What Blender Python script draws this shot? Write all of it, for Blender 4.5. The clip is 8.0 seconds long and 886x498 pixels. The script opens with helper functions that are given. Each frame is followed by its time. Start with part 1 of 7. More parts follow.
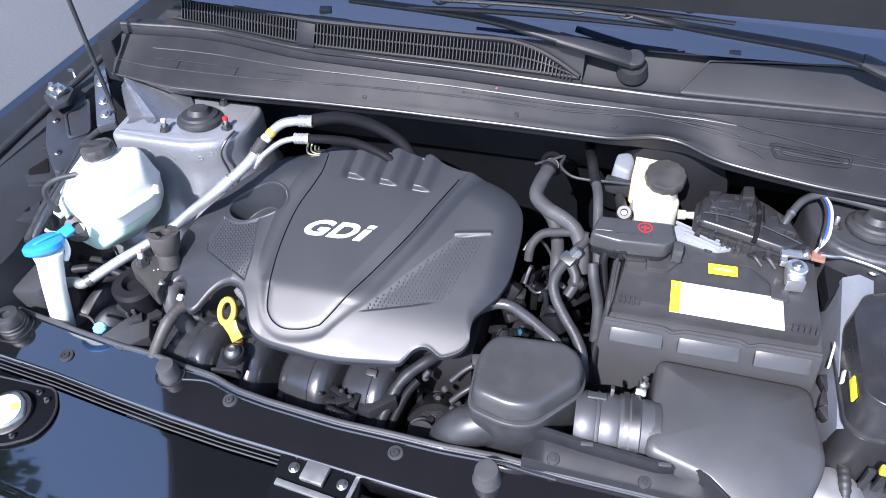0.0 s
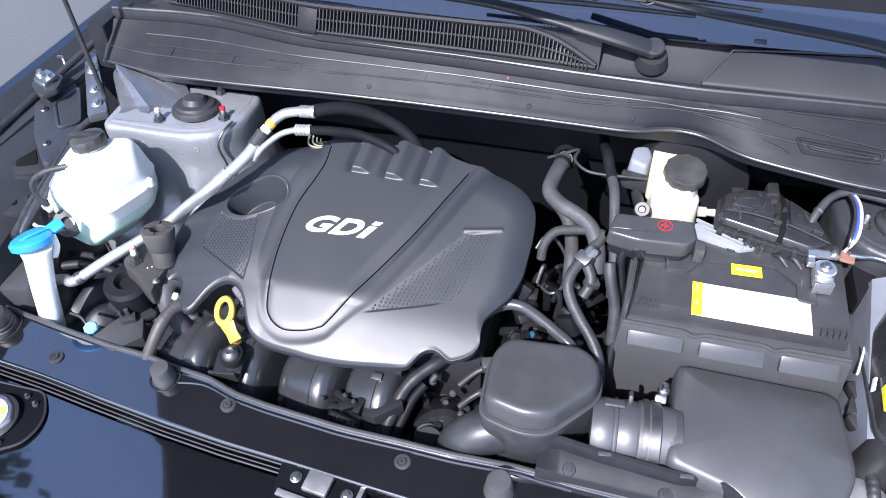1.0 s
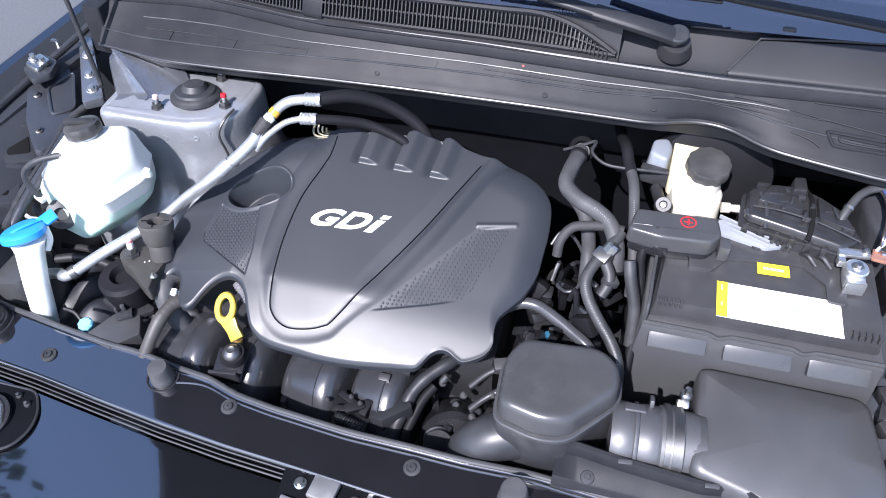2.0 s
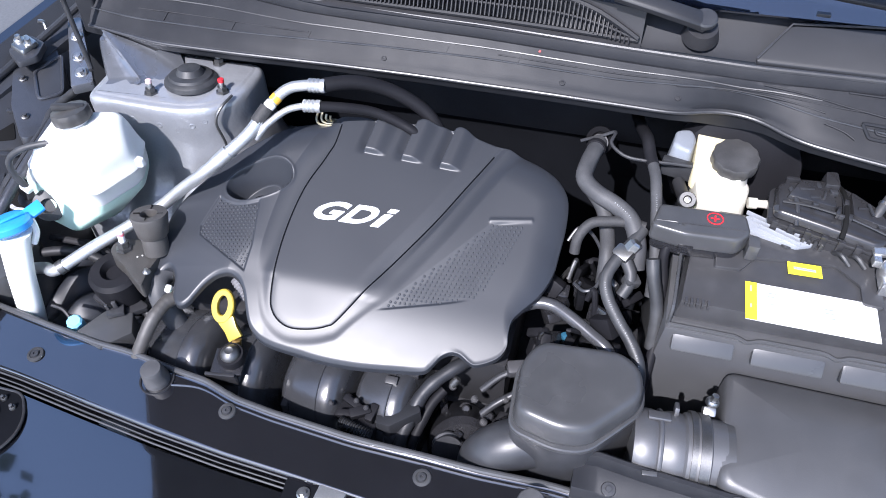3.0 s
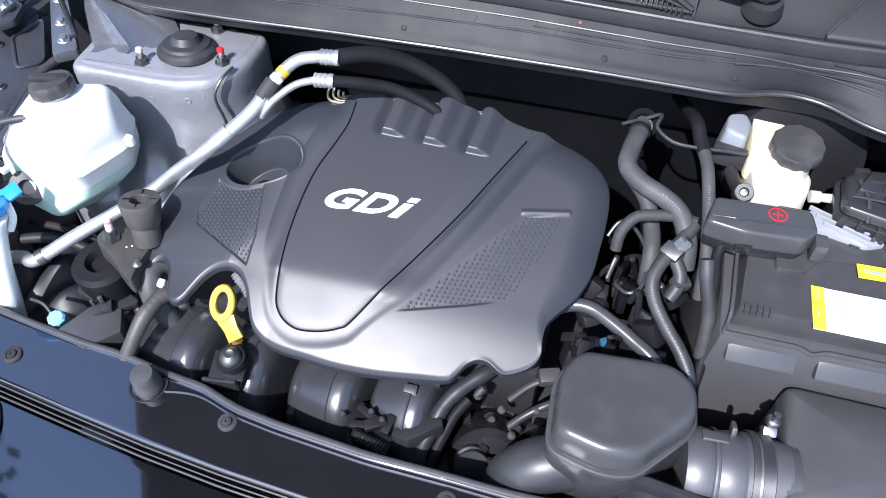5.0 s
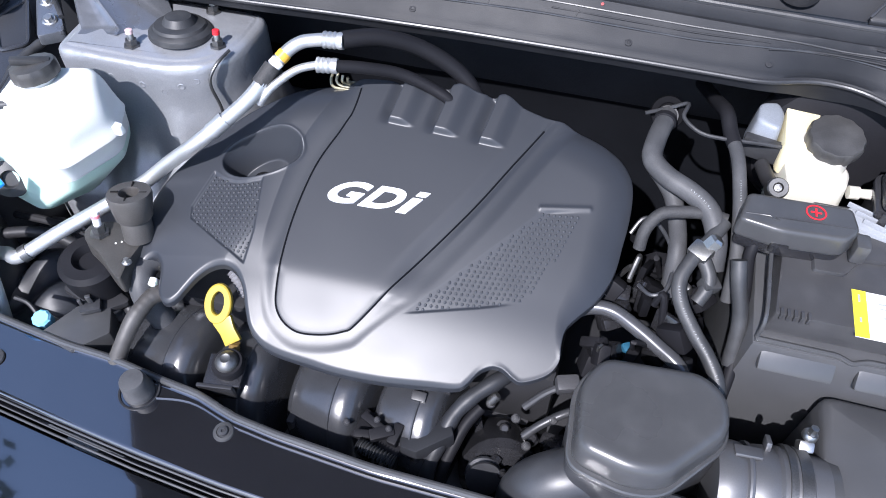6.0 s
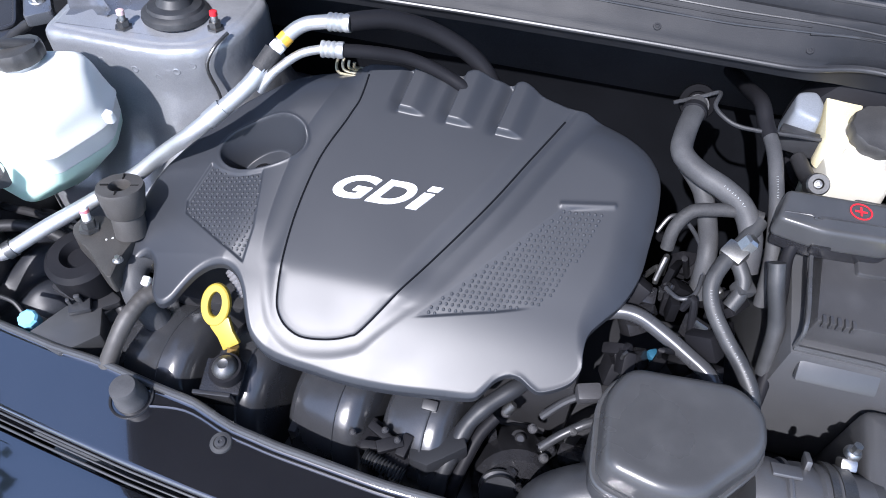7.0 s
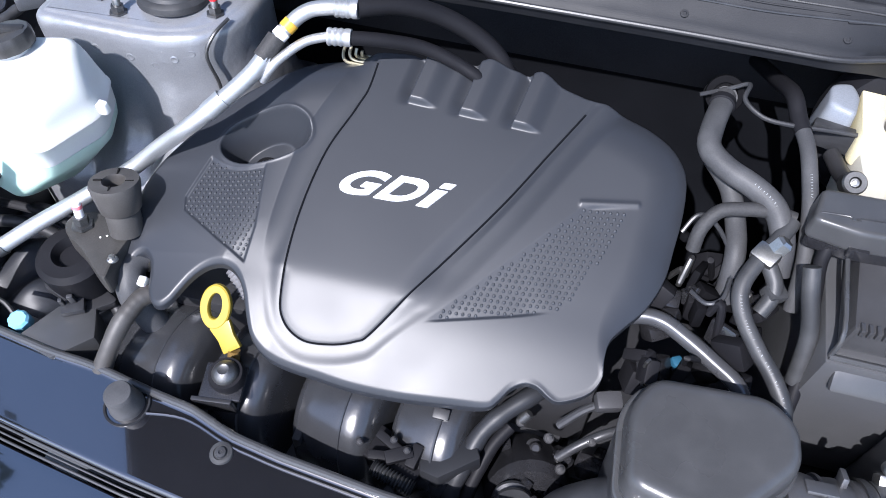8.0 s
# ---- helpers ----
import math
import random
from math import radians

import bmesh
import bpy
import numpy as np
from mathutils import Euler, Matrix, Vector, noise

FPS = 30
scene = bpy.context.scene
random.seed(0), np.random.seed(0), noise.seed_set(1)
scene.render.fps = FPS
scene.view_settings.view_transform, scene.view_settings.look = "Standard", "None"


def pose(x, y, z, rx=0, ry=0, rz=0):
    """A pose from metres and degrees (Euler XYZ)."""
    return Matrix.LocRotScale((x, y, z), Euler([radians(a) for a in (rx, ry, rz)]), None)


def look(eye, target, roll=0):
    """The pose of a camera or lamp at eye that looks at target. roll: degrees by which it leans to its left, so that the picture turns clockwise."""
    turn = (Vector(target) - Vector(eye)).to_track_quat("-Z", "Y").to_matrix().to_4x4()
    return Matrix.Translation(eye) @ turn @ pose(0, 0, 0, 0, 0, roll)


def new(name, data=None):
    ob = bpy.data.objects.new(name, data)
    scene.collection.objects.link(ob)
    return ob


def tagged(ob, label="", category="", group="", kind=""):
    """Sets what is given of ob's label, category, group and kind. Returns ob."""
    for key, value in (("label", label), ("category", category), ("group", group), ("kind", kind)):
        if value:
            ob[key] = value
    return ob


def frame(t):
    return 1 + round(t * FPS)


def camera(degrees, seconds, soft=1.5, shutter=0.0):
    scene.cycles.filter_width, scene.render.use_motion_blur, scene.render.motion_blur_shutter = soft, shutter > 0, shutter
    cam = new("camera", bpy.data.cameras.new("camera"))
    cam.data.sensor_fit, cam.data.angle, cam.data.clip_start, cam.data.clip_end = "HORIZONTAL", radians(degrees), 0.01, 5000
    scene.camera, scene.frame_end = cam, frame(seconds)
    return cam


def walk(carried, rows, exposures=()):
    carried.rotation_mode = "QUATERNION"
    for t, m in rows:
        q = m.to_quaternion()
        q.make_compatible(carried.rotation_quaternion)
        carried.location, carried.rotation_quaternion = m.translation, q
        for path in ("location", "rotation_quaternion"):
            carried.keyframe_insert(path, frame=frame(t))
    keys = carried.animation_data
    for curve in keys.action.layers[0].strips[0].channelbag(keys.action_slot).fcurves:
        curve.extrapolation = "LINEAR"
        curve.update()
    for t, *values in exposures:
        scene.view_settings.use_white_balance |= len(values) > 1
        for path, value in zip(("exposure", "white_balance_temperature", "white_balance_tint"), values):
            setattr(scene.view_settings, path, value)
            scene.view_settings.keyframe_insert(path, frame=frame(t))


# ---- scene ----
# Engine bay of a dark car with its bonnet propped open, in sunlight.
# x runs across the car, y towards the windscreen, z up; the ground is z = 0.
cam = camera(60.0, 8.0, soft=0.95)
PATH = [
    (0, (0.3811, -0.5639, 1.8278), (-0.0265, 0.773, 0.3972), -3.08),
    (0.5, (0.3618, -0.5375, 1.8105), (-0.0352, 0.7895, 0.3678), -2.79),
    (1, (0.3456, -0.5198, 1.7959), (-0.0443, 0.8001, 0.3447), -2.52),
    (1.5, (0.3298, -0.5037, 1.7808), (-0.055, 0.8087, 0.3215), -2.23),
    (3, (0.2739, -0.4419, 1.7255), (-0.0804, 0.8442, 0.2354), -1.03),
    (3.5, (0.2539, -0.4206, 1.7079), (-0.087, 0.8552, 0.2059), -0.51),
    (4, (0.2371, -0.4025, 1.6924), (-0.095, 0.8639, 0.1806), -0.12),
    (4.5, (0.2206, -0.3835, 1.6751), (-0.1056, 0.8732, 0.1538), 0.21),
    (6, (0.1797, -0.3142, 1.6154), (-0.1337, 0.9034, 0.0599), 0.66),
    (6.5, (0.1665, -0.2904, 1.5952), (-0.1463, 0.913, 0.0286), 0.75),
    (7, (0.1547, -0.2683, 1.5765), (-0.1559, 0.919, -0.0026), 0.78),
    (7.5, (0.1414, -0.2465, 1.557), (-0.1672, 0.9266, -0.0332), 0.84),
    (8, (0.1331, -0.2328, 1.5485), (-0.1742, 0.9267, -0.0518), 0.88),
]
walk(cam, [(t, look(eye, target, roll)) for t, eye, target, roll in PATH], exposures=[(0.0, 1.31, 5950, 18), (8.0, 1.13, 5900, 16)])

# ---- light: sun and clear sky ----
SUN_ELEVATION, SUN_AZIMUTH = 48.5, 195.0   # degrees; azimuth from +y towards +x
world = bpy.data.worlds.new("daylight")
scene.world = world
world.use_nodes = True
wn = world.node_tree.nodes
sky = wn.new("ShaderNodeTexSky")
sky.sky_type = "NISHITA"
sky.sun_disc = False
sky.sun_elevation = radians(SUN_ELEVATION)
sky.sun_rotation = radians(SUN_AZIMUTH)
wn["Background"].inputs["Strength"].default_value = 0.15
world.node_tree.links.new(sky.outputs["Color"], wn["Background"].inputs["Color"])
sun_dir = Vector((math.sin(radians(SUN_AZIMUTH)) * math.cos(radians(SUN_ELEVATION)),
                  math.cos(radians(SUN_AZIMUTH)) * math.cos(radians(SUN_ELEVATION)),
                  math.sin(radians(SUN_ELEVATION))))
sun = new("sun", bpy.data.lights.new("sun", "SUN"))
sun.data.energy, sun.data.angle, sun.data.color = 3.9, radians(0.6), (1.0, 0.96, 0.9)
sun.matrix_world = look(sun_dir * 20, (0, 0, 0))

# ---- tools ----
def mat(name, col, rough=0.5, metal=0.0, var=0.18, vscale=14.0, bump=0.0, bscale=700.0, coat=0.0,
        spec=0.5, dust=0.0, rvar=0.1, dents=0.0):
    """A procedural surface: colour broken up at two scales, uneven gloss, fine relief, optional pale dust."""
    m = bpy.data.materials.new(name)
    m.use_nodes = True
    n, l = m.node_tree.nodes, m.node_tree.links
    b = n["Principled BSDF"]
    tc = n.new("ShaderNodeTexCoord")
    big, fine = n.new("ShaderNodeTexNoise"), n.new("ShaderNodeTexNoise")
    big.inputs["Scale"].default_value, big.inputs["Detail"].default_value = vscale, 5
    fine.inputs["Scale"].default_value, fine.inputs["Detail"].default_value = bscale, 2
    l.new(tc.outputs["Object"], big.inputs["Vector"])
    l.new(tc.outputs["Object"], fine.inputs["Vector"])
    add = n.new("ShaderNodeMath")
    add.operation = "ADD"
    l.new(big.outputs["Fac"], add.inputs[0])
    l.new(fine.outputs["Fac"], add.inputs[1])
    half = n.new("ShaderNodeMath")
    half.operation = "MULTIPLY"
    half.inputs[1].default_value = 0.5
    l.new(add.outputs[0], half.inputs[0])
    ramp = n.new("ShaderNodeMapRange")
    ramp.inputs["From Min"].default_value, ramp.inputs["From Max"].default_value = 0.3, 0.7
    ramp.inputs["To Min"].default_value, ramp.inputs["To Max"].default_value = 1 - var, 1 + var
    l.new(half.outputs[0], ramp.inputs["Value"])
    sc = n.new("ShaderNodeVectorMath")
    sc.operation = "SCALE"
    sc.inputs[0].default_value = col[:3]
    l.new(ramp.outputs[0], sc.inputs["Scale"])
    out = sc.outputs[0]
    if dust:
        speck = n.new("ShaderNodeTexNoise")
        speck.inputs["Scale"].default_value, speck.inputs["Detail"].default_value = 35, 8
        l.new(tc.outputs["Object"], speck.inputs["Vector"])
        k = n.new("ShaderNodeMapRange")
        k.inputs["From Min"].default_value, k.inputs["From Max"].default_value = 0.45, 0.8
        k.inputs["To Max"].default_value = dust
        l.new(speck.outputs["Fac"], k.inputs["Value"])
        mix = n.new("ShaderNodeMix")
        mix.data_type = "RGBA"
        mix.inputs["B"].default_value = (0.30, 0.30, 0.30, 1)
        l.new(k.outputs[0], mix.inputs["Factor"])
        l.new(out, mix.inputs["A"])
        out = mix.outputs["Result"]
    l.new(out, b.inputs["Base Color"])
    rr = n.new("ShaderNodeMapRange")
    rr.inputs["From Min"].default_value, rr.inputs["From Max"].default_value = 0.3, 0.7
    rr.inputs["To Min"].default_value, rr.inputs["To Max"].default_value = max(0.02, rough * (1 - rvar)), min(1, rough * (1 + rvar))
    l.new(big.outputs["Fac"], rr.inputs["Value"])
    l.new(rr.outputs[0], b.inputs["Roughness"])
    b.inputs["Metallic"].default_value = metal
    b.inputs["Coat Weight"].default_value = coat
    b.inputs["Coat Roughness"].default_value = 0.03
    b.inputs["Coat IOR"].default_value = 2.2
    b.inputs["Specular IOR Level"].default_value = spec
    if dents:
        soft, dn = n.new("ShaderNodeTexNoise"), n.new("ShaderNodeBump")
        soft.inputs["Scale"].default_value, soft.inputs["Detail"].default_value = 28, 3
        l.new(tc.outputs["Object"], soft.inputs["Vector"])
        dn.inputs["Strength"].default_value, dn.inputs["Distance"].default_value = 1.0, dents
        l.new(soft.outputs["Fac"], dn.inputs["Height"])
        l.new(dn.outputs["Normal"], b.inputs["Normal"])
    if bump:
        bp = n.new("ShaderNodeBump")
        bp.inputs["Strength"].default_value, bp.inputs["Distance"].default_value = bump, 0.0006
        l.new(fine.outputs["Fac"], bp.inputs["Height"])
        l.new(bp.outputs["Normal"], b.inputs["Normal"])
    return m


M_COVER = mat("moulded grey cover", (0.025, 0.0275, 0.033), 0.39, var=0.06, vscale=5, bump=0.08, bscale=1400, spec=0.41)
M_BLACK = mat("black plastic", (0.028, 0.029, 0.032), 0.37, var=0.16, bump=0.2, dust=0.06)
M_GRAIN = mat("grained black plastic", (0.050, 0.051, 0.053), 0.29, var=0.14, vscale=7, bump=0.10, bscale=1100, dust=0.05)
M_LID = mat("dark battery plastic", (0.040, 0.040, 0.042), 0.33, var=0.16, bump=0.25, bscale=1100, dust=0.05)
M_GLOSSY = mat("smooth black plastic", (0.024, 0.024, 0.026), 0.26, var=0.15, vscale=9, dust=0.05)
M_RUBBER = mat("rubber", (0.027, 0.028, 0.030), 0.52, var=0.2, bump=0.2, dust=0.10)
# Lack of light deep in the bay put into one dark colour.
M_DARK = mat("dark tone for unlit parts", (0.024, 0.024, 0.026), 0.45, var=0.3, spec=0.4)
M_PAINT = mat("dark blue black car paint", (0.003, 0.0032, 0.0045), 0.07, var=0.1, vscale=60, coat=1.0, rvar=0.2, spec=1.0)
M_PANELBLACK = mat("gloss black front panel", (0.008, 0.008, 0.010), 0.09, var=0.3, coat=1.0, spec=0.8)
M_COWL = mat("weathered black cowl plastic", (0.015, 0.016, 0.019), 0.55, var=0.16, vscale=9, bump=0.25, bscale=900, spec=0.24, dust=0.02)
M_RUNNER = mat("moulded black nylon", (0.030, 0.031, 0.034), 0.24, var=0.14, vscale=16, dust=0.02, spec=0.8, dents=0.0008)
M_OILY = mat("oily black metal", (0.016, 0.016, 0.018), 0.24, var=0.4, vscale=30, spec=0.6)
# Shade put into colour: lighter rubber for lit hoses, darker for shaded ones.
M_GREYRUBBER = mat("lighter grey rubber", (0.050, 0.051, 0.054), 0.58, var=0.25, vscale=30, bump=0.2, dust=0.12, spec=0.35)
M_SHADERUBBER = mat("matt black rubber darkened for shade", (0.011, 0.011, 0.013), 0.55, var=0.2, bump=0.2, spec=0.15)
M_GROMMET = mat("black moulded rubber", (0.006, 0.006, 0.007), 0.7, var=0.2, spec=0.04)
# Near-black colour that stands in for shade behind the engine and in recesses.
M_SHADEBLACK = mat("near-black shade tone", (0.0058, 0.0064, 0.0082), 0.9, var=0.3, spec=0.05)
M_CAP = mat("worn black screw cap", (0.040, 0.039, 0.038), 0.45, var=0.2, bump=0.25, dust=0.1)
M_DAMPER = mat("weathered damper rubber", (0.048, 0.045, 0.042), 0.55, var=0.2, bump=0.2, dust=0.10)
M_BRIGHT = mat("bright plated steel", (0.42, 0.42, 0.41), 0.45, metal=0.85, var=0.2, vscale=50, dents=0.0006)
M_TRIM = mat("matt black trim", (0.021, 0.022, 0.025), 0.48, var=0.15, bump=0.15, spec=0.35)
M_DUCT = mat("satin black duct plastic", (0.060, 0.061, 0.065), 0.42, var=0.14, spec=0.9)
M_TOWER = mat("grey primed body steel", (0.32, 0.33, 0.35), 0.34, metal=0.5, var=0.14, vscale=11, dents=0.0024)
M_PRIMER = mat("dark grey primer", (0.20, 0.21, 0.23), 0.28, metal=0.7, var=0.15, vscale=18, dents=0.0015)
M_ALU = mat("aluminium", (0.54, 0.55, 0.555), 0.46, metal=0.85, var=0.08, vscale=25, bump=0.08)
M_APRON = mat("dark grey primed steel", (0.036, 0.038, 0.043), 0.45, metal=0.15, var=0.3, vscale=12, spec=0.4)
# Shade inside holes and gaps put into a dark colour on closed shapes.
M_VOIDSHADE = mat("shade-coloured opening", (0.010, 0.010, 0.010), 0.9, spec=0.1)
M_DULL = mat("dull dark steel", (0.14, 0.14, 0.14), 0.45, metal=0.9, var=0.25, vscale=40)
M_STEEL = mat("zinc plated steel", (0.42, 0.42, 0.41), 0.38, metal=1.0, var=0.2, vscale=40)
M_AIRBOX = mat("matt black moulded plastic", (0.060, 0.061, 0.064), 0.36, var=0.10, vscale=14, bump=0.16, bscale=1000, dust=0.02)
M_WHITE = mat("milky polyethylene", (0.69, 0.71, 0.69), 0.38, var=0.04, vscale=12)
M_CREAM = mat("cream plastic", (0.54, 0.52, 0.45), 0.35, var=0.05)
M_COOLANT = mat("milky polyethylene with green coolant behind", (0.52, 0.70, 0.61), 0.38, var=0.05)
M_BLUE = mat("bright blue plastic", (0.03, 0.27, 0.68), 0.35, var=0.06)
M_YELLOW = mat("yellow plastic", (0.37, 0.275, 0.036), 0.33, var=0.10)
for m in (M_WHITE, M_COOLANT, M_CREAM):
    m.node_tree.nodes["Principled BSDF"].inputs["Subsurface Weight"].default_value = 0.6
    m.node_tree.nodes["Principled BSDF"].inputs["Subsurface Radius"].default_value = (0.9, 1.0, 0.9)
    m.node_tree.nodes["Principled BSDF"].inputs["Subsurface Scale"].default_value = 0.012
M_RED = mat("red print", (0.62, 0.02, 0.03), 0.5, var=0.05)
M_LABEL = mat("white paper label", (0.86, 0.86, 0.83), 0.45, var=0.03)
M_LABELY = mat("yellow paper label", (0.85, 0.74, 0.03), 0.45, var=0.03)
M_PRINT = mat("grey print", (0.30, 0.32, 0.33), 0.6, var=0.1)
M_LETTER = mat("silver letter", (0.83, 0.84, 0.86), 0.3, metal=0.25, var=0.03)
M_COPPER = mat("copper lug", (0.72, 0.36, 0.25), 0.35, metal=0.8, var=0.15)
M_ASPHALT = mat("sun bleached concrete", (0.088, 0.092, 0.097), 0.85, var=0.22, vscale=0.8, bump=0.6, bscale=90)
M_GLASS = mat("windscreen glass", (0.012, 0.016, 0.028), 0.04, var=0.05, coat=1.0, spec=0.6)
M_GAUNTLET = mat("crackle finish sleeve", (0.03, 0.03, 0.031), 0.7, var=0.4, vscale=120, bump=0.5, bscale=400)
M_TAPE = mat("blue cap plastic", (0.22, 0.52, 0.68), 0.4, var=0.06)
M_LEAF = mat("leaves", (0.055, 0.09, 0.03), 0.6, var=0.3, vscale=3)
M_BARK = mat("bark", (0.12, 0.09, 0.07), 0.9, var=0.3, vscale=20)


def finish(ob, angle=35):
    me = ob.data
    me.shade_smooth()
    me.set_sharp_from_angle(angle=radians(angle))
    return ob


def thing(name, at, label, category, group=""):
    ob = new(name)
    ob.empty_display_size = 0.03
    ob.matrix_basis = Matrix.Translation(at)
    return tagged(ob, label, category, group)


def part(name, bm, material, parent=None, label="", angle=35, kind=""):
    """Links a bmesh, made in world coordinates, as one mesh object under a thing or a part."""
    me = bpy.data.meshes.new(name)
    bm.to_mesh(me)
    bm.free()
    me.materials.append(material)
    ob = new(name, me)
    if parent is not None:
        ob.parent = parent
        top = parent.parent is None and parent.type == "EMPTY"
        ob.matrix_parent_inverse = parent.matrix_basis.inverted() if top else Matrix()
    finish(ob, angle)
    return tagged(ob, label, kind=kind)


def single(name, bm, material, label, category, group="", kind="", angle=35):
    """A thing of one mesh, with its origin at its base."""
    ob = part(name, bm, material, None, "", angle)
    return tagged(ob, label, category, group, kind)


def rounded(pts, r, n=4):
    """A closed outline with its corners rounded."""
    out, k = [], len(pts)
    for i in range(k):
        p, a, b = Vector(pts[i]), Vector(pts[i - 1]), Vector(pts[(i + 1) % k])
        ra = min(r, (a - p).length * 0.45, (b - p).length * 0.45)
        s, e = p + (a - p).normalized() * ra, p + (b - p).normalized() * ra
        for j in range(n + 1):
            t = j / n
            out.append(tuple((1 - t) ** 2 * s + 2 * t * (1 - t) * p + t * t * e))
    return out


def spline(pts, n=8, closed=False):
    """Points along a smooth curve through the given ones."""
    v = [Vector(p) for p in pts]
    k, out = len(v), []
    for i in range(k if closed else k - 1):
        if closed:
            a, b, c, d = v[i - 1], v[i], v[(i + 1) % k], v[(i + 2) % k]
        else:
            a, b, c, d = v[max(i - 1, 0)], v[i], v[i + 1], v[min(i + 2, k - 1)]
        for j in range(n):
            t = j / n
            out.append(0.5 * (2 * b + (c - a) * t + (2 * a - 5 * b + 4 * c - d) * t * t + (3 * b - a - 3 * c + d) * t ** 3))
    if not closed:
        out.append(v[-1])
    return out


def rings(bm, loops, closed=True, cap=True):
    """Skins a row of loops with quads."""
    made = [[bm.verts.new(p) for p in loop] for loop in loops]
    for a, b in zip(made, made[1:]):
        k = len(a)
        for i in range(k if closed else k - 1):
            bm.faces.new((a[i], a[(i + 1) % k], b[(i + 1) % k], b[i]))
    if cap and closed:
        bm.faces.new(made[0][::-1])
        bm.faces.new(made[-1])
    bmesh.ops.recalc_face_normals(bm, faces=bm.faces)
    return bm


def tube(pts, r, n=14, seg=6, smooth=True, bm=None):
    """A round tube along a curve; r may be a function of the way from 0 to 1."""
    bm = bm or bmesh.new()
    path = spline(pts, seg) if smooth else [Vector(p) for p in pts]
    side, loops = None, []
    for i, p in enumerate(path):
        d = (path[min(i + 1, len(path) - 1)] - path[max(i - 1, 0)]).normalized()
        if side is None:
            side = d.orthogonal().normalized()
        side = (side - d * side.dot(d)).normalized()
        up = d.cross(side)
        rad = r(i / (len(path) - 1)) if callable(r) else r
        loops.append([p + rad * (math.cos(a) * side + math.sin(a) * up) for a in (2 * math.pi * j / n for j in range(n))])
    return rings(bm, loops)


def lathe(profile, at=(0, 0, 0), axis=(0, 0, 1), n=28, bm=None, wob=None):
    """A turned shape: rows of radius and height along the axis. wob: radius factor by angle."""
    bm = bm or bmesh.new()
    q = Vector((0, 0, 1)).rotation_difference(Vector(axis)).to_matrix()
    loops = []
    for r, h in profile:
        loop = []
        for j in range(n):
            a = 2 * math.pi * j / n
            k = max(r, 1e-4) * (wob(a) if wob else 1)
            loop.append(Vector(at) + q @ Vector((k * math.cos(a), k * math.sin(a), h)))
        loops.append(loop)
    return rings(bm, loops)


def bevelled(bm, w, n=2, angle=30):
    edges = [e for e in bm.edges if len(e.link_faces) == 2 and e.calc_face_angle(0) > radians(angle)]
    if w:
        bmesh.ops.bevel(bm, geom=edges, offset=w, segments=n, profile=0.6, affect="EDGES", clamp_overlap=True)
    return bm


def prism(outline, z0, z1, bev=0.003, inset=0.0, tilt=None, n=2):
    """An outline in plan, pulled from z0 to z1, its top drawn in by inset. tilt: height added at (x, y)."""
    bm = bmesh.new()
    cx = sum(p[0] for p in outline) / len(outline)
    cy = sum(p[1] for p in outline) / len(outline)
    add = tilt or (lambda x, y: 0.0)
    lo = [(x, y, z0 + add(x, y)) for x, y in (p[:2] for p in outline)]
    hi = []
    for x, y in (p[:2] for p in outline):
        d = math.hypot(x - cx, y - cy)
        k = 1 - inset / d if d > 1e-6 else 1
        X, Y = cx + (x - cx) * k, cy + (y - cy) * k
        hi.append((X, Y, z1 + add(X, Y)))
    rings(bm, [lo, hi])
    return bevelled(bm, bev, n, 40)


def box(c, s, bev=0.003, rot=(0, 0, 0), n=2, taper=1.0):
    bm = bmesh.new()
    bmesh.ops.create_cube(bm, size=1)
    for v in bm.verts:
        k = taper if v.co.z > 0 else 1.0
        v.co = Vector((v.co.x * s[0] * k, v.co.y * s[1] * k, v.co.z * s[2]))
    bevelled(bm, bev, n)
    bm.transform(pose(c[0], c[1], c[2], *rot))
    return bm


def join(a, b):
    """Adds the geometry of b to a."""
    me = bpy.data.meshes.new("scrap")
    b.to_mesh(me)
    b.free()
    a.from_mesh(me)
    bpy.data.meshes.remove(me)
    return a


def along(table, x):
    """A value read from rows of (x, value), smoothly enough."""
    return float(np.interp(x, [r[0] for r in table], [r[1] for r in table]))


def smooth_along(table, x, w=0.022):
    """The same with its corners rounded off."""
    return sum(along(table, x + w * k / 4) for k in range(-4, 5)) / 9


def seg_dist(px, py, poly, closed=True):
    """Distance from points to a polyline, and whether they lie inside it."""
    d, inside = np.full(px.shape, 9.0), np.zeros(px.shape, bool)
    k = len(poly)
    for i in range(k if closed else k - 1):
        (ax, ay), (bx, by) = poly[i][:2], poly[(i + 1) % k][:2]
        ex, ey = bx - ax, by - ay
        t = np.clip(((px - ax) * ex + (py - ay) * ey) / (ex * ex + ey * ey + 1e-12), 0, 1)
        d = np.minimum(d, np.hypot(px - ax - t * ex, py - ay - t * ey))
        if closed and ay != by:
            inside ^= ((ay > py) != (by > py)) & (px < ex * (py - ay) / (by - ay) + ax)
    return d, inside


def signed(px, py, poly):
    d, i = seg_dist(px, py, poly)
    return np.where(i, d, -d)


def step01(v, a, b):
    t = np.clip((v - a) / (b - a), 0, 1)
    return t * t * (3 - 2 * t)


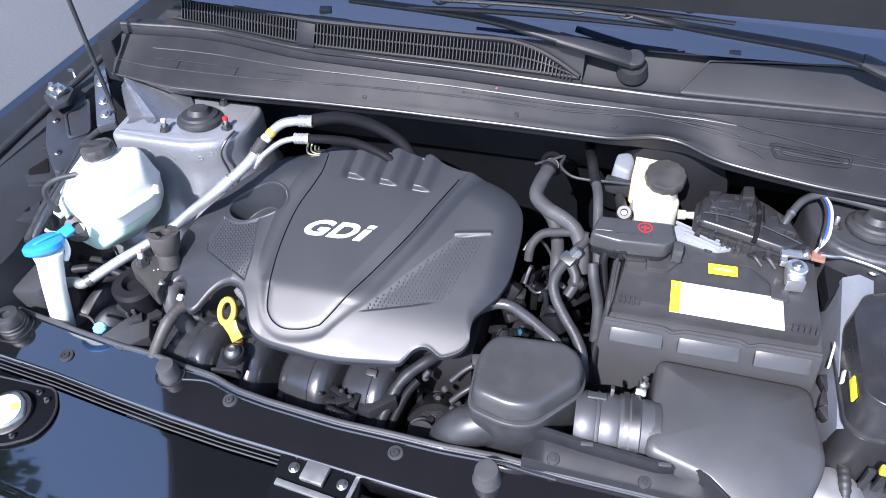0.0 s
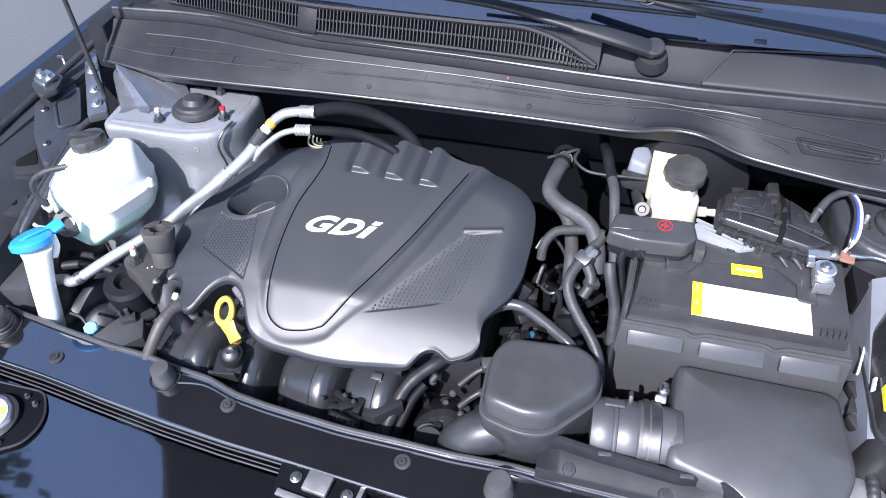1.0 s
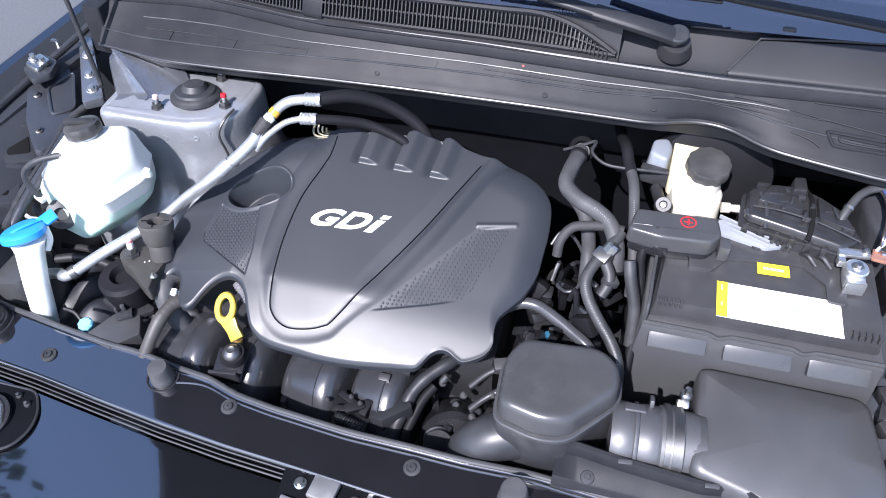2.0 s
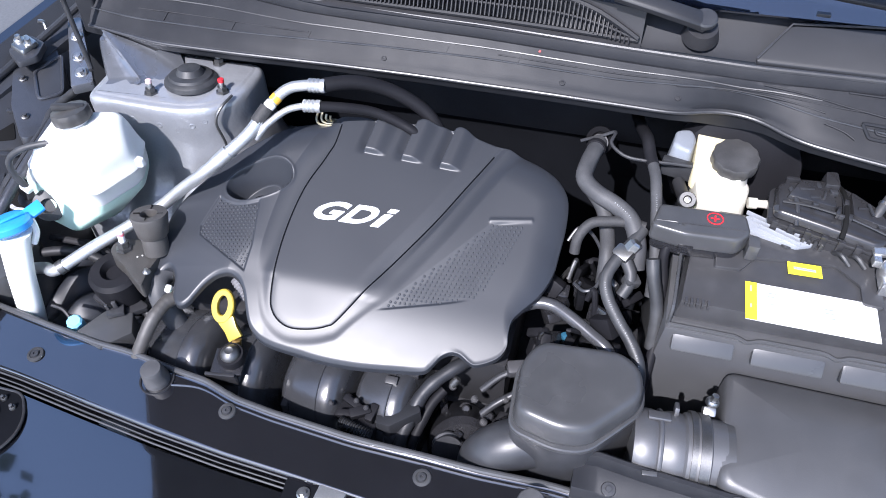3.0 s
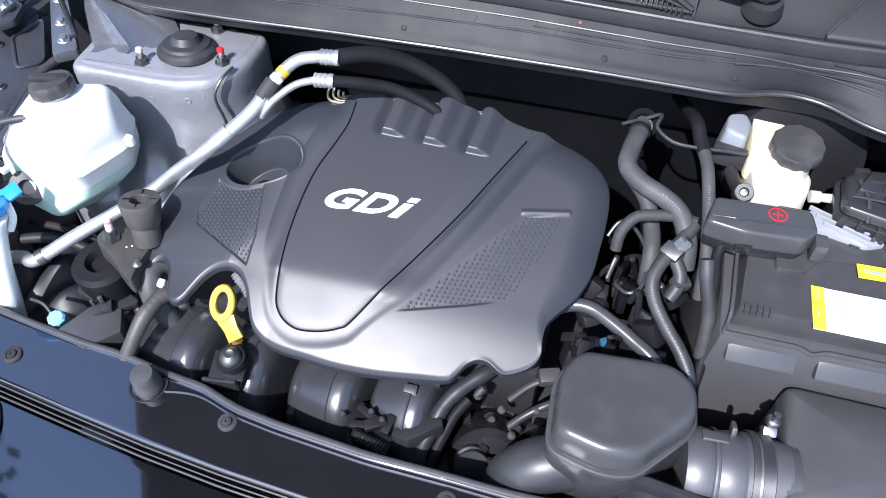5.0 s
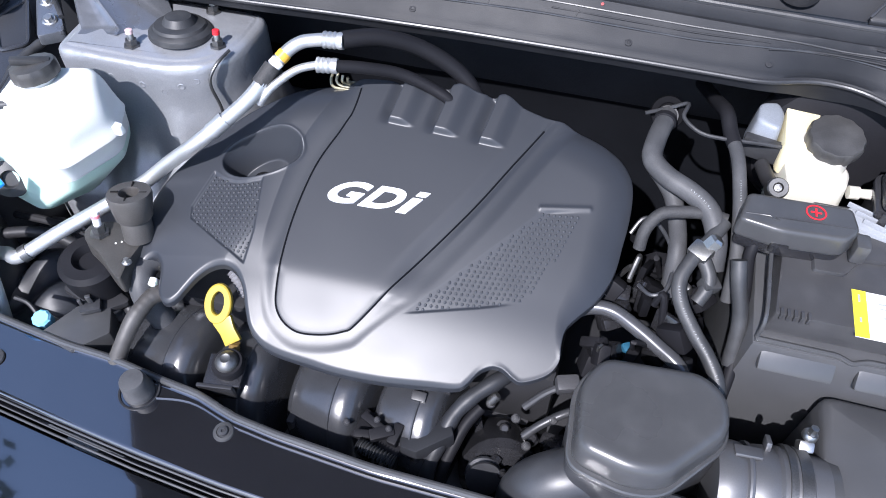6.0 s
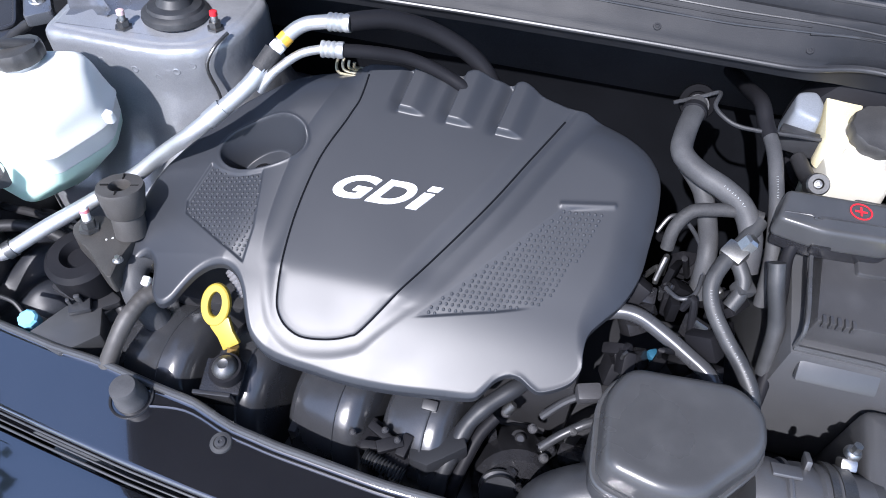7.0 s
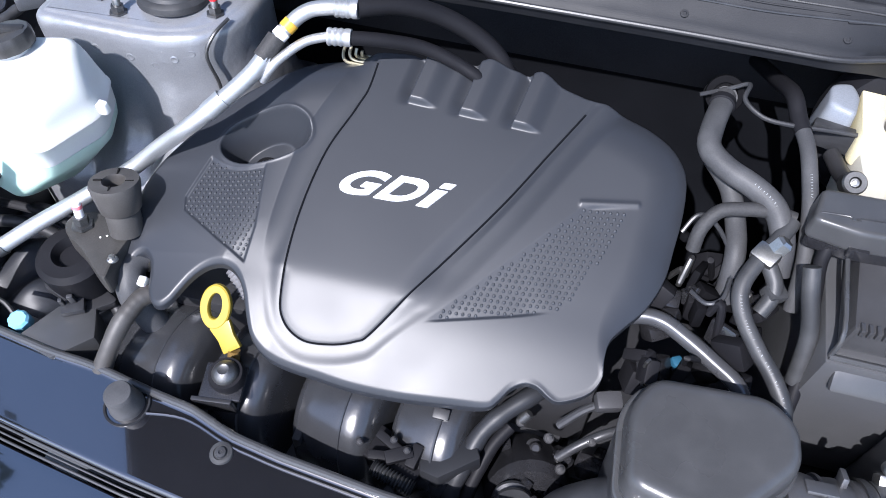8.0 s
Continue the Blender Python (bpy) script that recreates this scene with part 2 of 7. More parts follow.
def screw(at, axis=(0, 0, 1), r=0.009, h=0.004, material=None, name="bolt", parent=None, label=""):
    bm = lathe([(0.0, 0), (r, 0), (r, h * 0.6), (r * 0.8, h), (0.0, h)], at, axis, 18)
    hexa = lathe([(0.0, h), (r * 0.55, h), (r * 0.55, h * 2.2), (0.0, h * 2.3)], at, axis, 6)
    return part(name, join(bm, hexa), material or M_STEEL, parent, label)

# ---- setting: ground, car body ----
def ground():
    bm = bmesh.new()
    bmesh.ops.create_grid(bm, x_segments=24, y_segments=24, size=400)
    single("ground", bm, M_ASPHALT, "sun-bleached grey concrete of a parking lot", "ground", kind="structure")


ground()

LIP_Y = [(-0.62, 0.50), (-0.564, 0.493), (-0.449, 0.474), (-0.313, 0.477), (-0.161, 0.485), (-0.014, 0.489), (0.189, 0.490),
         (0.366, 0.488), (0.392, 0.496), (0.423, 0.508), (0.478, 0.503), (0.505, 0.484), (0.533, 0.465), (0.601, 0.449),
         (0.683, 0.433), (0.775, 0.424), (1.0, 0.40)]
RIDGE_Y = [(-0.62, 0.51), (-0.504, 0.492), (-0.313, 0.494), (-0.081, 0.509), (0.082, 0.515), (0.281, 0.509), (0.42, 0.522),
           (0.478, 0.515), (0.553, 0.487), (0.677, 0.464), (0.771, 0.460), (1.0, 0.45)]
SEAM_Y = [(-0.62, 0.565), (-0.541, 0.570), (-0.451, 0.578), (-0.369, 0.576), (-0.219, 0.550), (-0.025, 0.544), (0.077, 0.543),
          (0.274, 0.534), (0.457, 0.528), (0.629, 0.535), (0.767, 0.539), (1.0, 0.55)]


def cowl():
    """Plastic cowl cover under the windscreen: lip, step, seam, with the louvred air intake behind it."""
    top = thing("cowl_cover", (0.1, 0.5, 1.03), "black plastic cowl cover with ribs below the windscreen", "cowl cover")
    xs = [-0.585 + 0.0125 * i for i in range(128)]
    bm, loops = bmesh.new(), []
    for x in xs:
        yl, yr, ys = smooth_along(LIP_Y, x), smooth_along(RIDGE_Y, x), smooth_along(SEAM_Y, x)
        low = 0.012 * math.exp(-((x - 0.44) / 0.05) ** 2)
        wave = 0.0012 * math.sin(x * 60)
        m = 0.050 / (ys - 0.010 - yl)
        row = [(0.79, 1.004), (yl + 0.03, 1.014), (yl + 0.006, 1.016 - low), (yl + 0.001, 1.030), (yl, 1.0335), (yl + 0.0005, 1.0355), (yl + 0.003, 1.037)]
        row += [(yl + k * (ys - 0.012 - yl), 1.036 + m * k * (ys - 0.012 - yl) + wave * k * (1 - k) * 3) for k in (0.15, 0.3, 0.45, 0.6, 0.75, 0.9, 1.0)]
        row += [(ys - 0.010, 1.083), (ys - 0.007, 1.083), (ys - 0.004, 1.097), (ys, 1.101), (ys + 0.004, 1.099), (ys + 0.006, 1.094), (ys + 0.03, 1.094)]
        loops.append([(x, y, z) for y, z in row])
    rings(bm, loops, closed=False)
    part("cover_panel", bm, M_COWL, top, angle=50)

    def face(x, k):
        """A point of the sloping face, k of the way from lip to seam."""
        yl, ys = smooth_along(LIP_Y, x), smooth_along(SEAM_Y, x)
        return (x, yl + k * (ys - 0.012 - yl), 1.036 + 0.050 * k * (ys - 0.012 - yl) / (ys - 0.010 - yl))

    def ridge_k(x):
        yl, yr, ys = smooth_along(LIP_Y, x), smooth_along(RIDGE_Y, x), smooth_along(SEAM_Y, x)
        m = 0.050 / (ys - 0.010 - yl)
        q = (0.026 - m * (yr - yl)) / (0.76 + m * (yr + 0.55))
        return min(0.8, max(0.1, (yr + (yr + 0.55) * q - yl) / (ys - 0.012 - yl)))

    part("lip_bead", tube([(x, smooth_along(LIP_Y, x) - 0.0005, 1.0335) for x in xs], 0.0030, 10, 1), M_BLACK, top, "rounded front lip")
    part("ridge_bead", tube([face(x, ridge_k(x)) for x in xs], 0.0017, 8, 1), M_BLACK, top)
    part("seam_bar", tube([(x, smooth_along(SEAM_Y, x), 1.0985) for x in xs], 0.0042, 10, 1), M_BLACK, top, "rounded seam bar")
    part("rib", tube([face(x, ridge_k(x) + (0.97 - ridge_k(x)) * 0.62) for x in xs[6:92]], 0.0013, 6, 1), M_BLACK, top)
    for x0, x1, d in ((-0.50, -0.20, 0.30), (0.10, 0.36, 0.35), (0.44, 0.62, 0.5)):
        part("rib", tube([face(x0 + (x1 - x0) * i / 12, ridge_k(x0 + (x1 - x0) * i / 12) + d * (0.95 - ridge_k(x0 + (x1 - x0) * i / 12))) for i in range(13)], 0.0011, 6, 2), M_COWL, top)
    for x in (-0.45, -0.33, -0.20, 0.02, 0.13):
        part("rib", tube([face(x, ridge_k(x)), face(x + 0.004, ridge_k(x) + 0.18)], 0.0011, 6, 2), M_COWL, top)
    # raised tray with a long slot near the battery side
    def loop(ks, r):
        pts = rounded([(x, k, 0) for x, k in ks], 0.02, 4)
        line = [Vector(face(x, k)) + Vector((0, -0.0006, 0.0012)) for x, k, _ in pts]
        return tube(line + line[:1], r, 8, 1, smooth=False)
    part("tray_rib", loop([(0.606, 0.53), (0.724, 0.505), (0.722, 0.350), (0.617, 0.300)], 0.0024), M_COWL, top, "raised rim of a small tray")
    part("tray_rib", loop([(0.622, 0.475), (0.712, 0.450), (0.711, 0.400), (0.626, 0.385)], 0.0018), M_COWL, top)
    for ks in ([(0.475, 0.99), (0.53, 0.86), (0.60, 0.72), (0.705, 0.585), (0.76, 0.54)], [(0.585, 0.985), (0.68, 0.955), (0.77, 0.93), (0.88, 0.90)],
               [(0.36, 0.62), (0.42, 0.72), (0.50, 0.66), (0.56, 0.58)], [(0.56, 0.40), (0.585, 0.33), (0.60, 0.24)], [(0.745, 0.50), (0.80, 0.46), (0.90, 0.43)]):
        part("rib", tube([Vector(face(x, k)) + Vector((0, -0.0004, 0.0008)) for x, k in ks], 0.0014, 6, 4), M_COWL, top)
    for x in (-0.073, 0.365, 0.20):
        part("push_pin", lathe([(0, 0), (0.0046, 0), (0.0042, 0.0009), (0.0022, 0.0010), (0.0018, 0.0003), (0, 0.0003)], face(x, ridge_k(x) * 0.5), (0, -0.6, 0.8), 14),
             M_COWL, top)
    part("push_pin", lathe([(0, 0), (0.0022, 0), (0.002, 0.001), (0, 0.0012)], face(0.16, 0.93), (0, -0.5, 0.8), 12),
         mat("faded red plastic", (0.30, 0.07, 0.07), 0.5), top, "small red pin")
    return top


def grille():
    """Air intake louvres between the cowl seam and the glass."""
    top = thing("cowl_grille", (-0.1, 0.57, 1.10), "black plastic louvred air intake below the windscreen", "grille")
    lo = [(-0.46, 0.592), (-0.35, 0.577), (-0.218, 0.556), (-0.17, 0.551), (0.08, 0.548), (0.30, 0.541)]
    hi = [(-0.46, 0.603), (-0.35, 0.590), (-0.22, 0.573), (-0.17, 0.568), (0.08, 0.570), (0.20, 0.570), (0.30, 0.556)]
    bm, loops = bmesh.new(), []
    for i in range(40):
        x = -0.50 + 0.80 * i / 39
        a, b = along(lo, x), along(hi, x)
        loops.append([(x, a - 0.012, 1.100), (x, a, 1.104), (x, a + 0.004, 1.100), (x, b, 1.128), (x, b + 0.004, 1.146), (x, b + 0.012, 1.150), (x, b + 0.05, 1.150)])
    rings(bm, loops, closed=False)
    part("backing", bm, M_DARK, top, angle=50)

    def rail(t, r):
        pts = []
        for i in range(14):
            x = -0.48 + 0.775 * i / 13
            a, b = along(lo, x), along(hi, x)
            k = min(1.0, max(0.0, (0.30 - x) / 0.09))
            pts.append((x, a + (b - a) * t * k, 1.108 + 0.038 * t * k))
        part("rail", tube(pts, r, 6, 3), M_COWL, top)

    rail(0.02, 0.0035)
    rail(0.5, 0.0022)
    rail(1.0, 0.0045)
    slat = box((0, 0, 0), (0.0022, 0.010, 0.036), 0.0007, (-30, 0, 0), 1)
    me = bpy.data.meshes.new("slat")
    slat.to_mesh(me)
    slat.free()
    me.materials.append(M_DARK)
    x = -0.46
    while x < 0.285:
        if not -0.214 < x < -0.178:
            a, b = along(lo, x), along(hi, x)
            k = min(1.0, max(0.12, (0.295 - x) / 0.085))
            ob = new("slat", me)
            ob.matrix_basis = Matrix.Translation((x, a + 0.5 * (b - a) * k, 1.108 + 0.019 * k)) @ Matrix.Diagonal((1, 1, k, 1))
            ob.parent = top
            ob.matrix_parent_inverse = top.matrix_basis.inverted()
        x += 0.0064
    part("bridge", prism([(-0.214, 0.551), (-0.178, 0.547), (-0.178, 0.572), (-0.214, 0.577)], 1.104, 1.112, 0.002,
                         tilt=lambda X, Y: max(0, (Y - 0.552)) * 1.7), M_COWL, top)
    # fine mesh strip behind
    for i in range(70):
        x = -0.06 + 0.0052 * i
        part("mesh_bar", box((x, 0.588 - 0.012 * max(0, (x - 0.1) / 0.2), 1.1505), (0.0016, 0.022, 0.002), 0, (20, 0, 18), 1), M_BLACK, top)


def windscreen():
    bm, loops = bmesh.new(), []
    for i in range(33):
        x = -0.72 + 1.66 * i / 32
        bow = 0.03 * ((x - 0.12) / 0.8) ** 2
        row = []
        for j in range(9):
            s = j / 8
            row.append((x, 0.576 + bow + 0.62 * s, 1.149 + 0.33 * s + 0.02 * math.sin(s * 3.1)))
        loops.append(row)
    rings(bm, loops, closed=False)
    bmesh.ops.solidify(bm, geom=bm.faces[:], thickness=0.005)
    w = thing("windscreen", (0.1, 0.59, 1.14), "dark windscreen glass reflecting the blue sky", "windscreen")
    part("pane", bm, M_GLASS, w)
    bm, loops = bmesh.new(), []
    for i in range(40):
        x = 0.28 + 0.7 * i / 39
        loops.append([(x, 0.545, 1.096), (x, 0.56, 1.104), (x, 0.60 + 0.08 * max(0, x - 0.45), 1.14), (x, 0.66 + 0.1 * max(0, x - 0.45), 1.188)])
    rings(bm, loops, closed=False)
    part("lower_trim", bm, M_TRIM, w, "black plastic trim along the glass", angle=50)
    bm = prism(rounded([(0.455, 0.535), (0.495, 0.580), (0.70, 0.592), (0.86, 0.58), (0.90, 0.54)], 0.008), 1.104, 1.112, 0.003,
               tilt=lambda X, Y: (Y - 0.545) * 0.75)
    part("side_plate", bm, M_TRIM, w, "flat trapezoid cover plate")
    part("plate_edge", tube([(0.458, 0.537, 1.1075), (0.497, 0.581, 1.1405), (0.60, 0.5875, 1.146), (0.70, 0.5925, 1.149), (0.86, 0.581, 1.141)], 0.0018, 8, 1, smooth=False), M_BLACK, w)
    part("clip", box((0.533, 0.592, 1.152), (0.018, 0.008, 0.008), 0.001), M_BLACK, w)
    part("washer_nozzle", box((-0.165, 0.592, 1.156), (0.022, 0.014, 0.010), 0.003, (20, 0, 10)), M_BLACK, w)


def wiper(arm, blade_a, blade_b, label):
    pivot = arm[0]
    top = thing("wiper", pivot, label, "wiper")
    path = spline(arm, 8)

    def strap(pts, wide, high):
        """A rounded flat bar; wide and high by the way from 0 to 1."""
        loops = []
        for i, p in enumerate(pts):
            d = (pts[min(i + 1, len(pts) - 1)] - pts[max(i - 1, 0)]).normalized()
            side = d.cross(Vector((0, -0.35, 0.94))).normalized()
            up = side.cross(d)
            k = i / (len(pts) - 1)
            ring = []
            for j in range(16):
                a = 2 * math.pi * j / 16
                c, q = math.cos(a), math.sin(a)
                ring.append(p + side * wide(k) * math.copysign(abs(c) ** 0.7, c) + up * high(k) * math.copysign(abs(q) ** 0.7, q))
            loops.append(ring)
        return rings(bmesh.new(), loops)
    n = len(path) * 2 // len(arm)
    part("arm_head", strap(path[:n + 1], lambda k: 0.0155 - 0.0035 * k, lambda k: 0.009 - 0.002 * k), M_TRIM, top, "broad moulded arm head")
    part("arm", strap(path[n:], lambda k: 0.0095 - 0.004 * k, lambda k: 0.0055 - 0.001 * k), M_TRIM, top)
    part("pivot_cap", lathe([(0, 0.0), (0.0165, 0.0), (0.0165, 0.006), (0.0145, 0.0085), (0, 0.0095)],
                            (pivot[0], pivot[1], pivot[2] + 0.002), (0, -0.35, 1), 28), M_BLACK, top)
    part("rubber_boot", lathe([(0.0, -0.03), (0.026, -0.03), (0.021, -0.010), (0, -0.008)], pivot, (0, -0.35, 1), 24), M_DARK, top)
    blade = [Vector(blade_a).lerp(Vector(blade_b), i / 6) + Vector((0, 0, 0.006 * math.sin(i / 6 * math.pi))) for i in range(7)]
    part("blade", tube(blade, lambda s: 0.003 + 0.002 * math.sin(s * math.pi), 8, 3), M_DARK, top)
    part("blade_holder", tube([p + Vector((0, 0.004, 0.012)) for p in blade[1:6]], 0.0026, 6, 3), M_DARK, top)
    for k in (1, 2, 4, 5):
        part("blade_claw", tube([blade[k] + Vector((-0.012, 0.004, 0.011)), blade[k] + Vector((0, 0.002, 0.007)), blade[k] + Vector((0.012, 0.004, 0.011))], 0.0022, 6, 3), M_DARK, top)


def body():
    # fenders on both sides, lofted along the car
    for sx, name, lab in ((1, "fender", "dark blue-black painted fender beside the engine bay"), (-1, "fender", "dark blue-black painted fender on the battery side")):
        bm, loops = bmesh.new(), []
        for i in range(17):
            y = -0.10 + 1.1 * i / 16
            h = 0.977 + 0.02 * y - (0.16 * max(0.0, 0.22 - y) if y < 0.22 else 0)
            cx = -0.042 + 0.12 * (y - 0.41)
            off = 0.02 * math.sin(y * 3)
            row = [(-0.655, h - 0.12), (-0.672, h - 0.035), (-0.70, h - 0.03), (-0.706, h - 0.034), (-0.735, h - 0.006), (-0.748, h), (-0.762, h - 0.006),
                   (-0.785, h - 0.03), (-0.82 - off, h - 0.09), (-0.85 - off, h - 0.20), (-0.87 - off, h - 0.34), (-0.875, 0.42), (-0.86, 0.22), (-0.66, 0.22)]
            loops.append([((x + cx if sx > 0 else 0.33 - x), y, z) for x, z in row])
        f = thing(name, (-0.8 if sx > 0 else 1.13, 0.4, 0), lab, "fender")
        part("inner_flange", rings(bm, [q[:5] for q in loops], closed=False), M_APRON, f, angle=40)
        part("outer_panel", rings(bmesh.new(), [q[4:] for q in loops], closed=False), M_PAINT, f, angle=40)
    # apron: the steel side wall of the bay
    for sx in (1, -1):
        ap = thing("side_apron", (-0.6 if sx > 0 else 0.93, 0.3, 0.4), "dark steel inner side wall of the engine bay", "apron")
        bm, loops = bmesh.new(), []
        for i in range(20):
            y = -0.02 + 0.8 * i / 19
            w = 0.004 * math.sin(i * 2.1)
            row = [(-0.735 + 0.1 * (y - 0.41), 0.952), (-0.715 + 0.1 * (y - 0.41), 0.945), (-0.66, 0.905 + w), (-0.635 + w, 0.88), (-0.62, 0.80 + w), (-0.60 + w, 0.74), (-0.585, 0.62), (-0.56, 0.42)]
            loops.append([((x if sx > 0 else 0.33 - x), y, z) for x, z in row])
        part("upper_ledge", rings(bm, [q[:4] for q in loops], closed=False), M_APRON, ap, angle=30)
        part("side_sheet", rings(bmesh.new(), [q[3:] for q in loops], closed=False), M_APRON, ap, angle=30)
    # firewall, floor of the bay, front bulkhead
    def slab(name, c, s, material, label):
        single(name, box(c, s, 0.004), material, label, name.replace("_", " "), kind="structure")
    fw = thing("firewall", (0.15, 0.56, 0.4), "dark firewall with sound insulation behind the engine", "firewall")
    bm, loops = bmesh.new(), []
    for i in range(60):
        x = -0.66 + 1.66 * i / 59
        w = 0.004 * math.sin(x * 23) + 0.002 * math.sin(x * 51)
        loops.append([(x, 0.650, 1.03), (x, 0.655 + w, 0.98), (x, 0.660 + w, 0.90), (x, 0.665, 0.824)])
    rings(bm, loops, closed=False)
    # Cowl shadow evened out in colour: felt lighter above its edge, near-black below.
    part("insulation", bm, mat("felt lightened above the shadow line", (0.040, 0.042, 0.046), 0.9, var=0.3, spec=0.1), fw, angle=60)
    part("shade_sheet", rings(bmesh.new(), [[(x, 0.667, 0.826), (x, 0.68, 0.60), (x, 0.63, 0.40)] for x in (-0.66, 0.17, 1.0)], closed=False), M_SHADEBLACK, fw, "lower firewall coloured near-black to look shaded")
    for x, z in ((-0.05, 0.985), (0.085, 0.99), (0.20, 0.975), (0.30, 0.93), (0.52, 0.95), (-0.2, 0.97)):
        part("fastener", lathe([(0, 0), (0.010, 0), (0.008, 0.004), (0, 0.006)], (x, 0.652, z), (0, -1, 0.05), 16), M_BLACK, fw)
    slab("bay_floor", (0.165, 0.25, 0.38), (1.3, 0.75, 0.03), M_DARK, "dark undertray below the engine")
    slab("cabin_body", (0.165, 1.75, 0.72), (1.66, 1.7, 0.70), M_PAINT, "dark painted car body behind the firewall")
    slab("underbody", (0.165, 0.6, 0.24), (1.5, 1.4, 0.06), M_DARK, "dark underside of the car")


def bonnet():
    """Open bonnet above the bay, held by its prop rod."""
    b = thing("bonnet", (0.16, 0.66, 1.13), "dark painted car bonnet propped open over the engine", "bonnet")
    up = Matrix.Translation((0.16, 0.63, 1.15)) @ Euler((radians(-50), 0, 0)).to_matrix().to_4x4()
    bm, loops = bmesh.new(), []
    for i in range(15):
        s = i / 14
        half = 0.900 - 0.05 * s
        row = [(half * (2 * j / 16 - 1), -0.19 - 0.95 * s, 0.03 * math.cos((2 * j / 16 - 1) * 1.4) - 0.04 * s * s) for j in range(17)]
        loops.append([up @ Vector(p) for p in row])
    rings(bm, loops, closed=False)
    bmesh.ops.solidify(bm, geom=bm.faces[:], thickness=0.004)
    part("outer_skin", bm, M_PAINT, b)
    bm = prism(rounded([(-0.822, -1.11), (0.822, -1.11), (0.868, -0.21), (-0.868, -0.21)], 0.08), -0.045, -0.02, 0.008)
    bm.transform(up)
    part("insulation_pad", bm, mat("dark felt pad", (0.085, 0.085, 0.087), 0.95, spec=0.1), b, "black felt pad on the underside")
    rod = thing("prop_rod", (-0.582, 0.458, 0.99), "thin black steel rod holding the bonnet open", "prop rod")
    part("rod", tube([(-0.578, 0.452, 0.975), (-0.582, 0.458, 0.99), (-0.587, 0.464, 1.1), (-0.592, 0.47, 1.2), (-0.602, 0.482, 1.37)], 0.0042, 10, 4), M_BLACK, rod)
    plate = part("bracket", prism(rounded([(-0.722, 0.598), (-0.702, 0.610), (-0.567, 0.436), (-0.597, 0.414)], 0.006, 3), 0.948, 0.965, 0.002, 0.001), M_PRIMER, rod)
    for x, y in ((-0.670, 0.548), (-0.630, 0.492), (-0.600, 0.452)):
        screw((x, y, 0.965), (0.1, -0.3, 1), 0.011, 0.004, M_STEEL, "bolt", plate)


cowl()
grille()
windscreen()
wiper([(0.379, 0.555, 1.142), (0.323, 0.546, 1.160), (0.214, 0.556, 1.176), (0.132, 0.566, 1.184), (0.037, 0.561, 1.193), (-0.10, 0.552, 1.203)], (-0.02, 0.556, 1.196), (0.43, 0.570, 1.196), "black wiper arm resting at the foot of the windscreen")
wiper([(0.86, 0.53, 1.145), (0.744, 0.548, 1.172), (0.669, 0.555, 1.190), (0.436, 0.568, 1.206), (0.274, 0.596, 1.216)], (0.10, 0.580, 1.212), (0.52, 0.572, 1.214), "black wiper arm on the driver's half of the glass")
body()
bonnet()

# ---- front panel, bumper and latch ----
EDGE_Y = [(-0.80, 0.12), (-0.64, 0.094), (-0.583, 0.084), (-0.47, 0.068), (-0.391, 0.058), (-0.331, 0.055), (-0.27, 0.045), (-0.206, 0.037),
          (-0.157, 0.022), (-0.10, 0.014), (0.024, 0.004), (0.118, 0.003), (0.192, 0.001), (0.29, 0.004), (0.375, -0.003), (0.558, -0.008), (0.8, 0.02), (1.1, 0.08)]
GAP_Y = [(-0.80, 0.02), (-0.595, -0.008), (-0.474, -0.020), (-0.356, -0.036), (-0.245, -0.050), (-0.141, -0.060), (-0.045, -0.066),
         (0.087, -0.076), (0.3, -0.09), (0.6, -0.09), (1.1, -0.02)]


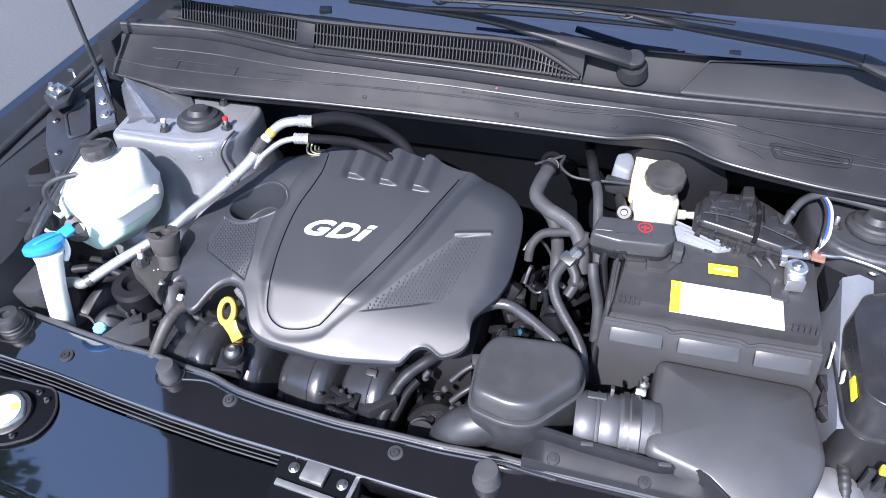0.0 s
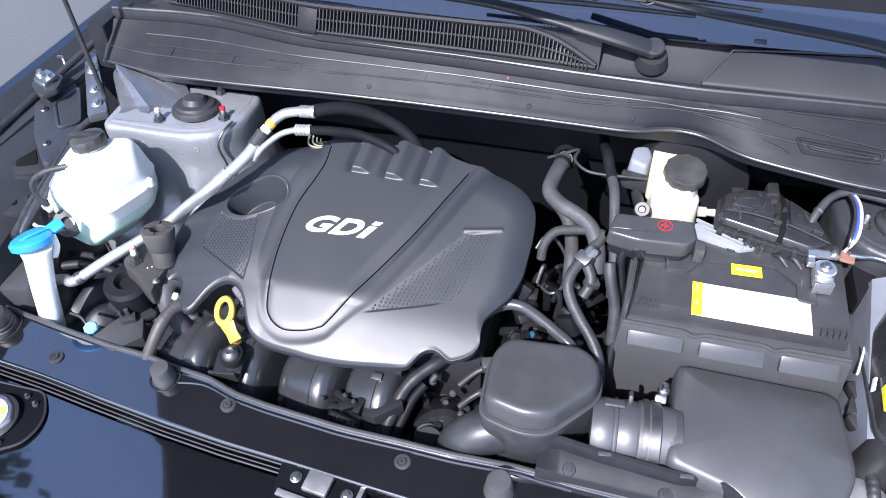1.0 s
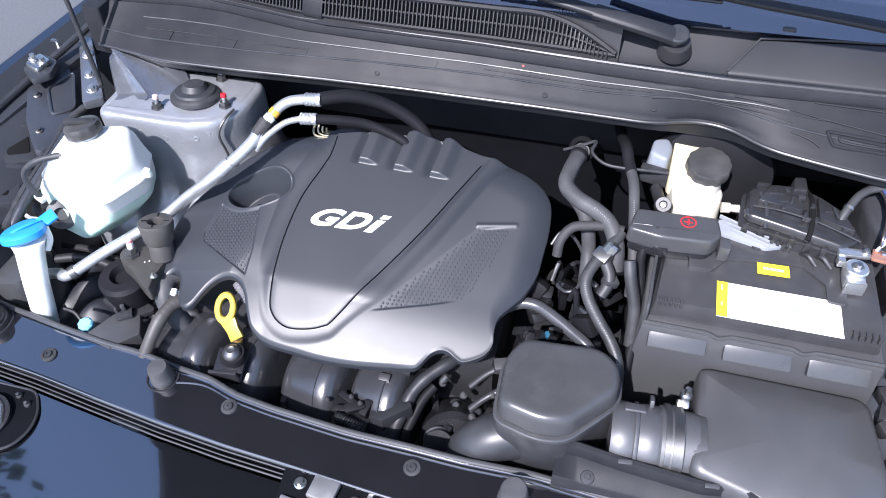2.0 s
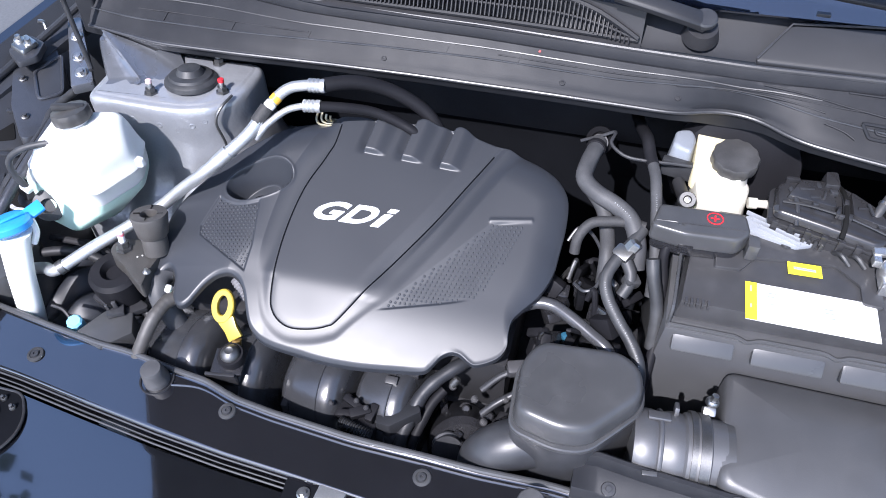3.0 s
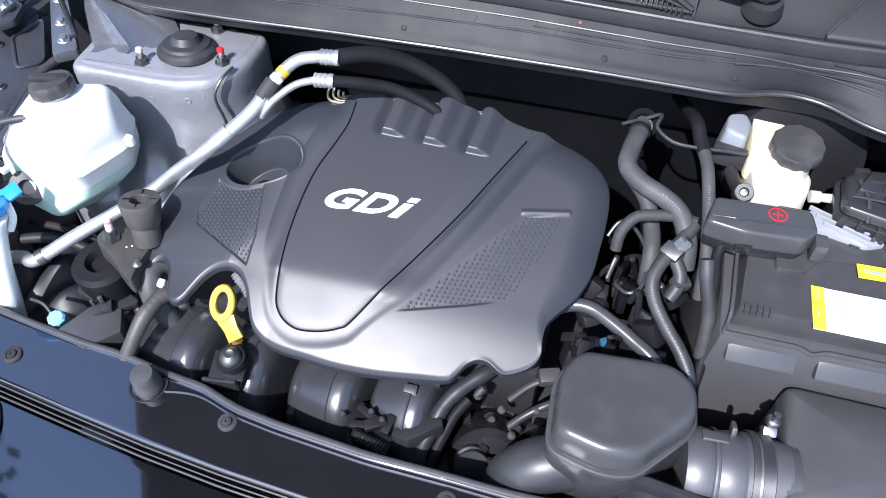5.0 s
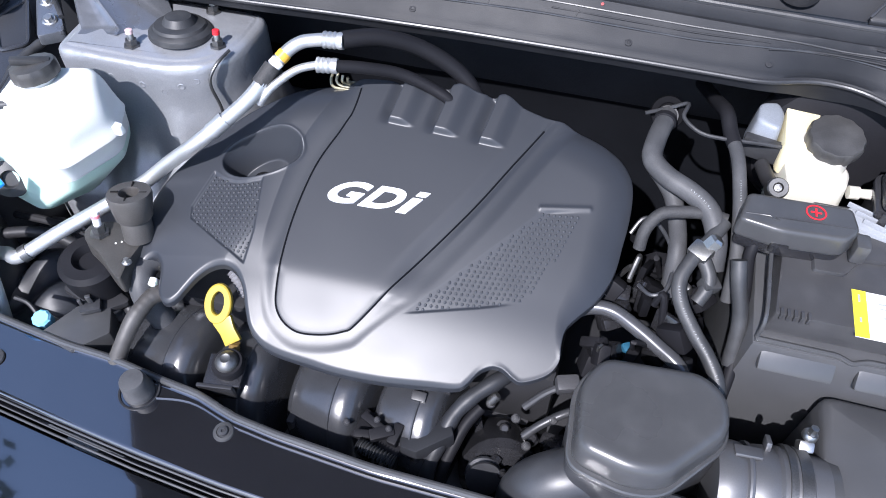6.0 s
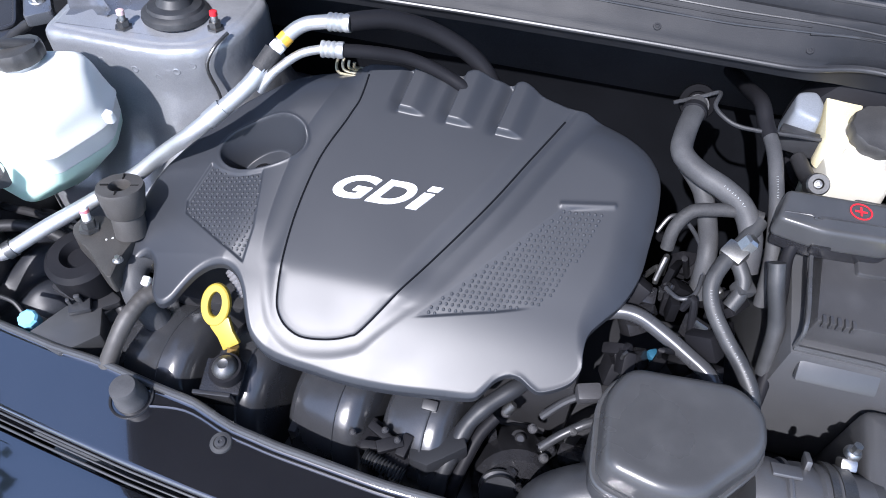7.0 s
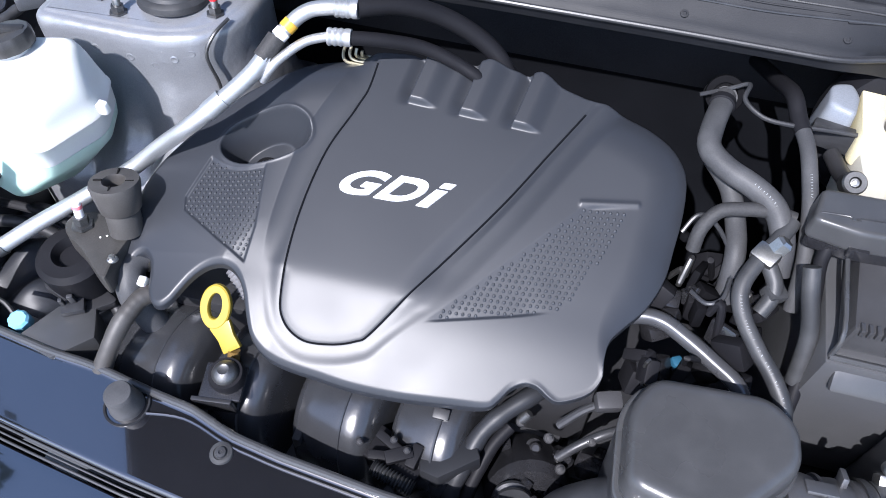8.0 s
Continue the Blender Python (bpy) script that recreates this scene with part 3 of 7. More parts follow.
def front_panel():
    top = thing("front_panel", (0.0, 0.0, 0.78), "glossy black plastic panel over the radiator", "front panel")
    bm, loops = bmesh.new(), []
    for i in range(100):
        x = -0.72 + 1.7 * i / 99
        e, g = along(EDGE_Y, x), along(GAP_Y, x)
        row = [(e + 0.004, 0.70), (e + 0.003, 0.792), (e, 0.799), (e - 0.003, 0.7995), (e - 0.005, 0.797), (e - 0.008, 0.7955), (e - 0.0095, 0.79546), (e - 0.012, 0.79542),
               (e + 0.5 * (g - e), 0.7945), (g + 0.006, 0.79362), (g + 0.0035, 0.7935), (g + 0.0018, 0.7926), (g + 0.0006, 0.789), (g, 0.774), (g + 0.001, 0.75)]
        loops.append([(x, y, z) for y, z in row])
    rings(bm, loops, closed=False)
    part("panel", bm, M_PANELBLACK, top, angle=50)
    for k, dy, dz, r in ((0, -0.0015, 0.001, 0.0013), (1, -0.0065, -0.001, 0.0011), (2, -0.0118, 0.001, 0.0015)):
        pts = [(-0.70 + 0.655 * i / 99, along(GAP_Y, -0.70 + 0.655 * i / 99) + dy, 0.784 + dz - 0.004 * min(k, 2)) for i in range(100)]
        part("seam_bead", tube(pts, r, 8, 1, smooth=False), M_GRAIN, top)
    pts = [(-0.72 + 1.35 * i / 50, along(EDGE_Y, -0.72 + 1.35 * i / 50) - 0.002, 0.7985) for i in range(51)]
    part("edge_bead", tube(pts, 0.0044, 10, 2), M_GRAIN, top, "rounded rear edge")
    pts = [(-0.255 + 0.62 * i / 30, along(EDGE_Y, -0.255 + 0.62 * i / 30) - 0.0125 - 0.012 * max(0.0, 1 - i / 3) ** 2, 0.7957) for i in range(31)]
    part("inner_ridge", tube(pts, 0.0016, 8, 2), M_PANELBLACK, top, "low glossy ridge along the rear edge")
    return top


def push_clip(x, y, z):
    c = thing("push_clip", (x, y, z), "black plastic push clip in the front panel", "clip", "push clips of the front panel")
    part("head", lathe([(0, 0), (0.0125, 0), (0.0115, 0.002), (0.008, 0.0026), (0.0072, 0.0014), (0.0, 0.0014)], (x, y, z), (0, -0.08, 1), 24), M_RUBBER, c)
    part("centre_pin", lathe([(0, 0.0012), (0.0062, 0.0012), (0.0054, 0.0042), (0.0022, 0.0046), (0.0018, 0.003), (0, 0.003)], (x, y, z), (0, -0.08, 1), 20), M_BLACK, c)
    return c


def rubber_stop(x, y, z, r=0.021, h=0.04, hole=False):
    s = thing("rubber_stop", (x, y, z), "grey-black rubber bonnet stop in a moulded cup", "rubber stop", "bonnet stops")
    part("cup", lathe([(r * 1.25, -0.006), (r * 1.42, -0.001), (r * 1.40, 0.0015), (r * 1.28, 0.001), (r * 1.12, -0.004), (0, -0.004)], (x, y, z), (0, -0.05, 1), 32), M_TRIM, s)
    prof = [(r * 1.06, -0.004), (r * 1.05, 0.004), (r * 1.01, 0.007), (r * 0.97, 0.009), (r * 0.90, h - 0.008), (r * 0.86, h - 0.003), (r * 0.78, h - 0.0005), (r * 0.6, h)]
    if hole:
        prof[1:4] = [(r * 1.08, 0.002), (r * 1.08, 0.006), (r * 1.00, 0.008), (r * 1.04, 0.010), (r * 1.04, 0.014), (r * 0.96, 0.016), (r * 0.99, 0.018), (r * 0.98, 0.022)]
        prof += [(r * 0.42, h), (r * 0.38, h - 0.004), (r * 0.18, h - 0.005), (0, h - 0.005)]
    else:
        prof += [(r * 0.3, h + 0.0008), (0, h + 0.001)]
    part("stop", lathe(prof, (x, y, z), (0, -0.05, 1), 30), M_RUBBER if hole else M_GREYRUBBER, s)


def bumper():
    bm, loops = bmesh.new(), []
    for i in range(60):
        x = -0.78 + 1.85 * i / 59
        g = along(GAP_Y, x)
        c = 0.10 * ((x - 0.12) / 0.9) ** 2
        row = [(g - 0.012, 0.70), (g - 0.012, 0.766), (g - 0.016, 0.772), (g - 0.022, 0.772), (g - 0.026, 0.7719), (g - 0.06, 0.7705), (g - 0.12, 0.768), (g - 0.175, 0.7654), (g - 0.19, 0.7645), (g - 0.20, 0.762),
               (g - 0.23, 0.745 - c * 0.3), (g - 0.27, 0.66), (g - 0.28, 0.45), (g - 0.27, 0.28), (g - 0.2, 0.22)]
        loops.append([(x, y, z) for y, z in row])
    b = thing("bumper_cover", (0.12, -0.2, 0.22), "dark blue-black glossy bumper cover and nose", "bumper")
    part("upper_panel", rings(bm, [q[:11] for q in loops], closed=False), M_PAINT, b, angle=50)
    part("front_face", rings(bmesh.new(), [q[10:] for q in loops], closed=False), M_PAINT, b, angle=50)


def latch():
    t = thing("bonnet_latch", (0.02, -0.07, 0.75), "steel bonnet latch on a black block in place of the shaded recess", "latch")
    # Solid block coloured near-black for the shade of the latch opening.
    part("recess", prism(rounded([(-0.05, -0.05), (0.085, -0.062), (0.098, -0.15), (-0.04, -0.14)], 0.006), 0.70, 0.7815, 0.003), M_SHADEBLACK, t)
    part("plate", box((0.018, -0.056, 0.787), (0.125, 0.009, 0.005), 0.001, (0, 0, -5.5)), M_BRIGHT, t)
    part("striker_block", box((0.018, -0.083, 0.788), (0.038, 0.034, 0.010), 0.003, (0, 0, -6)), M_BRIGHT, t)
    part("rail", box((0.018, -0.113, 0.784), (0.11, 0.010, 0.005), 0.001, (0, 0, -6)), M_BRIGHT, t)
    part("end_plate", box((0.080, -0.092, 0.785), (0.007, 0.052, 0.005), 0.001, (0, 0, -6)), M_BRIGHT, t)
    for x, y in ((-0.018, -0.080), (0.062, -0.089)):
        screw((x, y, 0.781), (0, 0, 1), 0.009, 0.004, M_STEEL, "bolt", t)


def radiator_cap():
    t = thing("radiator_filler", (-0.517, -0.086, 0.76), "round metal radiator filler with a stickered cap in a recess", "radiator filler")
    c = (-0.515, -0.098, 0.784)
    hole = rounded([(-0.466, -0.036), (-0.442, -0.068), (-0.437, -0.095), (-0.447, -0.125), (-0.488, -0.150), (-0.56, -0.150), (-0.62, -0.11), (-0.62, -0.036)], 0.014, 4)
    # Flat plate on the bumper; the recess's shade is put into its colour.
    part("well", prism(hole, 0.74, 0.7745, 0.001), M_SHADEBLACK, t, "near-black plate in place of the shaded recess round the filler")
    part("well_rim", tube([(x, y, 0.7745) for x, y in hole + hole[:1]], 0.0022, 8, 1, smooth=False), M_GLOSSY, t)
    part("neck", lathe([(0.039, -0.012), (0.040, -0.004), (0.037, -0.002), (0.0, -0.002)], c, (0, -0.1, 1), 30), M_DARK, t)
    part("cap", lathe([(0.033, -0.008), (0.033, 0.0), (0.031, 0.003), (0.027, 0.004), (0, 0.004)], c, (0, -0.1, 1), 30, wob=lambda a: 1 + 0.10 * (math.cos(2 * a) ** 8)), M_STEEL, t)
    part("sticker", lathe([(0.0, 0.0045), (0.0275, 0.0045), (0.0275, 0.0052), (0, 0.0052)], c, (0, -0.1, 1), 28), M_LABEL, t, "round white sticker")
    part("sticker_mark", box((-0.499, -0.089, 0.7906), (0.014, 0.013, 0.0008), 0, (6, 0, 30)), mat("orange print", (0.85, 0.36, 0.10), 0.5), t, "orange field on the sticker")
    for x, y in ((-0.466, -0.060), (-0.487, -0.050), (-0.480, -0.132)):
        screw((x, y, 0.7745), (0, -0.1, 1), 0.005, 0.004, M_DULL, "bolt", t)



front_panel()
bumper()
latch()
radiator_cap()
for p in ((-0.159, 0.0, 0.7955), (0.126, -0.027, 0.7945), (-0.472, 0.017, 0.7955)):
    push_clip(*p)
rubber_stop(-0.278, 0.022, 0.796, 0.0175, 0.031)
rubber_stop(-0.600, 0.052, 0.796, 0.024, 0.036, True)
rubber_stop(0.268, -0.036, 0.792, 0.0205, 0.035)

# ---- engine cover ----
COVER_EDGE = [(-0.345, 0.158), (-0.348, 0.171), (-0.346, 0.195), (-0.34, 0.222), (-0.328, 0.248), (-0.311, 0.27), (-0.29, 0.292), (-0.263, 0.318), (-0.232, 0.342),
              (-0.19, 0.363), (-0.149, 0.376), (-0.095, 0.388), (0, 0.397), (0.064, 0.398), (0.113, 0.39), (0.146, 0.39), (0.181, 0.384), (0.214, 0.373),
              (0.232, 0.36), (0.241, 0.345), (0.244, 0.318), (0.242, 0.29), (0.239, 0.262), (0.226, 0.233), (0.2075, 0.211), (0.1965, 0.196), (0.195, 0.178),
              (0.197, 0.1645), (0.186, 0.15), (0.16, 0.1385), (0.148, 0.14), (0.135, 0.1455), (0.123, 0.146), (0.109, 0.1395), (0.098, 0.127), (0.0875, 0.1195),
              (0.052, 0.1145), (-0.0075, 0.1075), (-0.057, 0.1045), (-0.096, 0.1055), (-0.128, 0.1065), (-0.148, 0.109), (-0.1625, 0.1135), (-0.176, 0.123), (-0.185, 0.139),
              (-0.193, 0.1565), (-0.2045, 0.1695), (-0.219, 0.174), (-0.238, 0.17), (-0.2545, 0.159), (-0.267, 0.145), (-0.2745, 0.1355), (-0.2855, 0.128), (-0.2965, 0.13),
              (-0.3045, 0.141), (-0.3065, 0.156), (-0.3095, 0.166), (-0.318, 0.1725), (-0.328, 0.169), (-0.336, 0.159)]
TONGUE = [(-0.098, 0.45), (-0.104, 0.365), (-0.114, 0.335), (-0.137, 0.288), (-0.150, 0.227), (-0.151, 0.165), (-0.143, 0.142), (-0.120, 0.131), (-0.090, 0.133),
          (-0.062, 0.141), (-0.045, 0.153), (0.004, 0.212), (0.060, 0.283), (0.096, 0.335), (0.117, 0.365), (0.176, 0.45)]
TONGUE = [(p[0], p[1]) for p in spline([(*q, 0) for q in TONGUE], 6)]
HATCH_A = [(-0.264, 0.267), (-0.253, 0.2625), (-0.243, 0.2605), (-0.230, 0.2595), (-0.217, 0.2605), (-0.1966, 0.2650), (-0.1948, 0.241), (-0.1925, 0.211), (-0.1974, 0.1785), (-0.229, 0.1905), (-0.280, 0.213), (-0.2825, 0.2256)]
HATCH_B = [(0.1976, 0.3065), (0.142, 0.2970), (0.005, 0.1705), (0.091, 0.1925), (0.1383, 0.2060), (0.1505, 0.217), (0.1724, 0.2576), (0.1854, 0.2866)]


def cover_plane(x, y):
    return 0.918 + 0.48 * (y - 0.26) - 0.05 * x


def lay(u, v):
    """From the drawing of the moulding to its plan: reshaped to fit the camera's view."""
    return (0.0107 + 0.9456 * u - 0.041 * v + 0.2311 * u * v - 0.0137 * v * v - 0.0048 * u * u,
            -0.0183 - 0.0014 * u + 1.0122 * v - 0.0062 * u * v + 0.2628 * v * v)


def cover_height(x, y, edge_d):
    """Relief of the moulded cover over its plane, in drawing coordinates; edge_d: distance from its outline."""
    z = 0.0 * x
    front = step01(-y, -0.29, -0.16)
    left = 1 - step01(x, -0.24, -0.17)
    reach = 0.046 - 0.041 * front
    roll = (0.022 - 0.004 * step01(x, 0.05, 0.15) - 0.0190 * front) * (1 - np.clip(edge_d / reach, 0, 1)) ** (2.2 - 0.5 * front)
    outer, _ = seg_dist(x, y, COVER_EDGE[:10], False)
    slope = 0.025 * (1 - np.clip(outer / 0.125, 0, 1)) ** 1.08 + 0.0030 * (1 - np.clip(edge_d / 0.005, 0, 1)) ** 2
    z = z - roll * (1 - left) - slope * left
    # the front skirt bends down as a broad band
    z = z - 0.205 * 0.019 * np.logaddexp(0, (0.160 - y) / 0.019) * step01(x, -0.215, -0.15)
    # tongue, its front end bent down, sunk in a shallow valley between the wings
    s = signed(x, y, TONGUE)
    right_side = step01(x, -0.05, 0.02) * step01(y, 0.16, 0.22)
    tongue = -0.255 * 0.0036 * np.logaddexp(0, (0.184 - y + 0.05 * (x + 0.09)) / 0.0036) + 0.0060 - 0.042 * (y - 0.19)
    tongue = tongue - 0.13 * 0.0018 * np.logaddexp(0, (0.0075 - np.clip(s, 0, None)) / 0.0018) * step01(0.186 - y, 0.0, 0.010)
    tongue = tongue - 0.0034 * right_side * (1 - step01(s, 0.0, 0.021))
    gutter = 0.028 - 0.009 * step01(0.19 - y, 0.0, 0.05) + 0.004 * right_side
    near_left = (1 - step01(x, -0.15, -0.08)) * step01(y, 0.17, 0.22)
    rise = step01(-s, 0.003 + 0.15 * (gutter - 0.003) * right_side, gutter) * (1 - near_left) + np.clip((-s - 0.003) / (gutter - 0.003), 0, 1) * near_left
    wing = (0.0036 - 0.0012 * right_side + 0.0028 * near_left) * rise * (0.45 + 0.55 * step01(y, 0.135, 0.20)) + 0.02 * (y - 0.22) * step01(-s, 0.003, 0.06)
    w = np.where(s > 0, 1.0, 1 - rise)
    level = tongue - 0.0008 * (1 - step01(s, -0.001, 0.002))
    z = (z + wing) * (1 - w) + level * w
    # wing beside the tongue, with a soft crest
    crest = np.abs((x - 0.125) - (y - 0.385) * 0.55)
    z = z + 0.0030 * np.exp(-(crest / 0.018) ** 2) * step01(-s, 0.0005, 0.010) * step01(y, 0.2, 0.3)
    # oil filler well with a firm rim
    e = np.hypot((x + 0.207 - 0.12 * (y - 0.29)) / 0.0495, (y - 0.291 - 0.16 * (x + 0.207)) / 0.0255)
    z = z - 0.042 * np.clip((1.0 - e) / 0.40, 0, 1) ** 0.85 + 0.0008 * np.exp(-((e - 1.04) / 0.04) ** 2)
    h = signed(x, y, HATCH_A)
    z = z - 0.0019 * step01(h, -0.0005, 0.0022)
    h = signed(x, y, HATCH_B)
    far, _ = seg_dist(x, y, HATCH_B[4:] + HATCH_B[:1], False)
    z = z - 0.0017 * step01(h, -0.0006, 0.0022) * (1 - 0.9 * step01(y - 0.171 - 0.93 * (x - 0.005), -0.014, 0.000)) * step01(far, 0.004, 0.040)
    d, _ = seg_dist(x, y, [(0.140, 0.2990), (0.196, 0.3085)], False)
    z = z + 0.0013 * np.exp(-(d / 0.0024) ** 2)
    # raised fingers towards the rear, each with a scoop beside it
    for sx in (-0.0525, 0.0035, 0.0605):
        dx = x - (sx + 0.26 * (y - 0.352))
        finger = step01(y, 0.3485, 0.3520) * (1 + 9 * np.clip(y - 0.352, 0, 0.05)) * (step01(dx, -0.0095, -0.0070) - step01(dx, 0.004, 0.026))
        scoop = step01(y, 0.345, 0.366) * (step01(dx, -0.026, -0.010) - step01(dx, -0.0095, -0.0065))
        z = z + (0.0066 * finger - 0.0064 * scoop) * step01(s, 0.0005, 0.004)
    return z


def engine_cover():
    top = thing("engine_cover", (-0.05, 0.25, 0.85), "moulded grey plastic engine cover with a raised centre tongue", "engine cover")
    edge = [tuple(p) for p in spline([(*p, 0) for p in COVER_EDGE], 5, True)]
    edge = [(p[0], p[1]) for p in edge]
    st = 0.0009
    xs, ys = np.arange(-0.364, 0.254, st), np.arange(0.094, 0.404, st)
    X, Y = np.meshgrid(xs, ys)
    S = signed(X, Y, edge)
    keep = S > -st * 0.45
    ok = keep[:-1, :-1] & keep[1:, :-1] & keep[:-1, 1:] & keep[1:, 1:]
    count = np.zeros(X.shape, int)
    for a, b in ((0, 0), (0, 1), (1, 0), (1, 1)):
        count[a:a + ok.shape[0], b:b + ok.shape[1]] += ok
    # pull the rim of the grid onto the outline
    E = np.array(edge)
    for i, j in zip(*np.where((count > 0) & (count < 4))):
        a, b = E, np.roll(E, -1, 0)
        ab = b - a
        t = np.clip(((X[i, j] - a[:, 0]) * ab[:, 0] + (Y[i, j] - a[:, 1]) * ab[:, 1]) / (ab ** 2).sum(1).clip(1e-12), 0, 1)
        c = a + t[:, None] * ab
        k = np.argmin(np.hypot(c[:, 0] - X[i, j], c[:, 1] - Y[i, j]))
        X[i, j], Y[i, j] = c[k]
    S2 = np.maximum(signed(X, Y, edge), 0)
    R = cover_height(X, Y, S2)
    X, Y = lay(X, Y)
    Z = cover_plane(X, Y) + R
    idx = -np.ones(X.shape, int)
    idx[keep] = np.arange(keep.sum())
    verts = np.stack([X[keep], Y[keep], Z[keep]], 1).tolist()
    faces = np.stack([idx[:-1, :-1][ok], idx[:-1, 1:][ok], idx[1:, 1:][ok], idx[1:, :-1][ok]], 1).tolist()
    me = bpy.data.meshes.new("cover_shell")
    me.from_pydata(verts, [], faces)
    bm = bmesh.new()
    bm.from_mesh(me)
    bpy.data.meshes.remove(me)
    bmesh.ops.delete(bm, geom=[v for v in bm.verts if not v.link_faces], context="VERTS")
    rim = [e for e in bm.edges if len(e.link_faces) == 1]
    ring = {v for e in rim for v in e.verts}
    pair = {v: [e.other_vert(v) for e in v.link_edges if len(e.link_faces) == 1] for v in ring}
    for _ in range(40):
        mid = {v: sum((o.co for o in q), Vector()) / len(q) for v, q in pair.items()}
        for v, c in mid.items():
            v.co = v.co.lerp(c, 0.5)
    near = set(ring)
    for _ in range(3):
        near |= {e.other_vert(v) for v in near for e in v.link_edges}
    for _ in range(4):
        bmesh.ops.smooth_vert(bm, verts=list(near - ring), factor=0.5, use_axis_x=True, use_axis_y=True, use_axis_z=True)
    for drop, out in ((0.002, 0.0), (0.006, 0.0)):
        made = bmesh.ops.extrude_edge_only(bm, edges=rim)["geom"]
        vs = [g for g in made if isinstance(g, bmesh.types.BMVert)]
        for v in vs:
            v.co.z -= drop
        rim = [g for g in made if isinstance(g, bmesh.types.BMEdge) and len(g.link_faces) == 1]
    part("cover_shell", bm, M_COVER, top, angle=130)
    # fields of small raised dots
    for poly, pu, pv in ((HATCH_A, 0.0062, 0.0039), (HATCH_B, 0.0068, 0.0045)):
        pts = []
        for r in range(-70, 140):
            for c in range(-90, 90):
                v = r * pv
                pts.append(((c + 0.5 * (r % 2)) * pu - 0.35 * v, v + 0.10 * c * pu))
        U, V = np.array([p[0] for p in pts]), np.array([p[1] for p in pts])
        ins = signed(U, V, poly) > 0.0022
        U, V = U[ins], V[ins]
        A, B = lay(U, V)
        H = cover_plane(A, B) + cover_height(U, V, np.maximum(signed(U, V, edge), 0))
        verts, faces = [], []
        for a, b, h in zip(A, B, H):
            n = len(verts)
            for rad, up in ((0.0022 if poly is HATCH_B else 0.0020, -0.0004), (0.0012, 0.0012)):
                verts += [(a + rad * math.cos(k * math.pi / 3), b + rad * math.sin(k * math.pi / 3), h + up + 0.48 * rad * math.sin(k * math.pi / 3)) for k in range(6)]
            verts.append((a, b, h + 0.0016))
            for k in range(6):
                faces.append((n + k, n + (k + 1) % 6, n + 6 + (k + 1) % 6, n + 6 + k))
                faces.append((n + 6 + k, n + 6 + (k + 1) % 6, n + 12))
        dm = bpy.data.meshes.new("dot_field")
        dm.from_pydata(verts, [], faces)
        bm = bmesh.new()
        bm.from_mesh(dm)
        bpy.data.meshes.remove(dm)
        part("dot_field", bm, M_COVER, top, "field of small raised dots", kind="stuff")
    # narrow gap round the tongue
    inner = [p for p in TONGUE if float(signed(np.array([p[0]]), np.array([p[1]]), edge)[0]) > 0.004]
    U, V = np.array([p[0] for p in inner]), np.array([p[1] for p in inner])
    H = cover_height(U, V, np.maximum(signed(U, V, edge), 0))
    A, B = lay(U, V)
    part("tongue_gap", tube([(a, b, float(cover_plane(a, b)) + float(h) + 0.0004) for a, b, h in zip(A, B, H)], 0.0011, 6, 2), M_SHADEBLACK, top, "narrow dark gap round the tongue")
    # dark disc at the bottom of the well, coloured for the filler mouth's shade
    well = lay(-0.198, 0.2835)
    part("filler_shade", lathe([(0, 0), (0.0265, 0), (0.0265, 0.002), (0, 0.002)], (well[0], well[1], cover_plane(*well) - 0.0405), (-0.05, -0.43, 0.9), 32,
                             wob=lambda a: 1 - 0.55 * math.sin(a) ** 2), M_GROMMET, top, "dark disc in place of the shaded oil filler opening")
    # raised lettering
    cu = bpy.data.curves.new("lettering", "FONT")
    cu.body, cu.shear, cu.extrude, cu.offset, cu.size = "GD", 0.0, 0.03, 0.034, 1.0
    cu.space_character = 1.1
    tmp = new("lettering_curve", cu)
    dg = bpy.context.evaluated_depsgraph_get()
    me = bpy.data.meshes.new_from_object(tmp.evaluated_get(dg))
    bpy.data.objects.remove(tmp)
    lo = np.array([v.co[:] for v in me.vertices])
    w, h = np.ptp(lo[:, 0]), np.ptp(lo[:, 1])
    bm = bmesh.new()
    bm.from_mesh(me)
    bpy.data.meshes.remove(me)
    x0, x1 = lo[:, 0].min(), lo[:, 1].min()
    for v in bm.verts:
        v.co = Vector(((v.co.x - x0) / w * 0.82, (v.co.y - x1) / h, v.co.z))
    for t0, t1 in ((0.0, 0.70), (0.80, 1.0)):
        join(bm, box((0.94, 0.5 * (t0 + t1), 0.0), (0.115, t1 - t0, 0.06), 0.0))
    for v in bm.verts:
        u, t, k = v.co.x, v.co.y, v.co.z
        X = -0.124 + 0.107 * u + 0.024 * t
        Yp = 0.2595 + 0.007 * u + 0.029 * t
        v.co = Vector((X, Yp, float(cover_plane(X, Yp)) + 0.0066 - 0.042 * (Yp - 0.19) + (0.0011 if k > 0 else -0.002)))
    part("lettering", bm, M_LETTER, top, "raised silver letters", angle=20)


engine_cover()

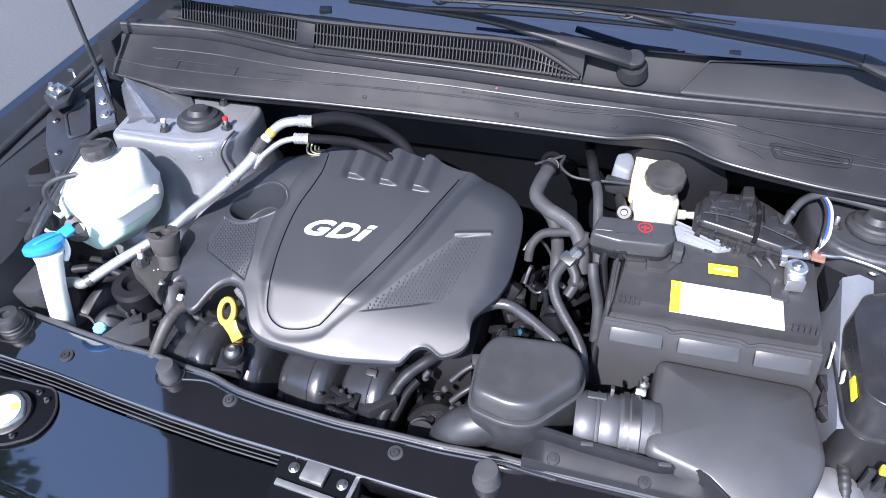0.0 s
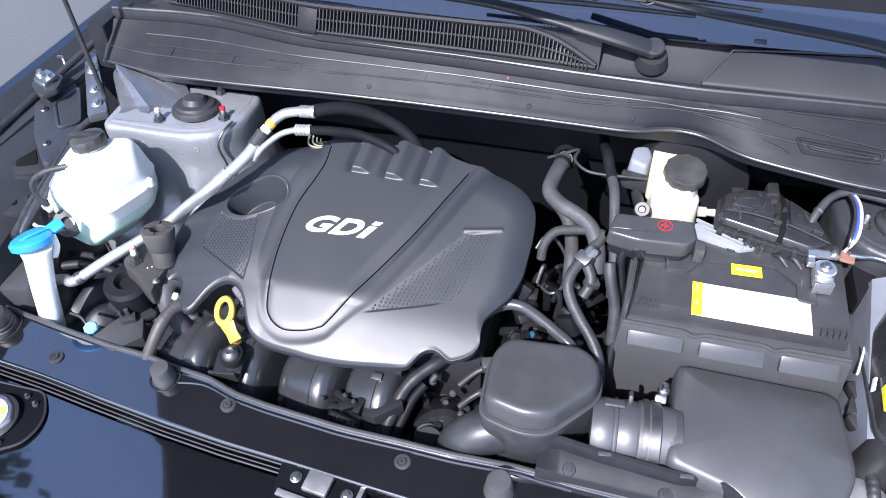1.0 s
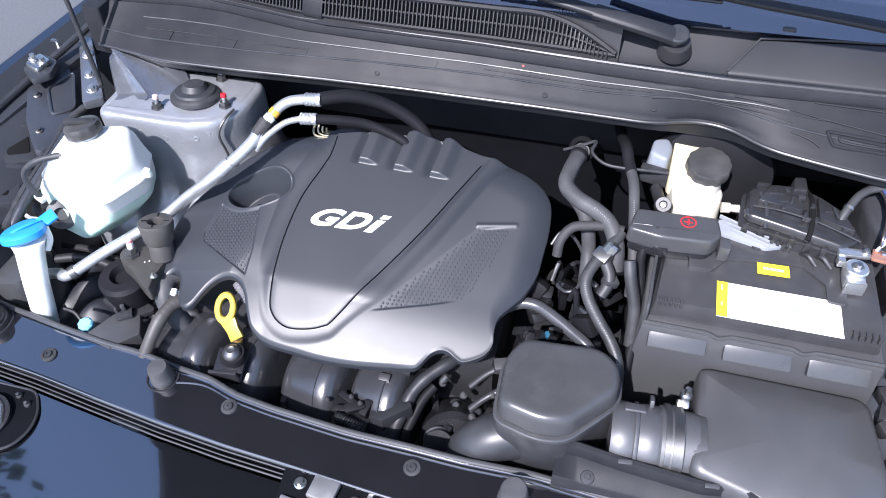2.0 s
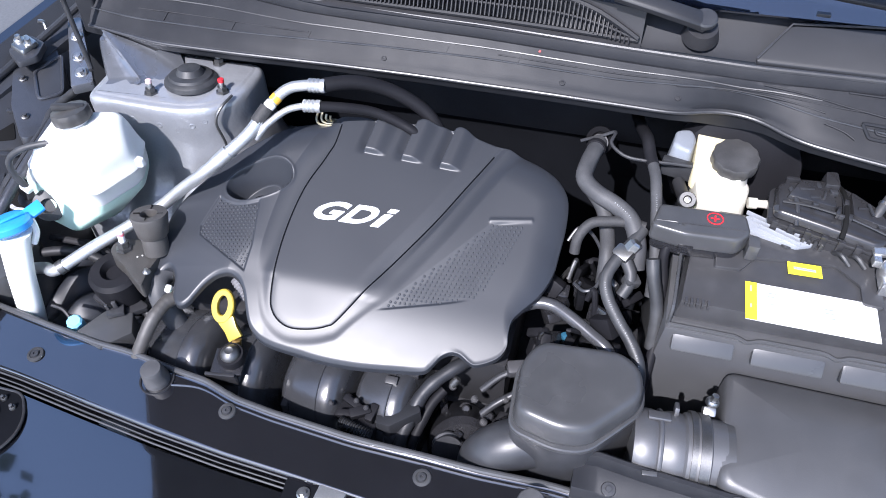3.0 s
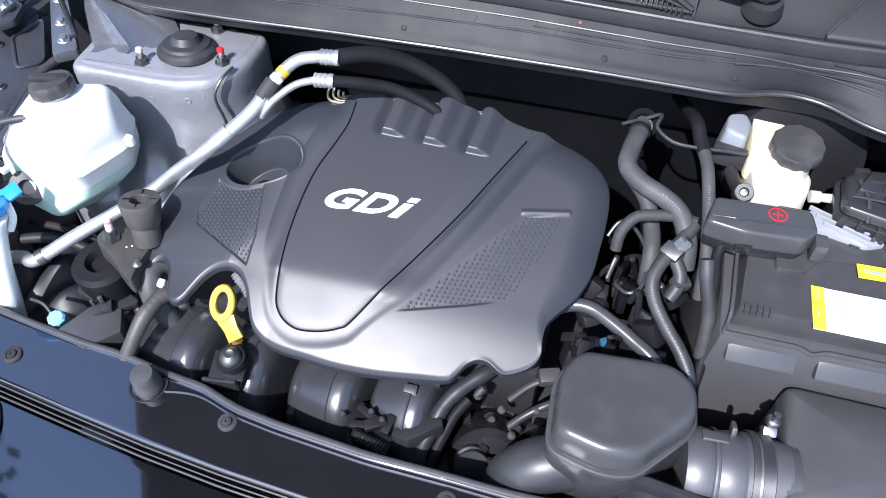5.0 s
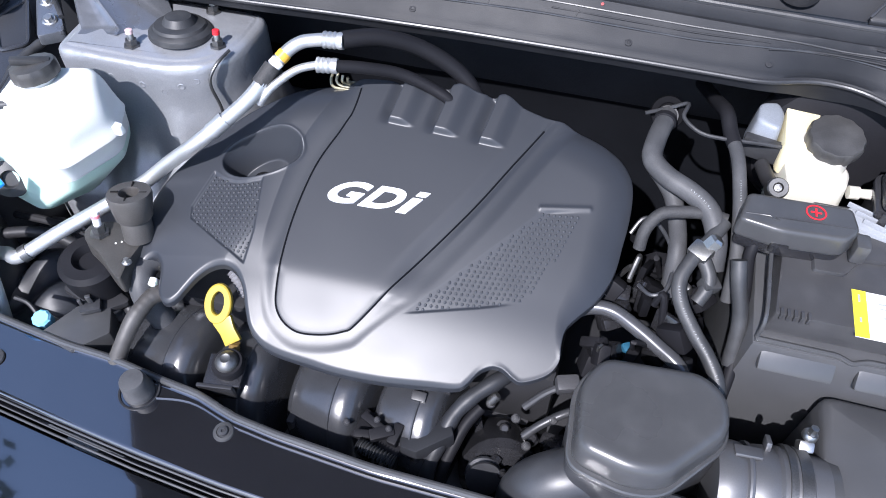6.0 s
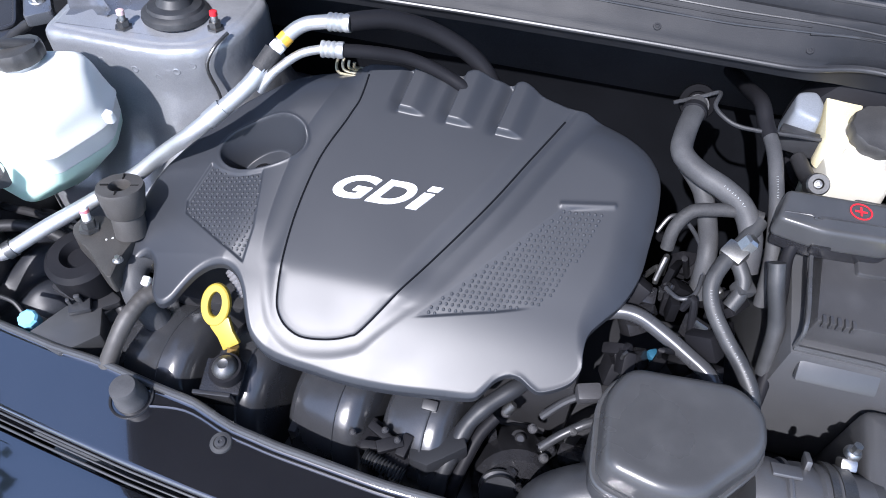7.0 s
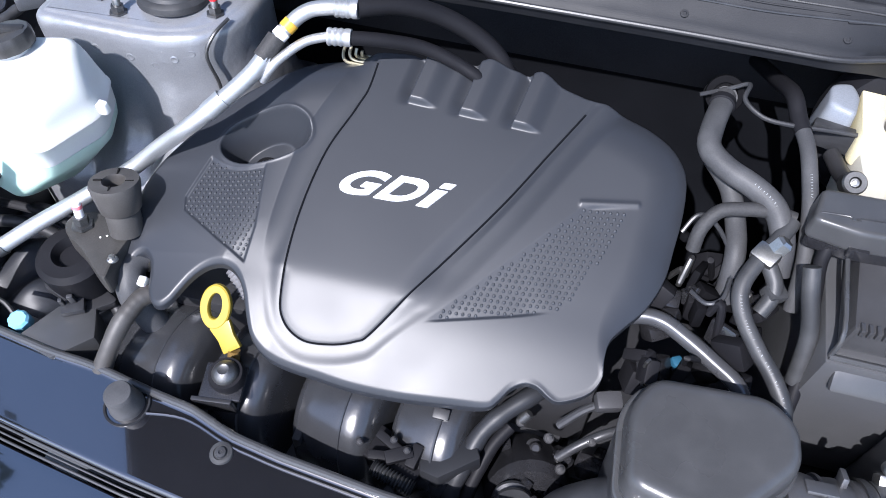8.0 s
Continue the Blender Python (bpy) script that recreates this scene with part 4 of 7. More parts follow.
# ---- reservoir side: strut tower, bottles, pipes, engine mount ----
def strut_tower(m, steel, place, mirror=False):
    """Steel tower over the suspension strut, built at the origin of its rubber cap."""
    sx = -1 if mirror else 1
    t = thing("strut_tower", (m[0], m[1], 0.62), "grey body-steel strut tower with a black rubber cap and studs", "strut tower", "strut towers")
    edge = [(-0.158, -0.074), (-0.113, -0.075), (-0.04, -0.076), (0.017, -0.073), (0.060, -0.056), (0.086, -0.026), (0.097, 0.01), (0.10, 0.08), (-0.158, 0.08)]
    plan = rounded(edge, 0.028, 5)

    def ring(out, z, warp=0.0):
        loop = []
        for i, (x, y) in enumerate(plan):
            a, b = Vector(plan[i - 1]), Vector(plan[(i + 1) % len(plan)])
            d = (b - a).normalized()
            o = out + warp * (0.5 + 0.5 * math.sin(5.0 * x / 0.06 + 1.0))
            loop.append((m[0] + sx * (x + d.y * o), m[1] + y - d.x * o, z))
        return loop
    bm = bmesh.new()
    rows = [(0.085, 0.60, 0.006), (0.078, 0.74, 0.010), (0.062, 0.775, 0.014), (0.036, 0.797, 0.016), (0.018, 0.815, 0.012), (0.011, 0.845, 0.008), (0.006, 0.872, 0.005), (0.002, 0.888, 0.002), (0.0005, 0.905, 0.0),
            (0.000, 0.930, 0.0), (0.000, 0.955, 0.0), (-0.0015, 0.963, 0.0), (-0.005, 0.9675, 0.0), (-0.011, 0.9690, 0.0), (-0.013, 0.9690, 0.0), (-0.0145, 0.9705, 0.0), (-0.018, 0.9712, 0.0)]
    rings(bm, [ring(*r) for r in rows])
    part("tower_shell", bm, steel, t, angle=50)
    if not mirror:
        part("brake_line", tube([(m[0] + 0.082, m[1] - 0.020, 0.974), (m[0] + 0.074, m[1] - 0.047, 0.968), (m[0] + 0.066, m[1] - 0.060, 0.945), (m[0] + 0.074, m[1] - 0.061, 0.90), (m[0] + 0.072, m[1] - 0.072, 0.85), (m[0] + 0.05, m[1] - 0.09, 0.80)], 0.0022, 8), M_DULL, t, "thin grey line")
        for x, y, z in ((-0.075, -0.0755, 0.940), (-0.030, -0.0755, 0.935), (0.0, -0.0735, 0.927), (0.026, -0.0690, 0.938), (0.046, -0.0610, 0.945)):
            part("spot_weld", lathe([(0.0055, 0.0), (0.0042, 0.0007), (0.002, 0.0002), (0, 0.0)], (m[0] + x, m[1] + y, z), (0.1 + 6 * max(0.0, x), -1, 0.02), 16), steel, t)
    ax = (0, 0.16, 1)
    part("rubber_cap", lathe([(0.043, 0.0), (0.044, 0.003), (0.043, 0.008), (0.039, 0.0115), (0.036, 0.0125), (0.034, 0.0165), (0.023, 0.0185), (0.0195, 0.0245), (0.0175, 0.0275), (0.0, 0.0285)],
                             (m[0], m[1], 0.970), ax, 40), M_RUBBER, t, "black rubber cap")
    for dx, dy, lab in ((-0.052, -0.042, "pale"), (0.061, -0.012, "red"), (0.02, 0.06, "pale")):
        x, y = m[0] + sx * dx, m[1] + dy
        nut = part("nut", lathe([(0.0, 0), (0.0115, 0), (0.0115, 0.002), (0.008, 0.003), (0.008, 0.010), (0, 0.010)], (x, y, 0.971), ax, 6), M_DULL, t)
        part("stud", lathe([(0.0, 0.008), (0.0048, 0.008), (0.0048, 0.022), (0.0035, 0.024), (0, 0.024)], (x, y, 0.971), ax, 12), M_STEEL, nut)
        if not mirror:
            mark = lathe([(0.0, 0.018), (0.0052, 0.018), (0.0050, 0.0235), (0.0035, 0.0245), (0.0, 0.0245)], (x, y, 0.971), ax, 12)
            part("paint_mark", mark, M_RED if lab == "red" else mat("faded pink paint", (0.62, 0.45, 0.45), 0.5), nut, "red paint mark" if lab == "red" else "faded pink paint mark")
    t.matrix_basis = place @ Matrix.Scale(0.97, 4)
    return t


def gusset():
    """Folded steel brace from the tower up to the cowl: a narrow flank, a rounded ridge and a broad flat sheet."""
    g = thing("brace_panel", (-0.50, 0.44, 0.97), "folded grey steel brace between strut tower and cowl", "brace")
    bm, loops = bmesh.new(), []
    for i in range(15):
        k = i / 14
        left = Vector((-0.552, 0.470, 1.028)).lerp(Vector((-0.514, 0.412, 0.994)), k)
        ridge = Vector((-0.552, 0.486, 1.034)).lerp(Vector((-0.464, 0.425, 0.994)), k)
        right = Vector((-0.462, 0.481, 1.012)).lerp(Vector((-0.430, 0.446, 0.994)), k)
        back = left + Vector((-0.016, 0.012, -0.022))
        row = [back, left.lerp(back, 0.15), left, left.lerp(ridge, 0.12), left.lerp(ridge, 0.5) + Vector((0, 0.0025, -0.0015)), left.lerp(ridge, 0.84)]
        row += [ridge + Vector((-0.002, -0.0030, 0.0022)), ridge + Vector((0.003, -0.0030, 0.0022)), ridge.lerp(right, 0.16), ridge.lerp(right, 0.55) + Vector((0, 0.002, -0.001)), right, right + Vector((0.02, 0.03, -0.003))]
        loops.append(row)
    loops.append([p + Vector((0, -0.010, -0.001)) for p in loops[-1]])
    rings(bm, loops, closed=False)
    bmesh.ops.solidify(bm, geom=bm.faces[:], thickness=0.002)
    part("sheet", bm, M_PRIMER, g, angle=45)
    # Dark disc laid on the sheet; no hole is cut.
    part("hole", lathe([(0, 0), (0.004, 0), (0.004, 0.0012), (0, 0.0012)], (-0.4640, 0.4695, 1.0050), (0.2, -0.62, 0.75), 14), M_VOIDSHADE, g, "dark disc in place of a small shaded hole")


def coolant_bottle():
    t = thing("coolant_reservoir", (-0.49, 0.27, 0.86), "milky white plastic coolant reservoir half full of green coolant", "reservoir")

    def level(z, left, front, right, back, rear, r=0.016):
        return [(p[0], p[1], z) for p in rounded([left, front, right, back, rear], r, 5)]

    def between(a, b, k):
        return [tuple(Vector(p).lerp(Vector(q), k)) for p, q in zip(a, b)]
    foot = level(0.850, (-0.594, 0.238), (-0.498, 0.210), (-0.458, 0.262), (-0.470, 0.320), (-0.580, 0.315), 0.012)
    knee = level(0.858, (-0.603, 0.232), (-0.494, 0.202), (-0.448, 0.262), (-0.462, 0.326), (-0.590, 0.320))
    hip = level(0.905, (-0.597, 0.240), (-0.438, 0.205), (-0.404, 0.278), (-0.426, 0.336), (-0.58, 0.328))
    fill = level(0.9215, (-0.588, 0.240), (-0.434, 0.204), (-0.400, 0.277), (-0.423, 0.337), (-0.576, 0.327))
    seam = level(0.948, (-0.568, 0.238), (-0.428, 0.203), (-0.396, 0.276), (-0.421, 0.337), (-0.570, 0.325))
    shoulder = level(0.993, (-0.534, 0.231), (-0.428, 0.217), (-0.405, 0.282), (-0.428, 0.330), (-0.545, 0.312))
    top = level(1.011, (-0.516, 0.236), (-0.440, 0.235), (-0.413, 0.290), (-0.431, 0.327), (-0.528, 0.302))
    inner = level(1.0155, (-0.506, 0.246), (-0.450, 0.248), (-0.424, 0.291), (-0.437, 0.318), (-0.516, 0.296), 0.012)
    part("filled_half", rings(bmesh.new(), [foot, knee, between(knee, hip, 0.5), hip, fill]), M_COOLANT, t, "greenish lower half showing the coolant", angle=70)
    lip = [[(p[0] + (p[0] + 0.49) * 0.012, p[1] + (p[1] - 0.275) * 0.012, p[2] + dz) for p in seam] for dz in (0.001, 0.004)]
    loops = [[(p[0], p[1], p[2] + 0.0003) for p in fill], seam, lip[0], lip[1], [(p[0], p[1], p[2] + 0.005) for p in seam], between(seam, shoulder, 0.6), shoulder,
             [(p[0], p[1], p[2] - 0.004) for p in between(shoulder, top, 0.75)], [(p[0], p[1], p[2] - 0.001) for p in between(top, inner, 0.25)], inner]
    part("upper_half", rings(bmesh.new(), loops), M_WHITE, t, angle=70)
    ax = (-0.18, 0.10, 1)
    part("neck", lathe([(0.022, -0.01), (0.022, 0.012), (0, 0.012)], (-0.487, 0.285, 1.008), ax, 24), M_WHITE, t)
    cap = part("cap", lathe([(0.027, 0.0), (0.0285, 0.003), (0.0285, 0.012), (0.0265, 0.017), (0.021, 0.0185), (0.0, 0.0175)], (-0.488, 0.287, 1.016), ax, 48,
                            wob=lambda a: 1 + 0.022 * math.cos(12 * a)), M_CAP, t, "dark grey ribbed screw cap")
    part("grip", box((-0.491, 0.289, 1.0365), (0.046, 0.010, 0.009), 0.003, (6, 8, 25)), M_RUBBER, cap)
    part("spout", tube([(-0.505, 0.236, 1.003), (-0.478, 0.252, 1.006)], 0.0040, 10), M_WHITE, t)
    part("tab", prism(rounded([(-0.406, 0.274), (-0.390, 0.276), (-0.389, 0.287), (-0.408, 0.290)], 0.004, 3), 0.951, 0.963, 0.003, 0.002), M_WHITE, t)
    part("seam_flange", tube([(p[0], p[1], 0.9505) for p in seam], 0.0016, 6, 1, smooth=False), M_WHITE, t)
    h = thing("overflow_hose", (-0.555, 0.215, 0.93), "thin black rubber overflow hose of the coolant reservoir", "hose")
    part("hose", tube([(-0.476, 0.252, 1.007), (-0.515, 0.236, 1.005), (-0.545, 0.224, 0.998), (-0.566, 0.216, 0.98), (-0.568, 0.213, 0.955), (-0.558, 0.215, 0.925)], 0.0050, 12), M_RUBBER, h)
    part("clip", box((-0.560, 0.214, 0.928), (0.018, 0.012, 0.010), 0.003, (0, 20, -15)), M_WHITE, h)


def washer_neck():
    t = thing("washer_filler", (-0.513, 0.074, 0.78), "white plastic washer filler neck with a blue snap cap", "washer filler")
    bm, loops = bmesh.new(), []
    for x, y, z, w in ((-0.556, 0.093, 0.72, 0.021), (-0.542, 0.095, 0.77, 0.021), (-0.529, 0.106, 0.855, 0.0215), (-0.533, 0.128, 0.902, 0.024), (-0.536, 0.137, 0.918, 0.030)):
        loops.append([(x + w * math.cos(a), y + 0.8 * w * math.sin(a), z) for a in (2 * math.pi * j / 24 for j in range(24))])
    rings(bm, loops)
    part("neck", bm, M_WHITE, t)
    ax = (-0.22, 0.22, 0.95)
    cap = part("cap", lathe([(0.030, -0.004), (0.034, 0.0), (0.034, 0.008), (0.031, 0.011), (0.024, 0.0125), (0, 0.012)], (-0.540, 0.140, 0.922), ax, 32,
                            wob=lambda a: 1 + 0.05 * math.cos(3 * a)), M_BLUE, t, "bright blue snap cap")
    part("finger_tab", box((-0.519, 0.172, 0.930), (0.022, 0.030, 0.006), 0.003, (14, 14, -30)), M_BLUE, cap)
    part("raised_arc", tube([(-0.556, 0.126, 0.929), (-0.545, 0.132, 0.9365), (-0.530, 0.150, 0.938), (-0.524, 0.160, 0.936)], 0.0028, 8), M_BLUE, cap)
    part("strap", tube([(-0.517, 0.160, 0.924), (-0.508, 0.150, 0.91), (-0.512, 0.140, 0.895)], 0.005, 8), M_WHITE, t)


def small_cap():
    t = thing("service_port", (-0.448, 0.084, 0.79), "small pale blue ribbed cap on a service port", "cap")
    part("cap", lathe([(0.0, 0), (0.0115, 0), (0.0115, 0.016), (0.009, 0.019), (0, 0.019)], (-0.449, 0.084, 0.785), (0.15, -0.2, 1), 24, wob=lambda a: 1 + 0.05 * math.cos(9 * a)), M_TAPE, t)
    part("stem", tube([(-0.449, 0.087, 0.79), (-0.452, 0.10, 0.75), (-0.455, 0.11, 0.70)], 0.007, 10), M_ALU, t)
    part("line", tube([(-0.498, 0.10, 0.80), (-0.478, 0.098, 0.797), (-0.460, 0.088, 0.785), (-0.452, 0.085, 0.775)], 0.0028, 8), M_DARK, t)


def black_bracket():
    t = thing("cable_tray", (-0.395, 0.09, 0.72), "black plastic cable tray with a snap clip beside the radiator", "tray")
    part("tray", prism([(-0.438, 0.060), (-0.413, 0.111), (-0.370, 0.119), (-0.352, 0.084), (-0.385, 0.048)], 0.70, 0.800, 0.003), M_GRAIN, t)
    clip = part("clip", box((-0.392, 0.110, 0.806), (0.026, 0.018, 0.008), 0.002, (0, 0, 30)), M_BLACK, t)
    part("prong", box((-0.392, 0.114, 0.816), (0.007, 0.005, 0.020), 0.0015, (10, 0, 30)), M_BLACK, clip)
    part("prong", box((-0.402, 0.108, 0.814), (0.005, 0.005, 0.016), 0.0015, (10, 0, 30)), M_BLACK, clip)


def ac_pipes():
    t = thing("coolant_pipe", (-0.3, 0.25, 0.85), "thick bare aluminium air-conditioning pipe crossing beside the engine cover", "pipe")
    low = [(-0.585, 0.150, 0.800), (-0.545, 0.146, 0.822), (-0.515, 0.138, 0.840), (-0.487, 0.131, 0.852), (-0.446, 0.168, 0.870), (-0.407, 0.205, 0.884), (-0.362, 0.246, 0.903), (-0.318, 0.262, 0.940), (-0.276, 0.272, 0.975)]
    part("pipe", tube(low + [(-0.225, 0.314, 1.014), (-0.206, 0.347, 1.037)], 0.0092, 18), M_ALU, t)
    part("sleeve", tube([(-0.2145, 0.332, 1.0265), (-0.2035, 0.352, 1.041)], 0.0105, 18), M_GAUNTLET, t, "black shrink sleeve")
    part("upper_pipe", tube([(-0.206, 0.347, 1.037), (-0.190, 0.369, 1.053), (-0.176, 0.381, 1.060), (-0.160, 0.387, 1.062), (-0.146, 0.3885, 1.0645)], 0.0080, 16), M_ALU, t)
    part("yellow_band", tube([(-0.1965, 0.3605, 1.047), (-0.1915, 0.367, 1.0517)], 0.0086, 16), mat("dull orange band", (0.62, 0.36, 0.04), 0.45), t, "yellow marking band")
    part("paper_band", tube([(-0.2025, 0.3525, 1.0415), (-0.1980, 0.3583, 1.0455)], 0.0085, 16), M_LABEL, t, "white paper band")
    fer = [(0.0098, 0), (0.0105, 0.002), (0.0092, 0.005), (0.0105, 0.008), (0.0092, 0.011), (0.0105, 0.014), (0.0092, 0.017), (0.0104, 0.020), (0.0100, 0.025), (0, 0.025)]
    part("crimped_ferrule", lathe(fer, (-0.150, 0.388, 1.064), (0.98, 0.08, 0.04), 18), M_ALU, t)
    part("joint", tube([(-0.262, 0.279, 0.986), (-0.247, 0.293, 0.998)], 0.0105, 16), M_ALU, t)
    part("clamp", lathe([(0.0094, -0.005), (0.0112, -0.005), (0.0112, 0.005), (0.0094, 0.005)], (-0.480, 0.136, 0.855), (-0.7, -0.6, -0.3), 20), M_DULL, t)
    s = thing("thin_pipe", (-0.19, 0.33, 0.95), "thin aluminium pipe running into a black rubber hose", "pipe")
    part("pipe", tube([(-0.214, 0.322, 1.006), (-0.206, 0.326, 1.018), (-0.196, 0.336, 1.028), (-0.174, 0.355, 1.040), (-0.150, 0.365, 1.0445)], 0.0050, 14), M_ALU, s)
    part("crimped_ferrule", lathe([(k[0] * 0.92, k[1]) for k in fer], (-0.152, 0.3645, 1.0445), (0.97, 0.16, 0.0), 18), M_ALU, s)
    part("hose", tube([(-0.130, 0.368, 1.0445), (-0.10, 0.384, 1.036), (-0.062, 0.404, 1.020), (-0.025, 0.410, 1.002), (0.005, 0.409, 0.985), (0.02, 0.42, 0.955)], 0.0075, 14), M_SHADERUBBER, s)
    h = thing("heater_hose", (0.0, 0.44, 0.9), "black rubber hose arching behind the engine cover", "hose")
    part("hose", tube([(-0.128, 0.392, 1.065), (-0.09, 0.418, 1.058), (-0.045, 0.440, 1.035), (0.0, 0.447, 1.005), (0.028, 0.440, 0.975), (0.05, 0.435, 0.93)], 0.0105, 16), M_SHADERUBBER, h)
    brass = mat("dull brass pipe", (0.34, 0.31, 0.22), 0.35, metal=0.8, var=0.15, vscale=40)
    for k in range(4):
        l = thing("fuel_line", (-0.12, 0.40, 0.95), "thin dull brass fuel line behind the engine cover", "pipe", "fuel lines")
        d = 0.0072 * k
        part("line", tube([(-0.155 + d, 0.415 - 0.002 * k, 0.996), (-0.155 + d, 0.405 + 0.001 * k, 0.990), (-0.151 + d, 0.400 + 0.0045 * k, 0.985), (-0.140 + d, 0.400 + 0.0055 * k, 0.983),
                           (-0.10, 0.405 + 0.0055 * k, 0.981), (-0.055, 0.412 + 0.0045 * k, 0.979), (-0.035, 0.43 + 0.004 * k, 0.972)], 0.0019, 8), brass, l)


def engine_mount():
    t = thing("engine_mount", (-0.36, 0.16, 0.80), "black cast engine mount with a rubber ring damper", "engine mount")
    ax = (-0.05, 0.26, 1)
    part("ring_damper", lathe([(0.0205, -0.036), (0.022, -0.034), (0.0268, -0.004), (0.0255, 0.0), (0.0125, 0.0), (0.0115, -0.003), (0.0115, -0.022), (0.0, -0.022)],
                              (-0.342, 0.199, 0.941), ax, 36), M_DAMPER, t)
    part("damper_base", lathe([(0, -0.066), (0.0185, -0.066), (0.0185, -0.038), (0.017, -0.035), (0, -0.035)], (-0.342, 0.199, 0.941), ax, 30), M_DAMPER, t)
    for x, y in ((-0.362, 0.165), (-0.356, 0.169), (-0.350, 0.173)):
        part("paint_dot", lathe([(0, 0), (0.0013, 0), (0.0010, 0.0006), (0, 0.0007)], (x, y, 0.878), (0, 0, 1), 8), M_LABEL, t, "white paint dot")
    for k in range(4):
        a = k * math.pi / 2 + 0.3
        part("slit", box((-0.342 + 0.0165 * math.cos(a), 0.199 + 0.0165 * math.sin(a), 0.9412 - 0.26 * 0.0165 * math.sin(a)), (0.009, 0.0016, 0.0016), 0, (-14, 0, math.degrees(a))), M_VOIDSHADE, t)
    arm = rounded([(-0.413, 0.172), (-0.410, 0.187), (-0.387, 0.199), (-0.348, 0.199), (-0.328, 0.194), (-0.331, 0.154), (-0.331, 0.135), (-0.327, 0.113), (-0.345, 0.123), (-0.374, 0.144), (-0.404, 0.160)], 0.010, 4)
    part("casting", prism(arm, 0.850, 0.878, 0.004, 0.002), mat("cast iron", (0.040, 0.038, 0.035), 0.5, var=0.3, vscale=60, bump=0.4, bscale=500), t)
    b = part("bolt", lathe([(0.0, 0), (0.0125, 0), (0.0125, 0.004), (0.0085, 0.005), (0.0085, 0.014), (0, 0.015)], (-0.389, 0.174, 0.877), ax, 6), M_DULL, t)
    part("stud", lathe([(0, 0.014), (0.005, 0.014), (0.005, 0.030), (0.004, 0.032), (0, 0.032)], (-0.389, 0.174, 0.877), ax, 14), M_LETTER, b)
    part("paint_mark", lathe([(0, 0.025), (0.0055, 0.025), (0.0055, 0.029), (0, 0.029)], (-0.389, 0.174, 0.877), ax, 14), mat("pink paint", (0.75, 0.22, 0.25), 0.5), b, "pink paint mark")
    part("bushing", lathe([(0.0, -0.06), (0.036, -0.06), (0.040, -0.03), (0.040, -0.006), (0.034, 0.0), (0.020, 0.001), (0.015, -0.01), (0, -0.01)], (-0.404, 0.152, 0.852), (0, -0.1, 1), 32), M_SHADERUBBER, t)
    part("plate", prism(rounded([(-0.45, 0.13), (-0.38, 0.11), (-0.35, 0.135), (-0.43, 0.17)], 0.01), 0.79, 0.80, 0.002), M_DARK, t)
    screw((-0.333, 0.141, 0.878), ax, 0.006, 0.003, M_STEEL, "bolt", t)


def left_hoses():
    h = thing("radiator_hose", (-0.335, 0.13, 0.78), "bent grey-black rubber hose beside the engine cover", "hose")
    part("hose", tube([(-0.300, 0.190, 0.838), (-0.318, 0.178, 0.846), (-0.328, 0.161, 0.849), (-0.326, 0.143, 0.843), (-0.318, 0.130, 0.825), (-0.306, 0.128, 0.79), (-0.30, 0.13, 0.75)], 0.0165, 18), M_GREYRUBBER, h)
    part("clamp", lathe([(0.016, 0), (0.0168, 0.001), (0.0168, 0.007), (0.016, 0.008), (0, 0.008)], (-0.321, 0.175, 0.846), (-0.5, -0.85, 0.1), 20), M_STEEL, h)
    part("clamp_ear", box((-0.343, 0.172, 0.860), (0.014, 0.006, 0.012), 0.002, (0, 30, 20)), M_STEEL, h)
    l = thing("wiring_loom", (-0.315, 0.08, 0.74), "black taped wiring loom beside the intake", "wiring loom")
    part("loom", tube([(-0.294, 0.140, 0.836), (-0.304, 0.126, 0.838), (-0.310, 0.110, 0.835), (-0.316, 0.092, 0.827), (-0.322, 0.070, 0.810), (-0.330, 0.052, 0.785), (-0.34, 0.04, 0.74)],
                      lambda s: 0.0106 + 0.0003 * math.sin(s * 17) + 0.0001 * math.sin(s * 83), 16, 12), M_DAMPER, l)
    part("pale_clip", box((-0.307, 0.142, 0.845), (0.010, 0.012, 0.016), 0.003, (20, 0, 0)), M_WHITE, l, "white plastic clip")
    w = thing("body_cable", (-0.46, 0.2, 0.75), "black cables crossing low beside the strut tower", "cable")
    part("cable", tube([(-0.60, 0.18, 0.80), (-0.52, 0.20, 0.81), (-0.44, 0.19, 0.80), (-0.38, 0.15, 0.79), (-0.34, 0.12, 0.77)], 0.008, 12), M_DARK, w)
    part("cable", tube([(-0.60, 0.24, 0.78), (-0.50, 0.23, 0.79), (-0.42, 0.20, 0.77), (-0.40, 0.15, 0.74)], 0.006, 10), M_DARK, w)
    g = thing("splash_guard", (-0.46, 0.17, 0.70), "crumpled dark grey liner below the reservoir", "liner")
    bm, loops = bmesh.new(), []
    for i in range(40):
        x = -0.58 + 0.2 * i / 39
        loops.append([(x, 0.10 + 0.0045 * j, 0.735 + 0.014 * math.sin(38 * x + 0.13 * j) + 0.008 * math.cos(0.31 * j - 70 * x)) for j in range(40)])
    rings(bm, loops, closed=False)
    part("liner", bm, mat("grey liner", (0.020, 0.022, 0.028), 0.5, var=0.3, vscale=30), g, angle=70)


